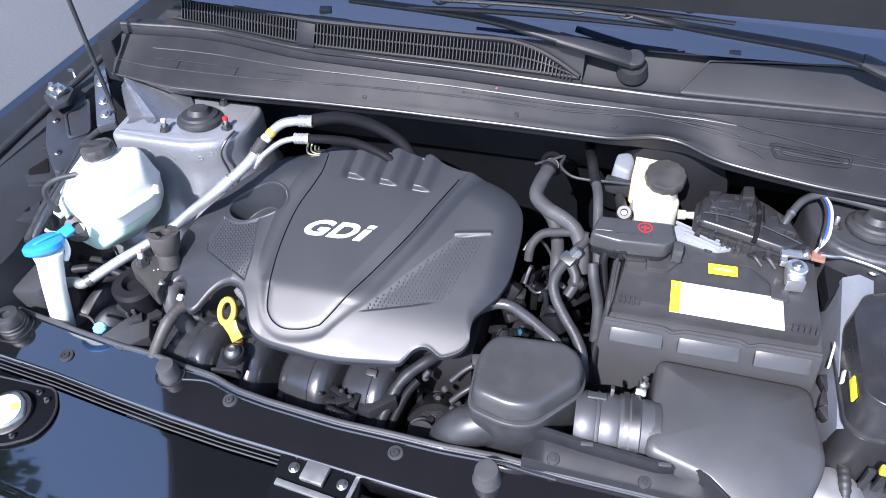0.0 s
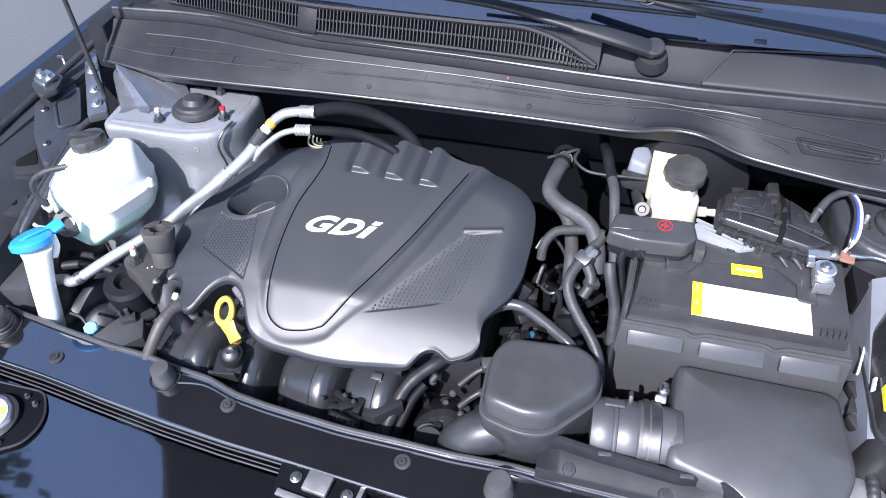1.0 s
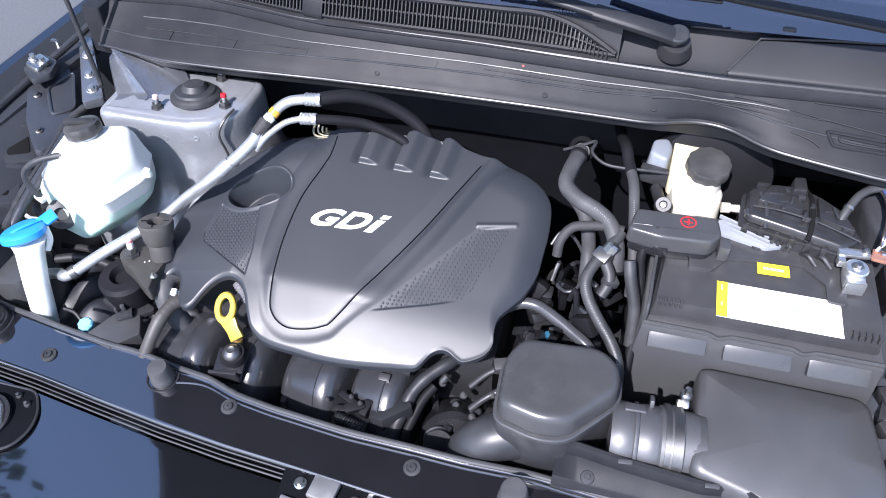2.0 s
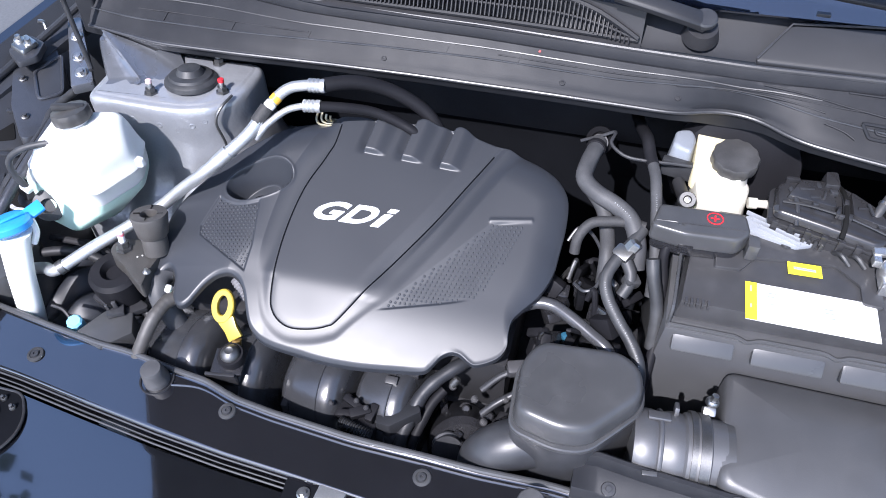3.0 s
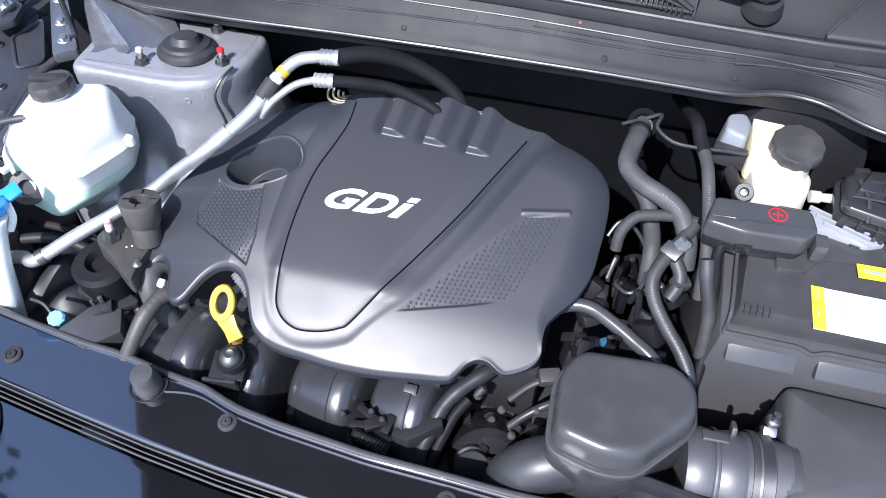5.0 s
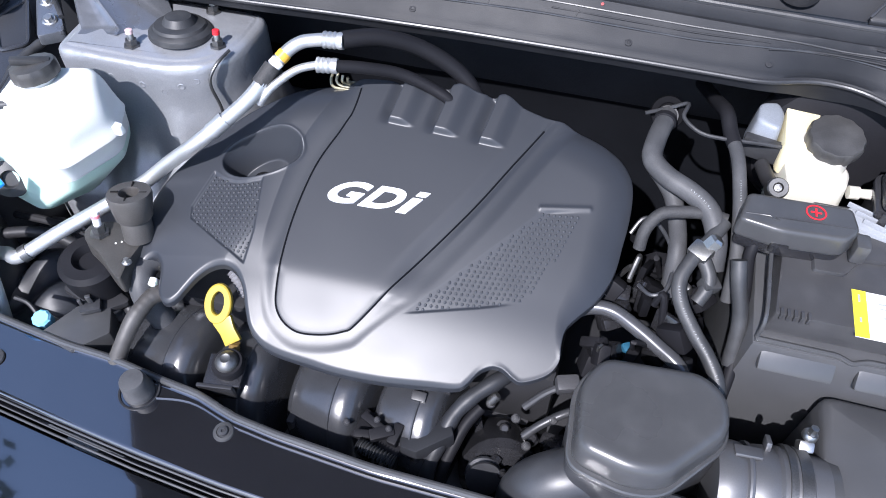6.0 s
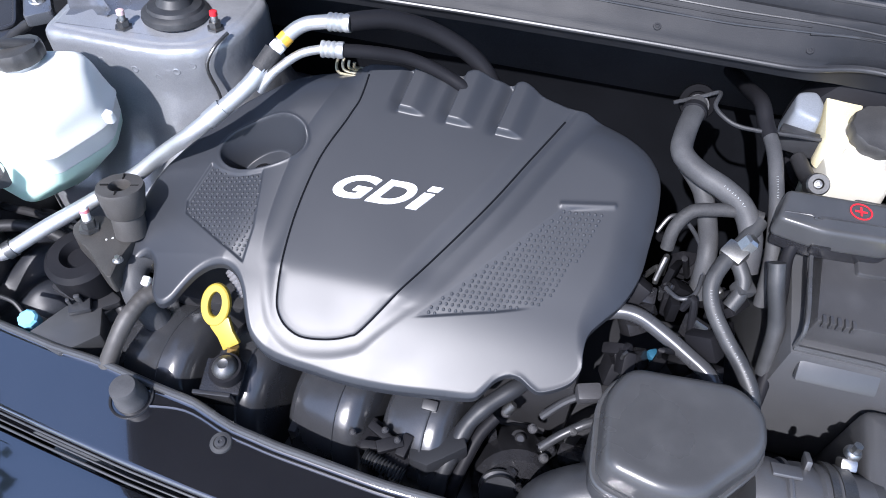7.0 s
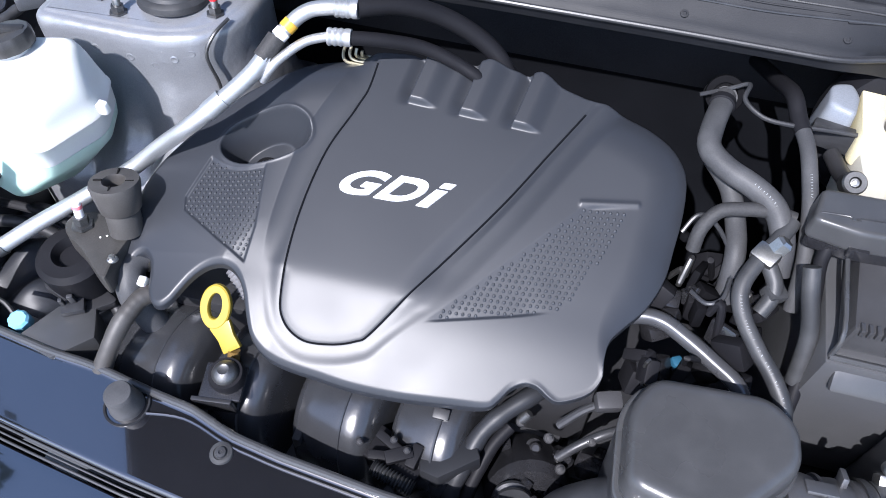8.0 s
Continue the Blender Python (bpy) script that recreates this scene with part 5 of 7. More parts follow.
def apron_details():
    t = thing("fender_bracket", (-0.70, 0.48, 0.93), "steel hinge bracket with bolts on the inner fender", "bracket")
    part("plate", prism(rounded([(-0.749, 0.466), (-0.739, 0.518), (-0.696, 0.503), (-0.684, 0.460), (-0.706, 0.434)], 0.008), 0.968, 0.980, 0.003, 0.002), M_APRON, t)
    part("hinge_arm", prism(rounded([(-0.744, 0.470), (-0.736, 0.508), (-0.700, 0.492), (-0.708, 0.456)], 0.006), 0.979, 0.988, 0.003, 0.002), M_STEEL, t)
    for x, y in ((-0.732, 0.484), (-0.708, 0.478)):
        screw((x, y, 0.988), (0, 0, 1), 0.009, 0.005, M_STEEL, "bolt", t)
    part("hook", tube([(-0.728, 0.545, 0.96), (-0.735, 0.555, 0.98), (-0.742, 0.55, 0.985)], 0.0035, 8), M_STEEL, t)
    pressed = mat("scuffed grey body steel", (0.072, 0.076, 0.086), 0.34, metal=0.55, var=0.25, vscale=16, dents=0.002)
    w = thing("wing_panel", (-0.66, 0.42, 0.92), "scuffed grey pressed steel panel of the inner fender", "panel")
    part("sheet", prism(rounded([(-0.742, 0.455), (-0.728, 0.560), (-0.640, 0.455), (-0.600, 0.335), (-0.628, 0.300), (-0.690, 0.365)], 0.014, 4), 0.925, 0.944, 0.004, 0.004,
                        tilt=lambda x, y: -0.20 * (x + 0.67)), pressed, w)
    # Darker plate laid on the sheet; its colour carries the recess's shade.
    hollow = rounded([(-0.698, 0.452), (-0.684, 0.512), (-0.630, 0.425), (-0.655, 0.395)], 0.010, 3)
    part("hollow", prism(hollow, 0.938, 0.9455, 0.001, 0.001, tilt=lambda x, y: -0.20 * (x + 0.67)), M_APRON, w, "darker plate in place of a shaded recess")
    part("hollow_rim", tube([(x, y, 0.9455 - 0.20 * (x + 0.67)) for x, y in hollow + hollow[:1]], 0.0032, 8, 1, smooth=False), pressed, w)
    for x, y in ((-0.612, 0.345), (-0.652, 0.352), (-0.705, 0.430)):
        screw((x, y, 0.944 - 0.20 * (x + 0.67)), (0.2, -0.1, 1), 0.007, 0.003, M_DULL, "bolt", w)
    for quad, z, m in (([(-0.735, 0.365), (-0.690, 0.385), (-0.640, 0.315), (-0.690, 0.270)], 0.925, M_BLACK), ([(-0.72, 0.275), (-0.665, 0.300), (-0.625, 0.225), (-0.70, 0.165)], 0.915, M_APRON)):
        c = sum((Vector(q) for q in quad), Vector((0, 0))) / 4
        b = thing("inner_brace", (c.x, c.y, z), "dark sheet-steel stiffener of the inner fender", "brace", "inner fender braces")
        part("sheet", prism(rounded(quad, 0.010, 3), z - 0.02, z, 0.003, 0.004, tilt=lambda x, y: -0.35 * (x + 0.70)), m, b)
        # Proud dark plate; the pocket's shade is only its colour.
        part("pocket", prism(rounded([tuple(c + (Vector(q) - c) * 0.55) for q in quad], 0.006, 3), z - 0.003, z + 0.0015, 0.001, 0.001, tilt=lambda x, y: -0.35 * (x + 0.70)), M_VOIDSHADE, b, "dark plate in place of a shaded pocket")
        for q in quad[:2]:
            p = c + (Vector(q) - c) * 0.78
            part("stiffener", box((p.x, p.y, z + 0.004 - 0.35 * (p.x + 0.70)), (0.030, 0.010, 0.012), 0.003, (0, 18, 35)), m, b)
    r = thing("apron_rail", (-0.60, 0.25, 0.90), "grey steel rail running along the inner fender", "rail")
    part("rail", tube([(-0.592, 0.355, 0.948), (-0.588, 0.310, 0.942), (-0.590, 0.260, 0.930), (-0.594, 0.205, 0.912), (-0.600, 0.150, 0.885)], 0.0085, 14), pressed, r)
    part("flange", tube([(-0.606, 0.350, 0.944), (-0.603, 0.300, 0.938), (-0.607, 0.240, 0.922), (-0.614, 0.170, 0.895)], 0.0040, 10), M_APRON, r)
    k = thing("lamp_socket", (-0.62, 0.255, 0.86), "grey round lamp socket with a shade-coloured opening beside the reservoir", "socket")
    part("barrel", lathe([(0.0, -0.05), (0.030, -0.05), (0.033, -0.01), (0.033, 0.004), (0.030, 0.007), (0.0, 0.007)], (-0.622, 0.252, 0.868), (0.35, -0.62, 0.70), 30), pressed, k)
    # Dark disc on the closed barrel stands for the shaded opening.
    part("opening", lathe([(0.0, 0.0072), (0.016, 0.0072), (0.016, 0.0085), (0.0, 0.0085)], (-0.618, 0.243, 0.866), (0.35, -0.62, 0.70), 24), M_VOIDSHADE, k, "dark disc in place of the shaded round opening")
    part("plug", lathe([(0.0, 0.0), (0.013, 0.0), (0.012, 0.022), (0.0, 0.024)], (-0.596, 0.240, 0.868), (0.2, -0.6, 0.75), 18), M_BLACK, k)
    rnd = random.Random(21)
    c = thing("harness_clip", (-0.62, 0.25, 0.86), "black plastic cable clips and plugs on the inner fender", "clip")
    for i in range(9):
        x, y = -0.585 - 0.05 * rnd.random(), 0.20 + 0.22 * rnd.random()
        z = 0.895 - 0.2 * (x + 0.60)
        part("plug", box((x, y, z), (0.02 + 0.02 * rnd.random(), 0.014 + 0.02 * rnd.random(), 0.02 + 0.02 * rnd.random()), 0.004, (20 * rnd.random(), 30, 180 * rnd.random())), rnd.choice((M_BLACK, M_GLOSSY, M_DARK)), c)
    part("loom", tube([(-0.60, 0.16, 0.90), (-0.612, 0.24, 0.915), (-0.605, 0.31, 0.925), (-0.622, 0.38, 0.935), (-0.61, 0.44, 0.94)], lambda k: 0.007 + 0.0004 * math.sin(k * 90), 12, 14), M_RUBBER, c)
    e = thing("edge_seal", (-0.70, 0.35, 0.95), "black rubber seal along the fender edge", "seal")
    part("seal", tube([(-0.755, 0.10, 0.945), (-0.745, 0.3, 0.957), (-0.735, 0.45, 0.962), (-0.70, 0.60, 0.985), (-0.66, 0.66, 1.02)], 0.007, 10), M_BLACK, e)
    p = thing("headlamp", (-0.60, 0.13, 0.78), "black plastic back of the headlamp in the corner", "headlamp")
    part("housing", prism(rounded([(-0.70, 0.08), (-0.57, 0.10), (-0.56, 0.19), (-0.62, 0.24), (-0.70, 0.24)], 0.02), 0.66, 0.83, 0.012, 0.008), M_GRAIN, p)
    part("cap", lathe([(0, 0), (0.026, 0), (0.024, 0.012), (0.012, 0.015), (0.010, 0.008), (0, 0.008)], (-0.545, 0.225, 0.885), (0.4, -0.6, 0.5), 24), M_RUBBER, p)
    part("cowl_end", prism(rounded([(-0.622, 0.520), (-0.580, 0.515), (-0.580, 0.600), (-0.622, 0.605)], 0.006), 1.00, 1.088, 0.004, 0.004), M_COWL, p)


strut_tower((-0.400, 0.466), M_TOWER, Matrix.Translation((-0.381, 0.440, 0.652)))
# Dark copy of the tower steel: shade on this side put into the colour.
strut_tower((0.778, 0.418), mat("body steel darkened for shade", (0.05, 0.052, 0.058), 0.45, metal=0.3, var=0.25, vscale=14, dents=0.003), Matrix.Translation((0.778, 0.418, 0.638)), True)
gusset()
coolant_bottle()
washer_neck()
small_cap()
black_bracket()
ac_pipes()
engine_mount()
left_hoses()
apron_details()

# ---- engine, intake and hoses ----
def intake_manifold():
    t = thing("intake_manifold", (-0.1, 0.1, 0.6), "black plastic intake manifold with curved runners under the cover", "intake manifold")
    barrel = [(0, -0.049), (0.058, -0.049), (0.074, -0.047), (0.0835, -0.042), (0.0875, -0.033), (0.0885, -0.020), (0.089, 0.0), (0.0885, 0.018), (0.0865, 0.031),
              (0.0815, 0.040), (0.072, 0.0445), (0.058, 0.046), (0, 0.046)]
    for k, (x, w) in enumerate(((-0.274, 1.22), (-0.164, 0.80), (-0.050, 1.05), (0.055, 0.90))):
        run = part("runner", lathe([(r, h * w) for r, h in barrel], (x, 0.120, 0.703), (1, -0.17, 0.26), 56), M_RUNNER, t, angle=50)
        part("moulding_seam", lathe([(0.0886, -0.0016), (0.0900, -0.0010), (0.0900, 0.0010), (0.0886, 0.0016)], (x + 0.018 * w, 0.117, 0.7077), (1, -0.17, 0.26), 56), M_RUNNER, run)
        part("boss", box((x + 0.012, 0.128, 0.788), (0.026, 0.020, 0.010), 0.003, (5, 0, 0)), M_GLOSSY, run)
        part("rib", box((x - 0.01, 0.082, 0.776), (0.004, 0.040, 0.006), 0.0015, (28, 0, 8)), M_GLOSSY, run)
        part("web", box((x - 0.056, 0.10, 0.72), (0.010, 0.10, 0.06), 0.003), M_DARK, run)
    part("plenum", box((-0.10, 0.10, 0.62), (0.46, 0.12, 0.12), 0.02), M_BLACK, t)


def manifold_bracket():
    t = thing("manifold_bracket", (-0.19, 0.07, 0.78), "black steel bracket with a domed bolt on the intake", "bracket")
    part("plate", box((-0.190, 0.073, 0.798), (0.046, 0.040, 0.006), 0.002, (8, 0, 8)), M_OILY, t)
    part("flange", box((-0.194, 0.0515, 0.784), (0.044, 0.005, 0.034), 0.0015, (8, 0, 8)), M_GLOSSY, t)
    part("bushing", lathe([(0.0, 0), (0.019, 0.0), (0.020, 0.008), (0.018, 0.014), (0, 0.014)], (-0.186, 0.078, 0.801), (0, -0.1, 1), 28), M_SHADERUBBER, t)
    part("bolt", lathe([(0.0, 0.013), (0.0145, 0.013), (0.0145, 0.016), (0.011, 0.021), (0.006, 0.024), (0.004, 0.023), (0, 0.023)], (-0.186, 0.078, 0.801), (0, -0.1, 1), 28), M_DULL, t)


def dipstick():
    t = thing("dipstick", (-0.205, 0.12, 0.80), "yellow plastic oil dipstick handle with an oval ring", "dipstick")
    o, u, v = Vector((-0.2215, 0.1395, 0.836)), Vector((0.97, -0.12, -0.1)).normalized(), Vector((0.10, 0.66, 0.75)).normalized()
    w = u.cross(v)
    loops = []
    for z, k in ((-0.004, 0.93), (-0.0025, 1.0), (0.0025, 1.0), (0.004, 0.93)):
        loops.append([(o + u * (0.0180 * k * math.cos(a)) + v * (0.0260 * k * math.sin(a)) + w * z) for a in (2 * math.pi * j / 32 for j in range(32))])
    for z, k in ((0.004, 1.08), (0.0025, 1.0), (-0.0025, 1.0), (-0.004, 1.08)):
        loops.append([(o + u * (0.0080 * k * math.cos(a)) + v * (0.0150 * k * math.sin(a) + 0.001) + w * z) for a in (2 * math.pi * j / 32 for j in range(32))])
    loops.append(loops[0])
    bm = rings(bmesh.new(), loops, cap=False)
    bmesh.ops.remove_doubles(bm, verts=bm.verts[:], dist=1e-6)
    part("ring", bm, M_YELLOW, t)
    a, b = o - v * 0.017 + u * 0.009, o - v * 0.040 + u * 0.031
    bm = bmesh.new()
    s = (b - a).normalized()
    n = s.cross(w).normalized()
    loops = []
    for p, h in ((a, 0.0135), (a.lerp(b, 0.5), 0.0105), (b, 0.0115)):
        loops.append([p + n * h * x + w * 0.004 * y for x, y in ((-1, -0.8), (1, -0.8), (1, 0.8), (-1, 0.8))])
    rings(bm, loops)
    bevelled(bm, 0.0015)
    part("stem", bm, M_YELLOW, t)
    part("tube_top", tube([b - w * 0.002, b - v * 0.03 + Vector((0.002, 0, -0.02)), b - v * 0.06 + Vector((0.0, 0, -0.06))], 0.007, 12), mat("brown tube", (0.16, 0.10, 0.03), 0.4), t)
    c = thing("conduit", (-0.19, 0.17, 0.83), "grey corrugated cable conduit under the cover edge", "conduit")
    part("conduit", tube([(-0.222, 0.186, 0.842), (-0.208, 0.174, 0.836), (-0.198, 0.166, 0.826)], lambda k: 0.0075 + 0.0009 * math.sin(k * 50), 14, 16), mat("grey conduit", (0.15, 0.15, 0.16), 0.45), c)


def connectors():
    t = thing("throttle_linkage", (0.0, 0.06, 0.74), "black connectors and small steel linkage in front of the engine", "connector")
    part("base", box((0.005, 0.062, 0.742), (0.07, 0.04, 0.03), 0.004, (0, 0, -18)), M_SHADERUBBER, t)
    for x, y, z, s, r in ((0.000, 0.066, 0.772, (0.036, 0.010, 0.010), -25), (0.012, 0.056, 0.772, (0.030, 0.014, 0.012), 30), (0.028, 0.060, 0.768, (0.012, 0.026, 0.014), -10), (-0.01, 0.052, 0.766, (0.022, 0.010, 0.008), 10)):
        part("connector", box((x, y, z), s, 0.002, (10, 0, r)), M_SHADERUBBER, t)
    for x, y, z in ((0.003, 0.068, 0.779), (0.020, 0.060, 0.780), (-0.032, 0.058, 0.774)):
        screw((x, y, z), (0.2, -0.3, 1), 0.004, 0.0018, M_DARK, "bolt", t)
    part("coil", tube([(-0.012, 0.038, 0.768), (0.01, 0.033, 0.766), (0.035, 0.028, 0.763)], lambda k: 0.0075 + 0.0016 * math.sin(k * 90), 12, 40), M_RUBBER, t)
    f = thing("shield_plate", (0.05, 0.08, 0.74), "black angular plastic shield in front of the engine", "shield")
    part("shield", prism([(0.020, 0.092), (0.085, 0.098), (0.098, 0.072), (0.058, 0.040), (0.036, 0.046)], 0.735, 0.772, 0.002, 0.002, tilt=lambda x, y: (0.07 - y) * 0.15 + (x - 0.06) * 0.3), M_TRIM, f)
    part("tab", box((0.045, 0.104, 0.792), (0.018, 0.012, 0.010), 0.002, (20, 0, 0)), M_DARK, f)
    h = thing("bypass_hose", (0.10, 0.1, 0.72), "flat black rubber hose coming out below the engine cover", "hose")
    part("hose", tube([(0.150, 0.165, 0.80), (0.135, 0.148, 0.802), (0.108, 0.122, 0.793), (0.090, 0.100, 0.778), (0.081, 0.074, 0.762), (0.073, 0.048, 0.742), (0.07, 0.03, 0.71)], lambda k: 0.0100 + 0.0005 * math.sin(k * 37), 14), M_TRIM, h)
    part("hose", tube([(0.118, 0.118, 0.775), (0.105, 0.098, 0.765), (0.096, 0.074, 0.75), (0.088, 0.048, 0.73), (0.085, 0.03, 0.70)], 0.0075, 12), M_SHADERUBBER, h)
    n = thing("hose_nipple", (0.127, 0.128, 0.78), "bright steel hose nipple", "nipple")
    part("nipple", lathe([(0, 0), (0.006, 0), (0.006, 0.012), (0.004, 0.014), (0, 0.014)], (0.128, 0.126, 0.780), (0.4, 0.3, 0.6), 14), M_DULL, n)


def engine_block():
    t = thing("engine_block", (0.0, 0.25, 0.42), "dark cast engine block and head below the cover", "engine")
    part("head", box((-0.05, 0.27, 0.74), (0.50, 0.22, 0.12), 0.012), M_DARK, t)
    part("block", box((-0.05, 0.27, 0.55), (0.46, 0.24, 0.28), 0.015), M_DARK, t)
    part("gearbox", box((0.33, 0.24, 0.58), (0.30, 0.26, 0.22), 0.03), M_DARK, t)
    rnd = random.Random(5)
    for i in range(26):
        x, y = 0.10 + 0.13 * rnd.random(), 0.05 + 0.10 * rnd.random()
        z = 0.66 + 0.07 * rnd.random()
        if i % 3:
            part("lug", box((x, y, z - 0.01), (0.012 + 0.02 * rnd.random(), 0.012 + 0.015 * rnd.random(), 0.012 + 0.03 * rnd.random()), 0.0045, (20 * rnd.random(), 20 * rnd.random(), 180 * rnd.random())), M_OILY, t)
        else:
            r = 0.006 + 0.006 * rnd.random()
            part("stud", lathe([(0, -0.02), (r, -0.02), (r, 0.010), (r * 0.7, 0.012), (r * 0.6, 0.020), (r * 0.4, 0.022), (0, 0.022)], (x, y, z), (rnd.random() - 0.5, -0.5, 1), 14), rnd.choice((M_OILY, M_GLOSSY)), t)
    a = thing("alternator", (0.15, 0.11, 0.64), "dark alternator with bolts and small pipes in front of the engine", "alternator")
    part("housing", lathe([(0, -0.04), (0.045, -0.04), (0.05, -0.02), (0.05, 0.02), (0.042, 0.03), (0.02, 0.032), (0, 0.032)], (0.15, 0.09, 0.69), (0.2, -0.7, 0.5), 24), M_OILY, a)
    part("pulley", lathe([(0, 0), (0.022, 0), (0.022, 0.004), (0.017, 0.008), (0.022, 0.012), (0.022, 0.016), (0, 0.016)], (0.136, 0.062, 0.722), (0.2, -0.7, 0.5), 24), M_BLACK, a)
    for x, y, z in ((0.161, 0.125, 0.755), (0.128, 0.128, 0.772), (0.205, 0.128, 0.768), (0.18, 0.10, 0.74)):
        screw((x, y, z), (0.1, -0.4, 1), 0.006, 0.003, M_DARK, "bolt", a)
    part("pipe", tube([(0.175, 0.11, 0.745), (0.192, 0.122, 0.76), (0.215, 0.136, 0.772), (0.24, 0.15, 0.775)], 0.0055, 12), M_BLACK, a)
    part("pipe", tube([(0.168, 0.14, 0.76), (0.19, 0.155, 0.78), (0.21, 0.165, 0.79)], 0.005, 10), M_BLACK, a)
    g = thing("grey_connector", (0.215, 0.16, 0.77), "pale grey plastic cable connector", "connector")
    part("shell", box((0.213, 0.163, 0.798), (0.028, 0.020, 0.020), 0.004, (10, 0, 18)), mat("grey plastic", (0.05, 0.05, 0.054), 0.45), g)


def right_hoses():
    def hose(name, label, pts, r, m=None, printed=()):
        t = thing(name, pts[-1], label, "hose")
        part("hose", tube(pts, r, 18), m or M_RUBBER, t)
        for a, b in printed:
            path = spline(pts, 24)
            n, run, rnd = len(path) - 1, 0.0, random.Random(int(a * 100))
            for p, q in zip(path[int(a * n):int(b * n)], path[int(a * n) + 1:]):
                run -= (q - p).length
                if run > 0:
                    continue
                run = rnd.choice((0.0030, 0.0030, 0.0030, 0.0072))
                d = (q - p).normalized()
                up = Vector((-0.1, -0.55, 0.85))
                up = (up - d * up.dot(d)).normalized()
                side = d.cross(up) * 0.0010
                mid = p + up * (r - 0.0003)
                part("print_mark", tube([mid - side, mid + side + d * rnd.choice((0.0, 0.0008, -0.0008))], 0.00042, 4, smooth=False), M_PRINT, t, "pale print mark")
        return t
    A = hose("heater_hose", "thick grey rubber heater hose bending from the firewall", [(0.267, 0.480, 0.966), (0.266, 0.470, 0.967), (0.258, 0.430, 0.967), (0.257, 0.398, 0.964), (0.277, 0.377, 0.960), (0.308, 0.362, 0.955), (0.331, 0.345, 0.948), (0.345, 0.322, 0.93), (0.35, 0.30, 0.90)], 0.0125, M_GREYRUBBER, ((0.62, 0.75),))
    part("firewall_pipe", tube([(0.268, 0.479, 0.966), (0.270, 0.56, 0.905), (0.285, 0.665, 0.82)], 0.0135, 18), M_DARK, A, "black pipe end")
    part("grommet", lathe([(0.0135, -0.004), (0.021, -0.004), (0.022, 0.0), (0.021, 0.004), (0.0135, 0.005), (0.013, 0.0)], (0.2685, 0.492, 0.961), (-0.05, -0.8, 0.55), 28), M_GROMMET, A, "black rubber grommet")
    part("clamp", lathe([(0.0137, 0), (0.0146, 0.001), (0.0146, 0.008), (0.013, 0.009), (0, 0.009)], (0.266, 0.472, 0.967), (-0.15, -0.98, 0), 22), M_SHADERUBBER, A)
    hose("heater_hose", "grey rubber heater hose dropping behind the cover", [(0.266, 0.402, 0.945), (0.290, 0.385, 0.925), (0.303, 0.352, 0.908), (0.308, 0.315, 0.895), (0.310, 0.29, 0.85)], 0.0110, M_GREYRUBBER)
    B = hose("brake_hose", "black printed rubber hose beside the brake reservoir", [(0.322, 0.665, 0.885), (0.330, 0.54, 0.955), (0.337, 0.487, 0.981), (0.344, 0.456, 0.976), (0.355, 0.422, 0.970), (0.361, 0.385, 0.960), (0.366, 0.350, 0.945), (0.374, 0.315, 0.905), (0.378, 0.29, 0.86)], 0.0082, M_GREYRUBBER, ((0.62, 0.8),))
    # Added dark layer: the shadow on the upper hose put into its colour.
    part("sleeve", tube([(0.3222, 0.662, 0.887), (0.330, 0.54, 0.955), (0.337, 0.487, 0.981), (0.344, 0.456, 0.976), (0.350, 0.439, 0.973)], 0.0091, 18), M_SHADERUBBER, B, "black outer layer in place of the shadow on the hose")
    hose("vacuum_hose", "black ribbed vacuum hose with a pale edge", [(0.262, 0.305, 0.905), (0.264, 0.316, 0.928), (0.278, 0.331, 0.943), (0.303, 0.338, 0.946), (0.330, 0.342, 0.946), (0.352, 0.340, 0.944)], 0.0075, M_GAUNTLET)
    hose("breather_hose", "black printed rubber hose running down to the air duct", [(0.350, 0.335, 0.945), (0.338, 0.313, 0.937), (0.321, 0.287, 0.927), (0.311, 0.262, 0.915), (0.317, 0.240, 0.901), (0.337, 0.214, 0.886), (0.357, 0.192, 0.874), (0.373, 0.168, 0.858), (0.38, 0.15, 0.82)], 0.0086, None, ((0.42, 0.95),))
    hose("cable_sleeve", "black cable sleeve beside the battery", [(0.392, 0.325, 0.962), (0.382, 0.306, 0.935), (0.388, 0.286, 0.90), (0.391, 0.251, 0.87), (0.391, 0.21, 0.84), (0.386, 0.17, 0.79)], 0.0070, M_SHADERUBBER)
    hose("coolant_pipe", "bright aluminium coolant pipe between cover and resonator", [(0.195, 0.232, 0.845), (0.222, 0.238, 0.860), (0.247, 0.237, 0.862), (0.272, 0.225, 0.860), (0.303, 0.207, 0.855), (0.332, 0.188, 0.848), (0.35, 0.17, 0.82)], 0.0092, mat("grey coated pipe", (0.07, 0.072, 0.078), 0.28, metal=0.3, var=0.1))
    for k, pts in enumerate(([(0.24, 0.475, 0.968), (0.269, 0.484, 0.976), (0.289, 0.486, 0.985), (0.286, 0.464, 0.981), (0.307, 0.447, 0.976), (0.336, 0.444, 0.975), (0.377, 0.447, 0.975), (0.423, 0.454, 0.970)],
                             [(0.25, 0.33, 0.90), (0.262, 0.345, 0.915), (0.28, 0.345, 0.91), (0.30, 0.32, 0.90), (0.31, 0.29, 0.88)],
                             [(0.27, 0.27, 0.88), (0.285, 0.255, 0.885), (0.30, 0.262, 0.89), (0.305, 0.285, 0.895)])):
        w = thing("wire", pts[0], "thin black wire looping between the hoses", "wire", "thin wires")
        part("wire", tube(pts, 0.0026, 8), M_BLACK, w)
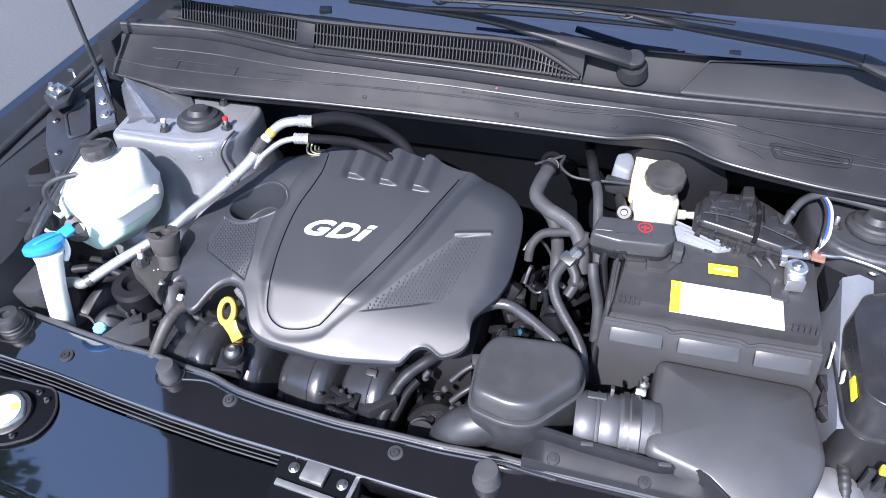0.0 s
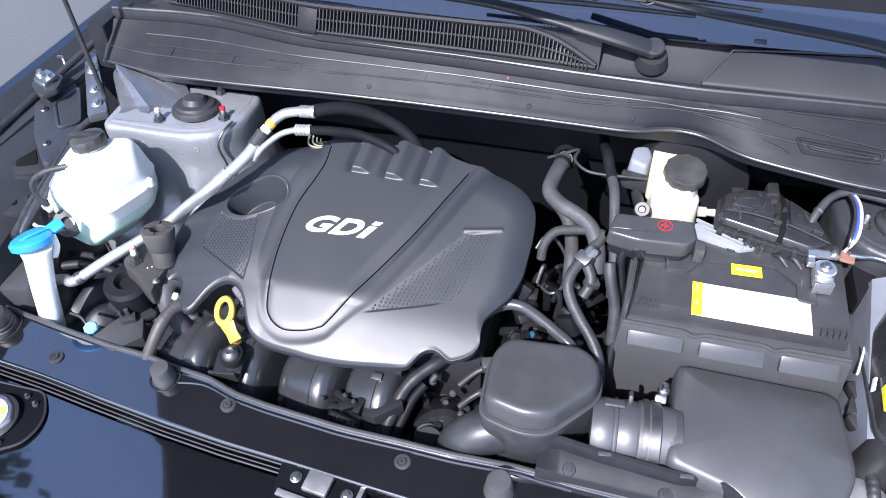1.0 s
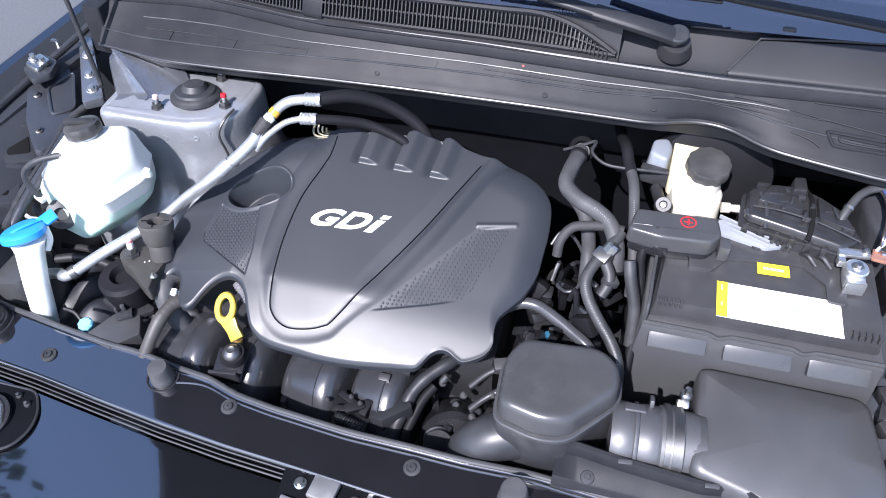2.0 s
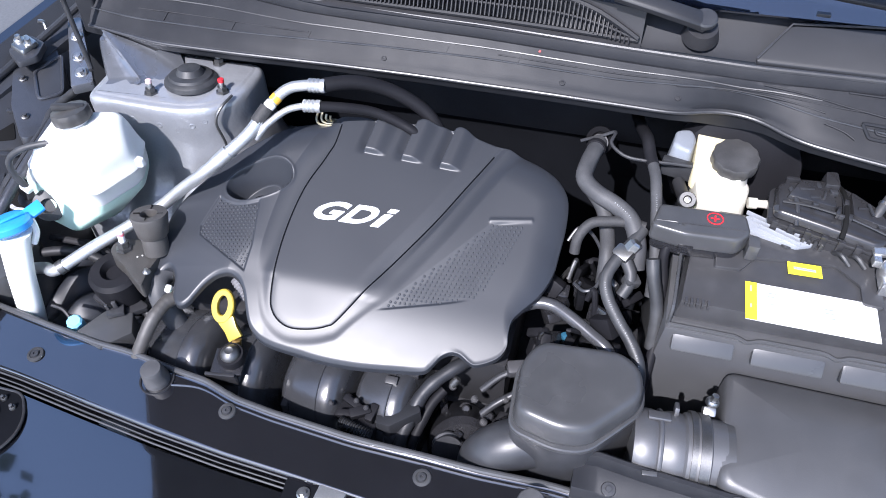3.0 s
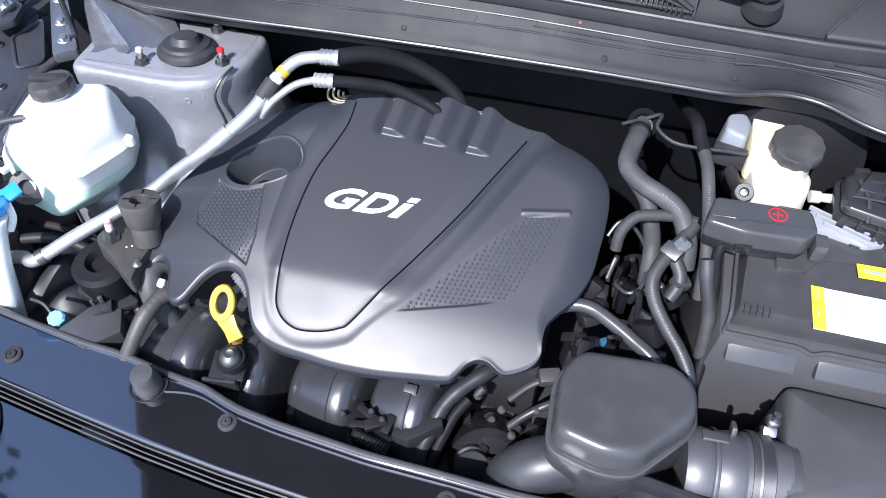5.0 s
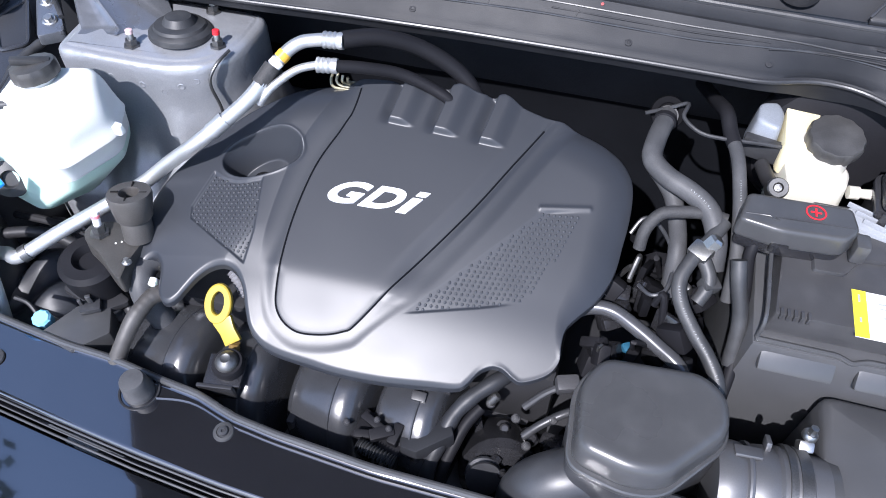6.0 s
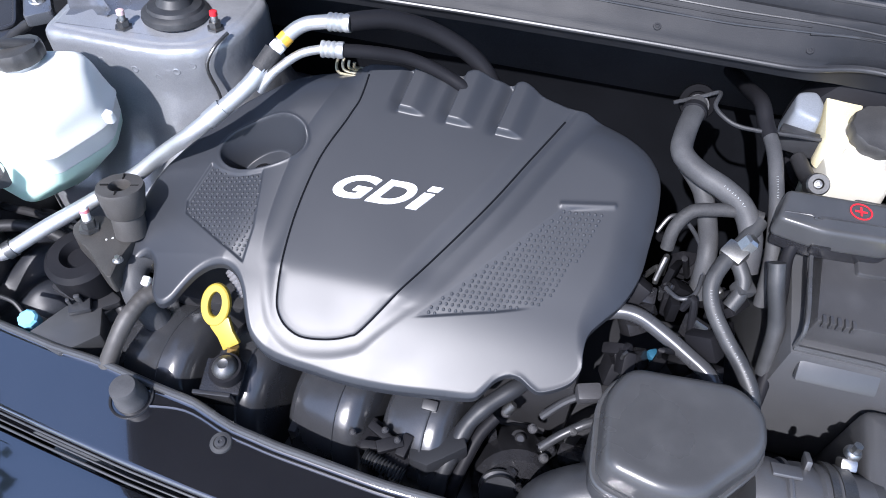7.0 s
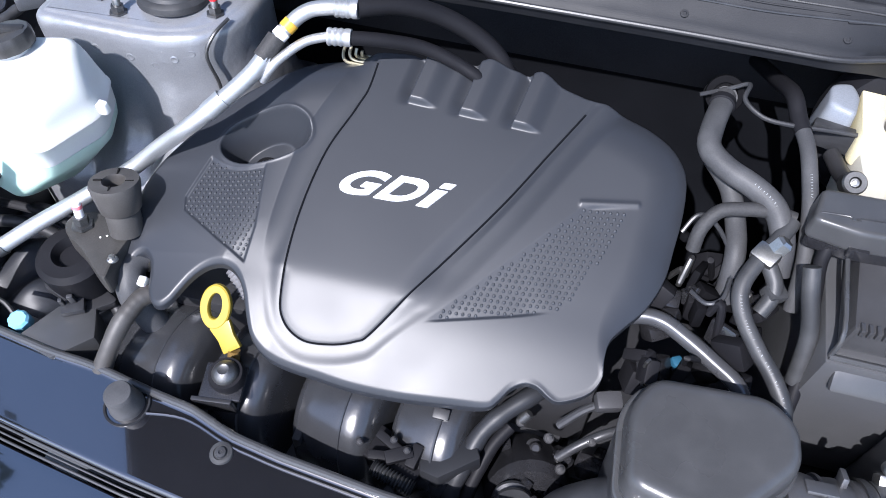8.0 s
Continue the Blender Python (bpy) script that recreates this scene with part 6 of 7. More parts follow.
    s = thing("hose_sensor", (0.33, 0.29, 0.91), "bright metal sensor clipped between hoses", "sensor")
    part("body", box((0.328, 0.294, 0.932), (0.026, 0.020, 0.016), 0.004, (20, 0, -35)), M_STEEL, s)
    part("nut", lathe([(0, 0), (0.010, 0), (0.010, 0.012), (0.007, 0.015), (0, 0.015)], (0.336, 0.300, 0.937), (0.5, 0.3, 0.8), 6), M_STEEL, s)
    part("elbow", tube([(0.334, 0.288, 0.925), (0.342, 0.276, 0.917), (0.343, 0.264, 0.908), (0.335, 0.25, 0.895)], 0.0085, 12), M_RUBBER, s)
    part("plug", box((0.345, 0.268, 0.908), (0.022, 0.018, 0.016), 0.004, (10, 10, 30)), M_RUBBER, s)
    rnd = random.Random(11)
    c = thing("gearbox_clutter", (0.28, 0.26, 0.80), "dark brackets, plugs and clips on top of the gearbox", "bracket")
    for i in range(34):
        x, y = 0.235 + 0.12 * rnd.random(), 0.185 + 0.17 * rnd.random()
        z = 0.80 + 0.06 * rnd.random() + 0.15 * (y - 0.2)
        m = rnd.choice((M_SHADERUBBER, M_SHADERUBBER, M_OILY, M_GROMMET, M_GROMMET, M_DULL))
        k = 0.45 if m is M_DULL else 1.0
        part("bracket", box((x, y, z), (k * (0.010 + 0.025 * rnd.random()), k * (0.008 + 0.02 * rnd.random()), k * (0.008 + 0.03 * rnd.random())), 0.0035,
                            (40 * rnd.random(), 40 * rnd.random(), 180 * rnd.random())), m, c)
    for i in range(9):
        a = Vector((0.24 + 0.1 * rnd.random(), 0.19 + 0.16 * rnd.random(), 0.83 + 0.05 * rnd.random()))
        b = a + Vector((0.05 * rnd.random() - 0.02, 0.06 * rnd.random() - 0.03, 0.02))
        d = b + Vector((0.04 * rnd.random() - 0.02, 0.04 * rnd.random() - 0.02, -0.05))
        part("pipe", tube([a, b, d], 0.003 + 0.003 * rnd.random(), 10), rnd.choice((M_SHADERUBBER, M_SHADERUBBER, M_DULL)), c)
    part("blue_plug", box((0.272, 0.208, 0.835), (0.012, 0.012, 0.010), 0.003, (0, 0, 30)), mat("dull blue plastic", (0.02, 0.085, 0.14), 0.4), c, "small blue plug")


intake_manifold()
manifold_bracket()
dipstick()
connectors()
engine_block()
right_hoses()

# ---- battery side ----
def resonator():
    t = thing("resonator_box", (0.31, 0.08, 0.74), "smooth dark plastic intake resonator box with a rounded lid", "resonator")
    out = rounded([(0.224, 0.034), (0.219, 0.118), (0.238, 0.154), (0.350, 0.162), (0.380, 0.137), (0.383, 0.094), (0.322, 0.025), (0.284, 0.019)], 0.018, 6)
    part("lid", prism(out, 0.862, 0.902, 0.015, 0.006, n=6), M_GRAIN, t)
    big = [(0.30 + (x - 0.30) * 1.035, 0.09 + (y - 0.09) * 1.06) for x, y in out]
    part("rim", prism(big, 0.856, 0.866, 0.0042, n=3), M_GRAIN, t)
    part("body", prism([(0.30 + (x - 0.30) * 0.97, 0.08 + (y - 0.08) * 0.97) for x, y in out], 0.70, 0.859, 0.004, -0.004), M_BLACK, t)
    part("inlet_elbow", tube([(0.27, 0.06, 0.80), (0.225, 0.045, 0.795), (0.195, 0.035, 0.765), (0.19, 0.035, 0.70)], 0.034, 24), M_BLACK, t)


def air_duct():
    t = thing("air_duct", (0.43, 0.085, 0.77), "ribbed black plastic intake duct with steel hose clamps", "air duct")
    prof = [(0.0, 0), (0.047, 0.0), (0.0490, 0.006), (0.0500, 0.013), (0.0498, 0.020), (0.0488, 0.026), (0.0480, 0.0285)]
    prof += [(0.0510, 0.0300), (0.0518, 0.0320), (0.0510, 0.0345), (0.0485, 0.0358)]
    prof += [(0.0498, 0.042), (0.0505, 0.049), (0.0500, 0.056), (0.0487, 0.061), (0.052, 0.064), (0.052, 0.070), (0.050, 0.071), (0.053, 0.076), (0.053, 0.092), (0.049, 0.094), (0.048, 0.112), (0, 0.112)]
    part("duct", lathe(prof, (0.377, 0.072, 0.819), (1, 0.05, 0.02), 44), M_DUCT, t)
    for x, w in ((0.449, 0.0035), (0.462, 0.006)):
        part("hose_clamp", lathe([(0.0535, -w), (0.0545, -w), (0.0545, w), (0.0535, w)], (x, 0.076, 0.821), (1, 0.05, 0.02), 44), M_DULL, t)
    part("clamp_block", box((0.466, 0.124, 0.852), (0.016, 0.012, 0.018), 0.003, (30, 0, 0)), M_STEEL, t)
    screw((0.468, 0.132, 0.860), (0.1, 0.2, 1), 0.0085, 0.007, M_STEEL, "clamp_screw", t)
    part("raised_pad", box((0.404, 0.094, 0.8665), (0.028, 0.016, 0.004), 0.0015, (-24, 0, 3)), M_DUCT, t)
    part("lug", box((0.425, 0.112, 0.861), (0.006, 0.018, 0.012), 0.002, (-30, 0, 0)), M_DUCT, t)


def air_box():
    t = thing("air_filter_box", (0.60, 0.08, 0.68), "large smooth black plastic air filter box", "air box")
    out = [(0.486, 0.198), (0.714, 0.198), (0.722, 0.06), (0.690, -0.020), (0.648, -0.060), (0.612, -0.036), (0.568, 0.004), (0.478, 0.026)]
    bm, loops = bmesh.new(), []
    c = (0.602, 0.10)
    for k, z in ((1.03, 0.62), (1.015, 0.76), (1.0, 0.845), (0.996, 0.860), (0.985, 0.869), (0.965, 0.873), (0.90, 0.875), (0.55, 0.8755), (0.25, 0.876)):
        row = []
        for x, y in rounded(out, 0.016, 6):
            X, Y = c[0] + (x - c[0]) * k, c[1] + (y - c[1]) * k
            row.append((X, Y, z - 0.06 * max(0.0, 0.19 - Y) - 2.2 * max(0.0, Y - 0.085) ** 2 - 2.0 * max(0.0, 0.09 - Y) ** 2 - 0.8 * max(0.0, X - 0.665) ** 1.5))
        loops.append(row)
    rings(bm, loops)
    part("upper_shell", bm, M_AIRBOX, t, angle=60)
    part("neck", lathe([(0.0, -0.012), (0.050, -0.012), (0.050, 0.006), (0.048, 0.008), (0, 0.008)], (0.486, 0.077, 0.819), (-1, -0.05, -0.02), 40), M_GRAIN, t)
    part("latch", box((0.728, 0.155, 0.79), (0.012, 0.024, 0.040), 0.003, (0, 8, 5)), M_BLACK, t)
    part("latch_wire", tube([(0.726, 0.165, 0.82), (0.738, 0.158, 0.80), (0.735, 0.148, 0.775)], 0.0025, 8), M_STEEL, t)
    s = thing("intake_snorkel", (0.45, 0.0, 0.79), "flat black plastic intake snorkel screwed over the front panel", "snorkel")
    rear = [(0.31, 0.024), (0.322, 0.031), (0.398, 0.021), (0.498, 0.013), (0.530, 0.018), (0.545, 0.016), (0.568, 0.002), (0.592, -0.022), (0.615, -0.045)]
    bm, loops = bmesh.new(), []
    for i in range(34):
        x = 0.312 + 0.30 * i / 33
        r, f = along(rear, x), -0.006 - 0.006 * (x - 0.312) / 0.28
        lo = 0.012 * step01(0.03 - (x - 0.312), 0, 0.03) - 0.004 * step01(x, 0.53, 0.56)
        f = min(f, r - 0.006)
        loops.append([(x, r + 0.012, 0.78), (x, r + 0.010, 0.846 - lo), (x, r + 0.006, 0.850 - lo), (x, r + 0.001, 0.849 - lo), (x, r - 0.001, 0.845 - lo), (x, r - 0.002, 0.828 - lo),
                      (x, f + 0.003, 0.8195), (x, f, 0.815), (x, f, 0.78)])
    rings(bm, loops)
    part("flat_duct", bm, M_COWL, s, angle=40)
    for x, y in ((0.357, 0.003), (0.486, -0.003)):
        pin = part("push_pin", lathe([(0, 0), (0.0095, 0), (0.0085, 0.0025), (0, 0.003)], (x, y, 0.8215), (0, -0.3, 1), 20), M_BLACK, s)
        part("pin_head", lathe([(0, 0.002), (0.004, 0.002), (0.0035, 0.006), (0, 0.006)], (x, y, 0.8215), (0, -0.3, 1), 14), M_BLACK, pin)
    for x, y in ((0.40, 0.0220), (0.508, 0.0150)):
        part("clip_tab", box((x, y, 0.849), (0.018, 0.006, 0.004), 0.001, (15, 0, 6)), M_GRAIN, s)


def battery():
    t = thing("battery", (0.555, 0.30, 0.70), "black car battery with a white and yellow label in its tray", "battery")
    part("case", prism([(0.380, 0.196), (0.728, 0.198), (0.730, 0.421), (0.384, 0.418)], 0.70, 0.902, 0.006, 0.018), M_AIRBOX, t)
    part("lid", prism(rounded([(0.404, 0.222), (0.704, 0.224), (0.702, 0.402), (0.420, 0.398)], 0.004, 2), 0.906, 0.940, 0.004, 0.004), M_LID, t)
    # edge of the tray cover with two dips
    n, pts = 40, []
    for i in range(n + 1):
        x = 0.398 + 0.312 * i / n
        dip = sum(0.0045 * math.exp(-((x - c) / 0.010) ** 2) for c in (0.500, 0.610))
        pts.append((x, 0.2115 - dip, 0.9045 - dip * 0.6))
    part("edge_bead", tube(pts, 0.0030, 8, 2), M_GRAIN, t)
    part("side_bead", tube([(0.399, 0.213, 0.9045), (0.400, 0.222, 0.936), (0.403, 0.30, 0.9415), (0.412, 0.396, 0.9415)], 0.0024, 8, 4), M_GRAIN, t)
    for x0, x1 in ((0.408, 0.488), (0.510, 0.600), (0.620, 0.700)):
        part("front_pad", box((0.5 * (x0 + x1), 0.2045, 0.884), (x1 - x0, 0.030, 0.010), 0.004, (50, 0, 0.4)), M_GRAIN, t)
    step = rounded([(0.480, 0.292), (0.498, 0.318), (0.602, 0.330), (0.632, 0.300), (0.632, 0.270), (0.658, 0.268), (0.660, 0.40), (0.448, 0.398), (0.446, 0.290)], 0.004, 2)
    part("raised_step", prism(step, 0.938, 0.9455, 0.002, 0.002), M_LID, t)
    part("vent_plug", lathe([(0, 0), (0.008, 0), (0.007, 0.003), (0, 0.003)], (0.540, 0.352, 0.945), (0, 0, 1), 16), M_BLACK, t)
    for x in (0.414, 0.421, 0.428, 0.435, 0.442, 0.662, 0.670, 0.678, 0.686, 0.694):
        part("grip_rib", box((x, 0.2255, 0.9385), (0.0035, 0.010, 0.010), 0.001), M_LID, t)
    lab = part("label", box((0.568, 0.245, 0.9412), (0.161, 0.062, 0.0010), 0), M_LABEL, t, "white paper label")
    part("label_band", box((0.4945, 0.245, 0.9420), (0.0145, 0.062, 0.0008), 0), M_LABELY, lab, "yellow end of the label")
    for x, y, w, h in ((0.494, 0.265, 0.002, 0.010), (0.494, 0.236, 0.002, 0.006)):
        part("print_bar", box((x, y, 0.9426), (w, h, 0.0004), 0), M_PRINT, lab)
    for i, (x, y) in enumerate(((0.520, 0.262), (0.520, 0.256), (0.522, 0.244), (0.590, 0.252), (0.590, 0.246), (0.594, 0.238))):
        part("print_bar", box((x, y, 0.9422), (0.012 - 0.002 * (i % 3), 0.0022, 0.0004), 0), M_PRINT, lab)
    y = part("small_label", box((0.5615, 0.3105, 0.9462), (0.043, 0.021, 0.0010), 0, (0, 0, 2)), M_LABELY, t, "small yellow label")
    part("print_bar", box((0.5615, 0.3105, 0.9470), (0.028, 0.004, 0.0004), 0), M_PRINT, y)
    # positive terminal cover
    p = thing("terminal_cover", (0.42, 0.31, 0.94), "black plastic cover of the positive terminal with a red plus", "terminal cover")
    out = rounded([(0.354, 0.309), (0.363, 0.354), (0.480, 0.358), (0.486, 0.324), (0.470, 0.305), (0.40, 0.300)], 0.008, 3)
    part("cover", prism(out, 0.955, 0.984, 0.0085, 0.002, n=4), M_GRAIN, p)
    part("skirt", prism([(0.42 + (x - 0.42) * 0.94, 0.33 + (y - 0.33) * 0.90) for x, y in out], 0.940, 0.9565, 0.002), M_OILY, p)
    part("front_clip", box((0.405, 0.3005, 0.957), (0.020, 0.006, 0.012), 0.002, (0, 0, -4)), M_OILY, p)
    part("side_lug", box((0.490, 0.318, 0.962), (0.016, 0.022, 0.028), 0.004), M_GRAIN, p)
    part("hinge_line", tube([(0.362, 0.319, 0.9838), (0.388, 0.320, 0.9845), (0.391, 0.3165, 0.9845), (0.398, 0.3165, 0.9845), (0.400, 0.3205, 0.9845), (0.478, 0.325, 0.9838)], 0.0009, 6, 2), M_BLACK, p)
    c = Vector((0.437, 0.338, 0.9846))
    ring = bmesh.new()
    rings(ring, [[(c.x + r * math.cos(a), c.y + r * math.sin(a), c.z + z) for a in (2 * math.pi * j / 28 for j in range(28))] for r, z in ((0.0112, 0), (0.0112, 0.0006), (0.0096, 0.0006), (0.0096, 0))], cap=False)
    part("red_ring", ring, M_RED, p, "red printed ring")
    part("plus_bar", box(c + Vector((0, 0, 0.0003)), (0.012, 0.0022, 0.0006), 0), M_RED, p, "red printed plus")
    part("plus_bar", box(c + Vector((0, 0, 0.0004)), (0.0022, 0.012, 0.0006), 0), M_RED, p, "red printed plus")
    part("under_cable", tube([(0.366, 0.278, 0.95), (0.372, 0.262, 0.93), (0.385, 0.24, 0.89), (0.388, 0.215, 0.84)], 0.009, 12), M_RUBBER, p)
    # negative terminal
    n = thing("battery_clamp", (0.657, 0.30, 0.94), "bright plated negative battery clamp with a copper lug", "battery clamp")
    part("post", lathe([(0, 0), (0.010, 0), (0.009, 0.022), (0, 0.023)], (0.660, 0.322, 0.945), (0, 0, 1), 18), mat("lead", (0.35, 0.35, 0.36), 0.4, metal=0.9), n)
    bright = mat("bright tin plate", (0.70, 0.70, 0.69), 0.30, metal=0.9, var=0.18, vscale=60, dents=0.0012)
    part("clamp_body", prism(rounded([(0.647, 0.290), (0.676, 0.292), (0.679, 0.332), (0.648, 0.330)], 0.007, 3), 0.952, 0.966, 0.003, 0.002), bright, n)
    part("collar", lathe([(0.0095, 0.0), (0.0155, 0.0), (0.0155, 0.012), (0.0135, 0.014), (0.0095, 0.014)], (0.662, 0.314, 0.962), (0, -0.05, 1), 24), bright, n)
    part("jaw", box((0.6625, 0.293, 0.955), (0.027, 0.006, 0.022), 0.002, (0, 0, 3)), bright, n)
    part("fuse_bar", prism(rounded([(0.640, 0.334), (0.684, 0.338), (0.684, 0.352), (0.640, 0.350)], 0.003, 2), 0.968, 0.974, 0.0015, 0.001), bright, n)
    part("tab", box((0.645, 0.330, 0.966), (0.010, 0.014, 0.012), 0.002), bright, n)
    screw((0.662, 0.314, 0.974), (0, -0.05, 1), 0.0085, 0.004, M_STEEL, "bolt", n)
    screw((0.676, 0.345, 0.974), (0, 0, 1), 0.006, 0.003, M_STEEL, "bolt", n)
    part("copper_lug", box((0.693, 0.342, 0.974), (0.020, 0.020, 0.006), 0.002, (0, 0, -10)), M_COPPER, n, "copper cable lug")
    g = thing("ground_cable", (0.74, 0.34, 0.96), "bare braided ground cable from the battery clamp", "cable")
    part("braid", tube([(0.694, 0.344, 0.977), (0.712, 0.346, 0.975), (0.735, 0.350, 0.973), (0.789, 0.338, 0.968), (0.86, 0.32, 0.95)], 0.0035, 10), M_STEEL, g)
    w = thing("sensor_cable", (0.70, 0.38, 0.98), "white and blue insulated wires arching over the battery clamp", "cable")
    for k, (name, col) in enumerate((("white_wire", (0.62, 0.62, 0.60)), ("blue_wire", (0.05, 0.09, 0.32)), ("dark_wire", (0.035, 0.03, 0.03)))):
        d = 0.0042 * (k - 1)
        part(name, tube([(0.690 + 0.5 * d, 0.348, 0.978), (0.697 - d, 0.362, 0.996), (0.703 - d, 0.395, 1.004), (0.703 - d, 0.425, 1.006), (0.696 - d, 0.448, 1.004), (0.690 - d, 0.468, 0.992)], 0.0023, 8),
             mat(name.replace("_", " "), col, 0.3, var=0.08), w)
    part("sleeve", tube([(0.640, 0.386, 0.975), (0.650, 0.405, 0.992), (0.668, 0.432, 1.003), (0.692, 0.447, 1.006), (0.722, 0.446, 1.006), (0.775, 0.438, 1.003), (0.86, 0.42, 1.0)], 0.0062, 12), M_RUBBER, w, "black cable sleeve")
    part("tie", lathe([(0.0064, -0.002), (0.0074, -0.002), (0.0074, 0.002), (0.0064, 0.002)], (0.652, 0.409, 0.994), (0.4, 0.7, 0.4), 16), M_STEEL, w)


def brake_reservoir():
    t = thing("brake_reservoir", (0.45, 0.44, 0.90), "cream plastic brake fluid reservoir with a black scalloped cap", "reservoir")
    out = rounded([(0.412, 0.398), (0.487, 0.404), (0.496, 0.440), (0.476, 0.480), (0.420, 0.500), (0.406, 0.450)], 0.012, 4)
    part("tank", prism(out, 0.88, 0.962, 0.008, 0.006, n=3), M_CREAM, t)
    part("neck", lathe([(0.036, -0.02), (0.032, 0.0), (0.030, 0.02), (0.0, 0.02)], (0.452, 0.452, 0.965), (0, -0.10, 1), 28), M_CREAM, t)
    part("filler_body", prism(rounded([(0.405, 0.44), (0.44, 0.43), (0.45, 0.52), (0.41, 0.54)], 0.01, 3), 0.94, 0.985, 0.006), mat("amber plastic", (0.74, 0.66, 0.42), 0.4), t)
    part("cap", lathe([(0.031, 0.0), (0.0328, 0.006), (0.0328, 0.017), (0.031, 0.020), (0.0, 0.021)], (0.459, 0.456, 0.983), (0.02, -0.14, 1), 64, wob=lambda a: 1 + 0.024 * math.cos(12 * a)), M_CAP, t, "black scalloped screw cap")
    part("outlet", lathe([(0, 0), (0.008, 0), (0.008, 0.012), (0.0055, 0.013), (0.0065, 0.03), (0, 0.03)], (0.488, 0.416, 0.952), (1, 0.1, 0), 18), M_CREAM, t)
    b = thing("brake_booster", (0.47, 0.50, 0.9), "black round brake booster behind the reservoir", "brake booster")
    part("drum", lathe([(0, -0.02), (0.095, -0.02), (0.10, 0.0), (0.092, 0.022), (0.05, 0.032), (0, 0.034)], (0.475, 0.525, 0.925), (0.08, -1, 0.25), 40), M_SHADERUBBER, b)
    g = thing("grey_reservoir", (0.395, 0.5, 0.95), "pale plastic bottle behind the hoses, greyed in colour for shade", "bottle")
    # Grey of this bottle includes the shade it stands in.
    part("bottle", prism(rounded([(0.368, 0.475), (0.402, 0.46), (0.414, 0.50), (0.402, 0.528), (0.372, 0.52)], 0.012, 4), 0.93, 0.985, 0.012, 0.006, n=3), mat("pale bottle greyed for shade", (0.22, 0.24, 0.27), 0.4), g)
    part("bracket", box((0.388, 0.462, 0.955), (0.05, 0.012, 0.03), 0.003, (0, 0, -12)), M_BLACK, g)
    s = thing("valve", (0.402, 0.386, 0.95), "round pale valve fitting with a bolt beside the reservoir", "valve")
    part("ring", lathe([(0.006, -0.01), (0.0125, -0.01), (0.0125, 0.004), (0.011, 0.006), (0.006, 0.006), (0.0055, 0.0)], (0.402, 0.386, 0.965), (0, -0.55, 0.8), 24), M_DULL, s)
    screw((0.402, 0.386, 0.965), (0, -0.55, 0.8), 0.0055, 0.004, M_STEEL, "bolt", s)
    part("pipe", tube([(0.402, 0.392, 0.958), (0.398, 0.42, 0.945), (0.392, 0.45, 0.94)], 0.009, 14), M_DARK, s)


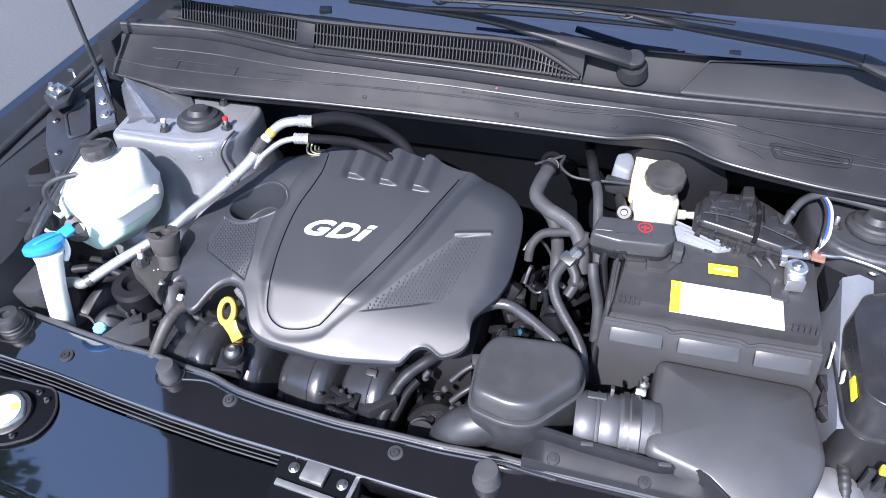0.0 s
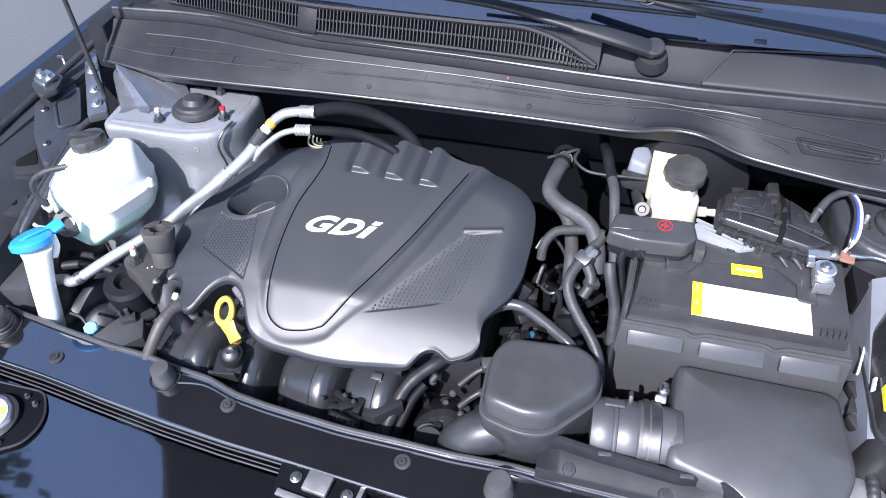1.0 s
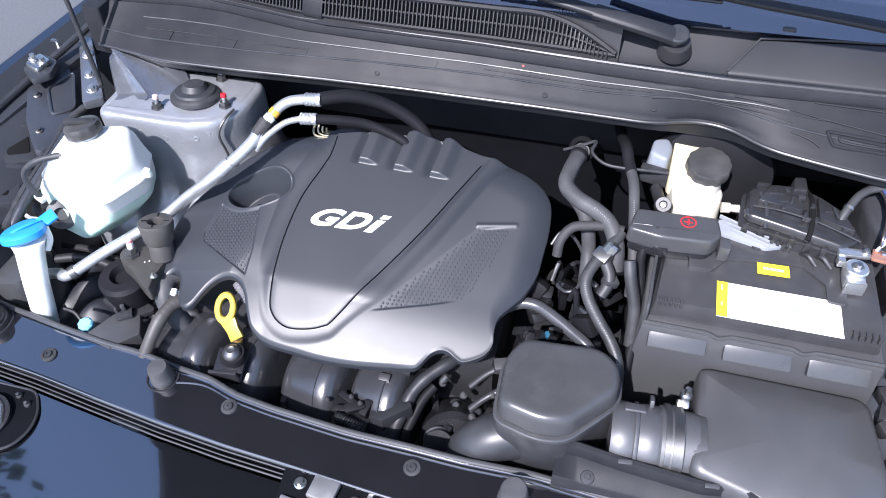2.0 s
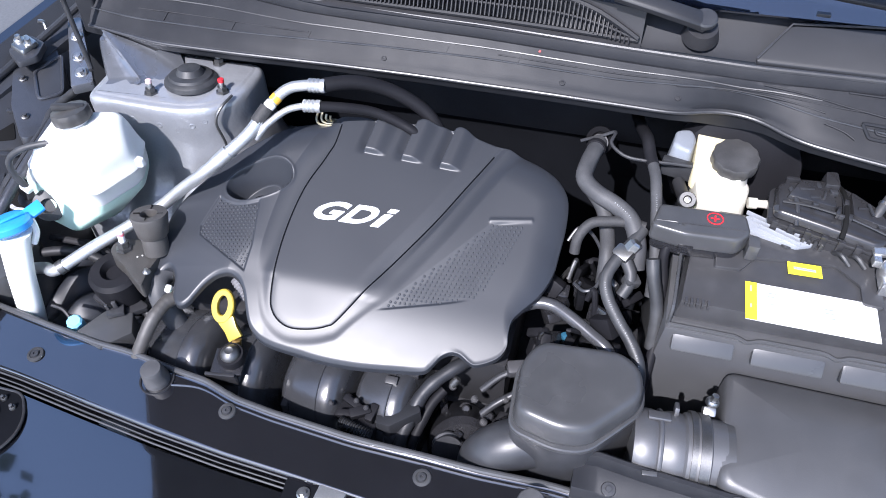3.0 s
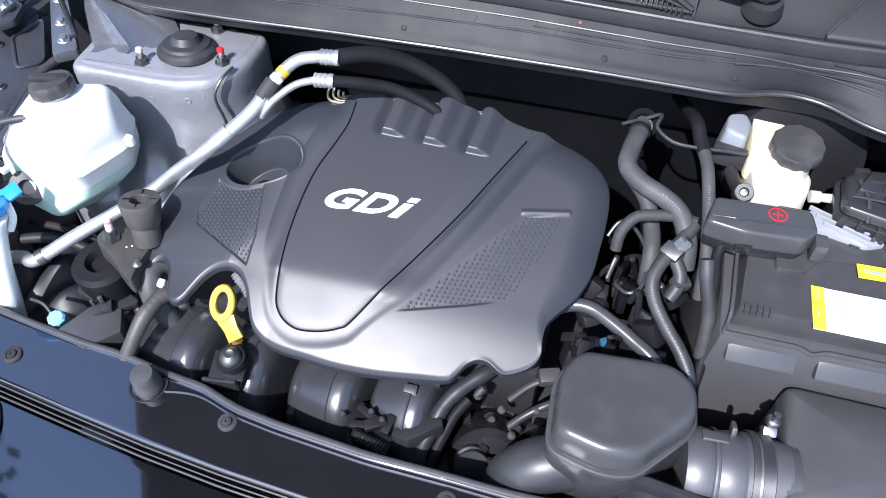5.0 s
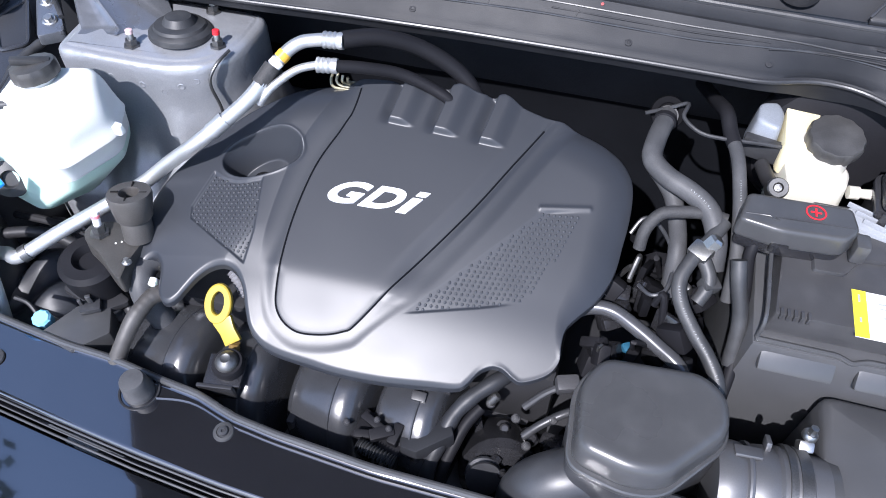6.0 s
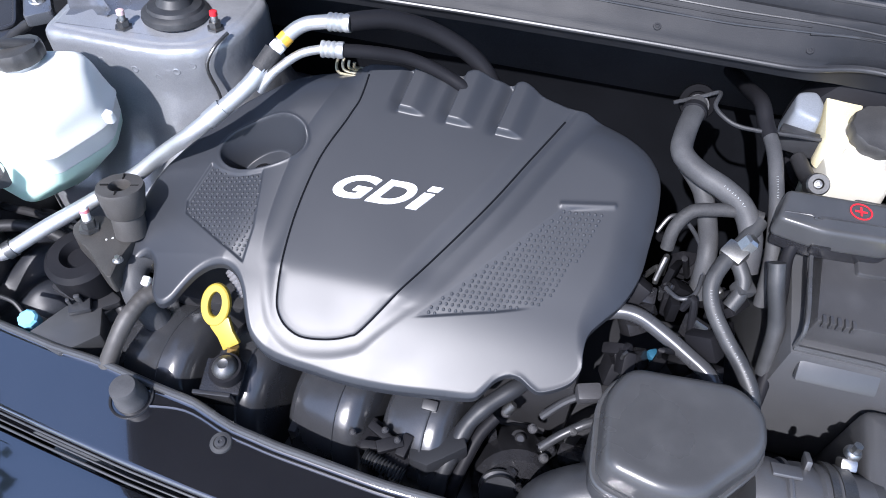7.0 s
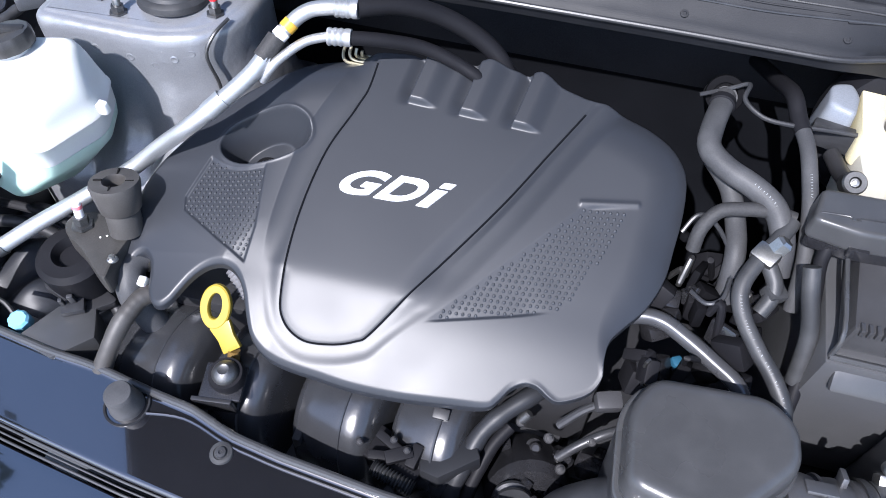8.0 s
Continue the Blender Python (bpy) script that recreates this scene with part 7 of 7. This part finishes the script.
def control_unit():
    t = thing("relay_box", (0.60, 0.40, 0.93), "dusty black plastic relay box with cable plugs", "relay box")
    out = [(0.514, 0.436), (0.545, 0.456), (0.592, 0.464), (0.623, 0.450), (0.662, 0.415), (0.681, 0.365), (0.652, 0.339), (0.588, 0.353), (0.509, 0.372)]
    c = Vector((0.595, 0.405))

    def ring(k, dx=0.0, dy=0.0):
        return rounded([(c.x + dx + (x - c.x) * k, c.y + dy + (y - c.y) * k) for x, y in out], 0.008, 3)
    part("housing", prism(ring(0.97), 0.90, 0.962, 0.003), M_DARK, t)
    part("rim", prism(ring(1.0), 0.960, 0.967, 0.002), M_GLOSSY, t)
    part("cover", prism(ring(0.95), 0.966, 0.981, 0.006, 0.005, n=3, tilt=lambda x, y: 0.05 * (0.6 - x)), M_GLOSSY, t)
    part("raised_top", prism(rounded([(0.528, 0.400), (0.548, 0.440), (0.590, 0.445), (0.596, 0.392)], 0.006, 3), 0.980, 0.989, 0.003, 0.003, tilt=lambda x, y: 0.05 * (0.6 - x)), M_GLOSSY, t)
    part("raised_top", prism(rounded([(0.612, 0.385), (0.614, 0.436), (0.650, 0.408), (0.664, 0.368)], 0.006, 3), 0.976, 0.987, 0.003, 0.003), M_GLOSSY, t)
    for pts in ([(0.599, 0.352, 0.970), (0.603, 0.375, 0.984), (0.606, 0.42, 0.985), (0.604, 0.458, 0.968)], [(0.545, 0.364, 0.972), (0.543, 0.39, 0.987), (0.535, 0.42, 0.988)]):
        part("strap", tube(pts, 0.0030, 8), M_BLACK, t)
    for x, y, w, h in ((0.556, 0.420, 0.020, 0.004), (0.566, 0.406, 0.014, 0.004), (0.636, 0.398, 0.004, 0.022), (0.572, 0.432, 0.006, 0.010)):
        part("rib", box((x, y, 0.9905), (w, h, 0.003), 0.001, (0, 3, 12)), M_BLACK, t)
    part("gap", tube([(0.600, 0.350, 0.975), (0.604, 0.372, 0.9855), (0.607, 0.42, 0.9865), (0.605, 0.462, 0.970)], 0.0036, 8), M_VOIDSHADE, t, "dark gap between the two covers")
    part("crest", tube([(0.524, 0.392, 0.987), (0.56, 0.388, 0.9895), (0.600, 0.380, 0.9885)], 0.0022, 8), M_GLOSSY, t)
    part("crest", tube([(0.612, 0.378, 0.9875), (0.64, 0.368, 0.985), (0.668, 0.358, 0.981)], 0.0022, 8), M_GLOSSY, t)
    part("hump", prism(rounded([(0.578, 0.428), (0.580, 0.462), (0.600, 0.464), (0.602, 0.430)], 0.006, 3), 0.976, 0.995, 0.004, 0.003), M_GLOSSY, t)
    part("screw_head", lathe([(0, 0), (0.006, 0), (0.0055, 0.002), (0, 0.0022)], (0.519, 0.382, 0.981), (0, -0.1, 1), 16), M_DULL, t)
    rnd = random.Random(17)
    for i in range(11):
        u, v = rnd.random(), rnd.random()
        x, y = 0.520 + 0.135 * u, 0.372 + 0.018 * (1 - u) + 0.070 * v * (1 - 0.55 * u)
        part("moulded_rib", box((x, y, 0.9835 + 0.006 * rnd.random() - 0.04 * (x - 0.6)), (0.006 + 0.014 * rnd.random(), 0.003 + 0.006 * rnd.random(), 0.008), 0.0012, (0, 3, rnd.choice((-13, 77, 12)))), rnd.choice((M_GLOSSY, M_BLACK, M_BLACK)), t)
    for i in range(7):
        k = 0.05 + 0.145 * i
        part("side_tab", box((0.512 + 0.145 * k, 0.3705 - 0.033 * k, 0.962), (0.009, 0.006, 0.018), 0.0015, (0, 0, -13)), M_GLOSSY, t)
    for i in range(4):
        k = 0.62 + i / 9
        part("contact_pin", box((0.514 + 0.072 * k, 0.3685 - 0.017 * k, 0.951), (0.005, 0.006, 0.014), 0.001, (0, 0, -13)), M_DULL if i % 3 == 0 else M_BLACK, t)
    for i in range(3):
        part("loom", tube([(0.60 + 0.02 * i, 0.352, 0.945), (0.606 + 0.02 * i, 0.340, 0.956), (0.618 + 0.02 * i, 0.33, 0.948)], 0.0035, 8), M_RUBBER, t)
    w = thing("plastic_strip", (0.52, 0.37, 0.945), "translucent pale plastic tray behind the battery", "tray")
    clear = mat("clear grey plastic", (0.27, 0.285, 0.31), 0.25, var=0.15)
    part("tray", prism(rounded([(0.484, 0.388), (0.495, 0.393), (0.575, 0.355), (0.551, 0.345), (0.486, 0.362)], 0.004, 2), 0.942, 0.952, 0.002), clear, w)
    for k in range(3):
        part("ridge", box((0.520 + 0.004 * k, 0.378 - 0.010 * k, 0.955), (0.075 - 0.008 * k, 0.0025, 0.007), 0.001, (0, 0, -24)), clear, w)
    f = thing("fuse_box", (0.83, 0.2, 0.74), "black plastic fuse box with yellow and white tags", "fuse box")
    out = rounded([(0.733, 0.264), (0.757, 0.312), (0.80, 0.328), (0.92, 0.36), (0.93, 0.10), (0.762, 0.098), (0.738, 0.116)], 0.012, 3)
    part("lid", prism(out, 0.885, 0.950, 0.008, 0.010, n=3), M_GLOSSY, f)
    part("base", prism([(0.84 + (x - 0.84) * 0.97, 0.2 + (y - 0.2) * 0.97) for x, y in out], 0.72, 0.886, 0.004), M_DARK, f)
    part("rim", prism([(0.84 + (x - 0.84) * 1.03, 0.2 + (y - 0.2) * 1.03) for x, y in out], 0.878, 0.888, 0.003), M_BLACK, f)
    part("yellow_tag", box((0.7390, 0.146, 0.924), (0.003, 0.036, 0.013), 0.0008, (0, 10, -2)), M_LABELY, f, "yellow tag")
    part("yellow_tag", box((0.800, 0.075, 0.85), (0.020, 0.010, 0.016), 0.003), M_LABELY, f, "yellow tag")
    part("white_tag", box((0.7345, 0.178, 0.905), (0.003, 0.020, 0.009), 0.001, (14, 10, -8)), M_LABEL, f, "white tag")
    part("pale_rail", box((0.7305, 0.236, 0.890), (0.003, 0.062, 0.008), 0.001, (8, 0, -14)), M_LABEL, f, "white rail")
    for k in range(5):
        part("slot", box((0.79 + 0.018 * k, 0.088, 0.80), (0.010, 0.008, 0.05), 0.002), M_BLACK, f)
    k = thing("cable_plug", (0.733, 0.19, 0.80), "black cable plugs with a steel clip beside the air box", "plug")
    for x, y, z, d, r in ((0.738, 0.205, 0.848, (0.030, 0.026, 0.024), 20), (0.734, 0.180, 0.842, (0.022, 0.030, 0.020), -15), (0.750, 0.196, 0.850, (0.016, 0.040, 0.018), 5), (0.730, 0.158, 0.834, (0.014, 0.022, 0.026), 30)):
        part("plug", box((x, y, z), d, 0.003, (6, -8, r)), M_GLOSSY, k)
    part("lead", tube([(0.739, 0.20, 0.852), (0.746, 0.185, 0.858), (0.742, 0.165, 0.852), (0.732, 0.15, 0.835)], 0.0035, 8), M_BLACK, k)
    part("clip", box((0.742, 0.176, 0.858), (0.010, 0.004, 0.010), 0.001, (0, 0, 30)), M_STEEL, k)
    a = thing("wheel_arch_panel", (0.76, 0.28, 0.6), "pale grey painted body panel beside the battery", "panel")
    bm, loops = bmesh.new(), []
    for i in range(14):
        y = 0.12 + 0.215 * i / 13
        k = i / 13
        loops.append([(0.716 + 0.006 * math.sin(i), y, 0.60), (0.722, y, 0.78 + 0.08 * k), (0.735, y, 0.86 + 0.085 * k), (0.755, y, 0.872 + 0.085 * k), (0.778, y, 0.868 + 0.08 * k), (0.79, y, 0.83 + 0.08 * k)])
    rings(bm, loops, closed=False)
    part("panel", bm, mat("pale painted steel", (0.18, 0.195, 0.22), 0.34, metal=0.2, var=0.12, vscale=6, dents=0.002), a, angle=50)
    # Added wedge: the dark triangle of the battery's shadow given a black shape.
    part("shadow_wedge", prism(rounded([(0.716, 0.292), (0.768, 0.392), (0.722, 0.40), (0.712, 0.36)], 0.008, 3), 0.905, 0.935, 0.006, 0.002), M_SHADERUBBER, a, "black wedge in place of the battery's shadow")
    screw((0.778, 0.352, 0.950), (0, 0, 1), 0.010, 0.005, M_STEEL, "bolt", a)
    h = thing("headlamp_unit", (0.78, 0.09, 0.66), "clear and chrome headlamp back with cables in the corner", "headlamp")
    part("reflector", lathe([(0, 0), (0.052, 0), (0.055, 0.03), (0.046, 0.055), (0.03, 0.065), (0, 0.066)], (0.755, 0.075, 0.715), (-0.1, -0.2, 1), 32), M_ALU, h)
    part("reflector", lathe([(0, 0), (0.035, 0), (0.036, 0.02), (0.028, 0.038), (0, 0.04)], (0.815, 0.085, 0.735), (0.1, -0.3, 1), 28), M_DULL, h)
    c = thing("headlamp_cable", (0.74, 0.12, 0.75), "black corrugated cable to the headlamp", "cable")
    part("cable", tube([(0.722, 0.165, 0.805), (0.735, 0.150, 0.803), (0.757, 0.137, 0.800), (0.764, 0.115, 0.792), (0.766, 0.085, 0.785), (0.768, 0.06, 0.77)], lambda s: 0.0090 + 0.0003 * math.sin(s * 110), 12, 24), M_RUBBER, c)


resonator()
air_duct()
air_box()
battery()
brake_reservoir()
control_unit()

# ---- a tree beside the parking lot ----
def tree(x, y, h, seed):
    rnd = random.Random(seed)
    t = thing("tree", (x, y, 0), "leafy green tree beside the parking lot", "tree", "trees by the lot")
    trunk = tube([(x, y, 0), (x + 0.1, y, h * 0.25), (x - 0.1, y + 0.1, h * 0.5), (x, y, h * 0.8)], lambda s: 0.22 * (1 - s) + 0.04, 10)
    for i in range(9):
        a, z = rnd.random() * 6.28, h * (0.35 + 0.4 * rnd.random())
        r = h * (0.15 + 0.12 * rnd.random())
        join(trunk, tube([(x, y, z), (x + r * 0.5 * math.cos(a), y + r * 0.5 * math.sin(a), z + r * 0.35), (x + r * math.cos(a), y + r * math.sin(a), z + r * 0.6)], lambda s: 0.09 * (1 - s) + 0.02, 7, 3))
    part("trunk", trunk, M_BARK, t)
    verts, faces = [], []
    for i in range(260):
        a, b = rnd.random() * 6.28, math.asin(2 * rnd.random() - 1)
        k = 0.55 + 0.45 * rnd.random()
        c = Vector((x + h * 0.28 * k * math.cos(a) * math.cos(b), y + h * 0.28 * k * math.sin(a) * math.cos(b), h * 0.66 + h * 0.33 * k * math.sin(b)))
        for j in range(26):
            p = c + Vector((rnd.gauss(0, 0.34), rnd.gauss(0, 0.34), rnd.gauss(0, 0.26)))
            u = Vector((rnd.gauss(0, 1), rnd.gauss(0, 1), rnd.gauss(0, 0.6))).normalized() * 0.17
            w = u.orthogonal().normalized() * 0.11
            n = len(verts)
            verts += [p - u, p + w, p + u, p - w]
            faces.append((n, n + 1, n + 2, n + 3))
    me = bpy.data.meshes.new("crown")
    me.from_pydata([tuple(v) for v in verts], [], faces)
    bm = bmesh.new()
    bm.from_mesh(me)
    bpy.data.meshes.remove(me)
    part("crown", bm, M_LEAF, t, angle=60)


tree(-11.1, -0.2, 14.1, 3)
tree(-15.5, 9.5, 12.0, 4)
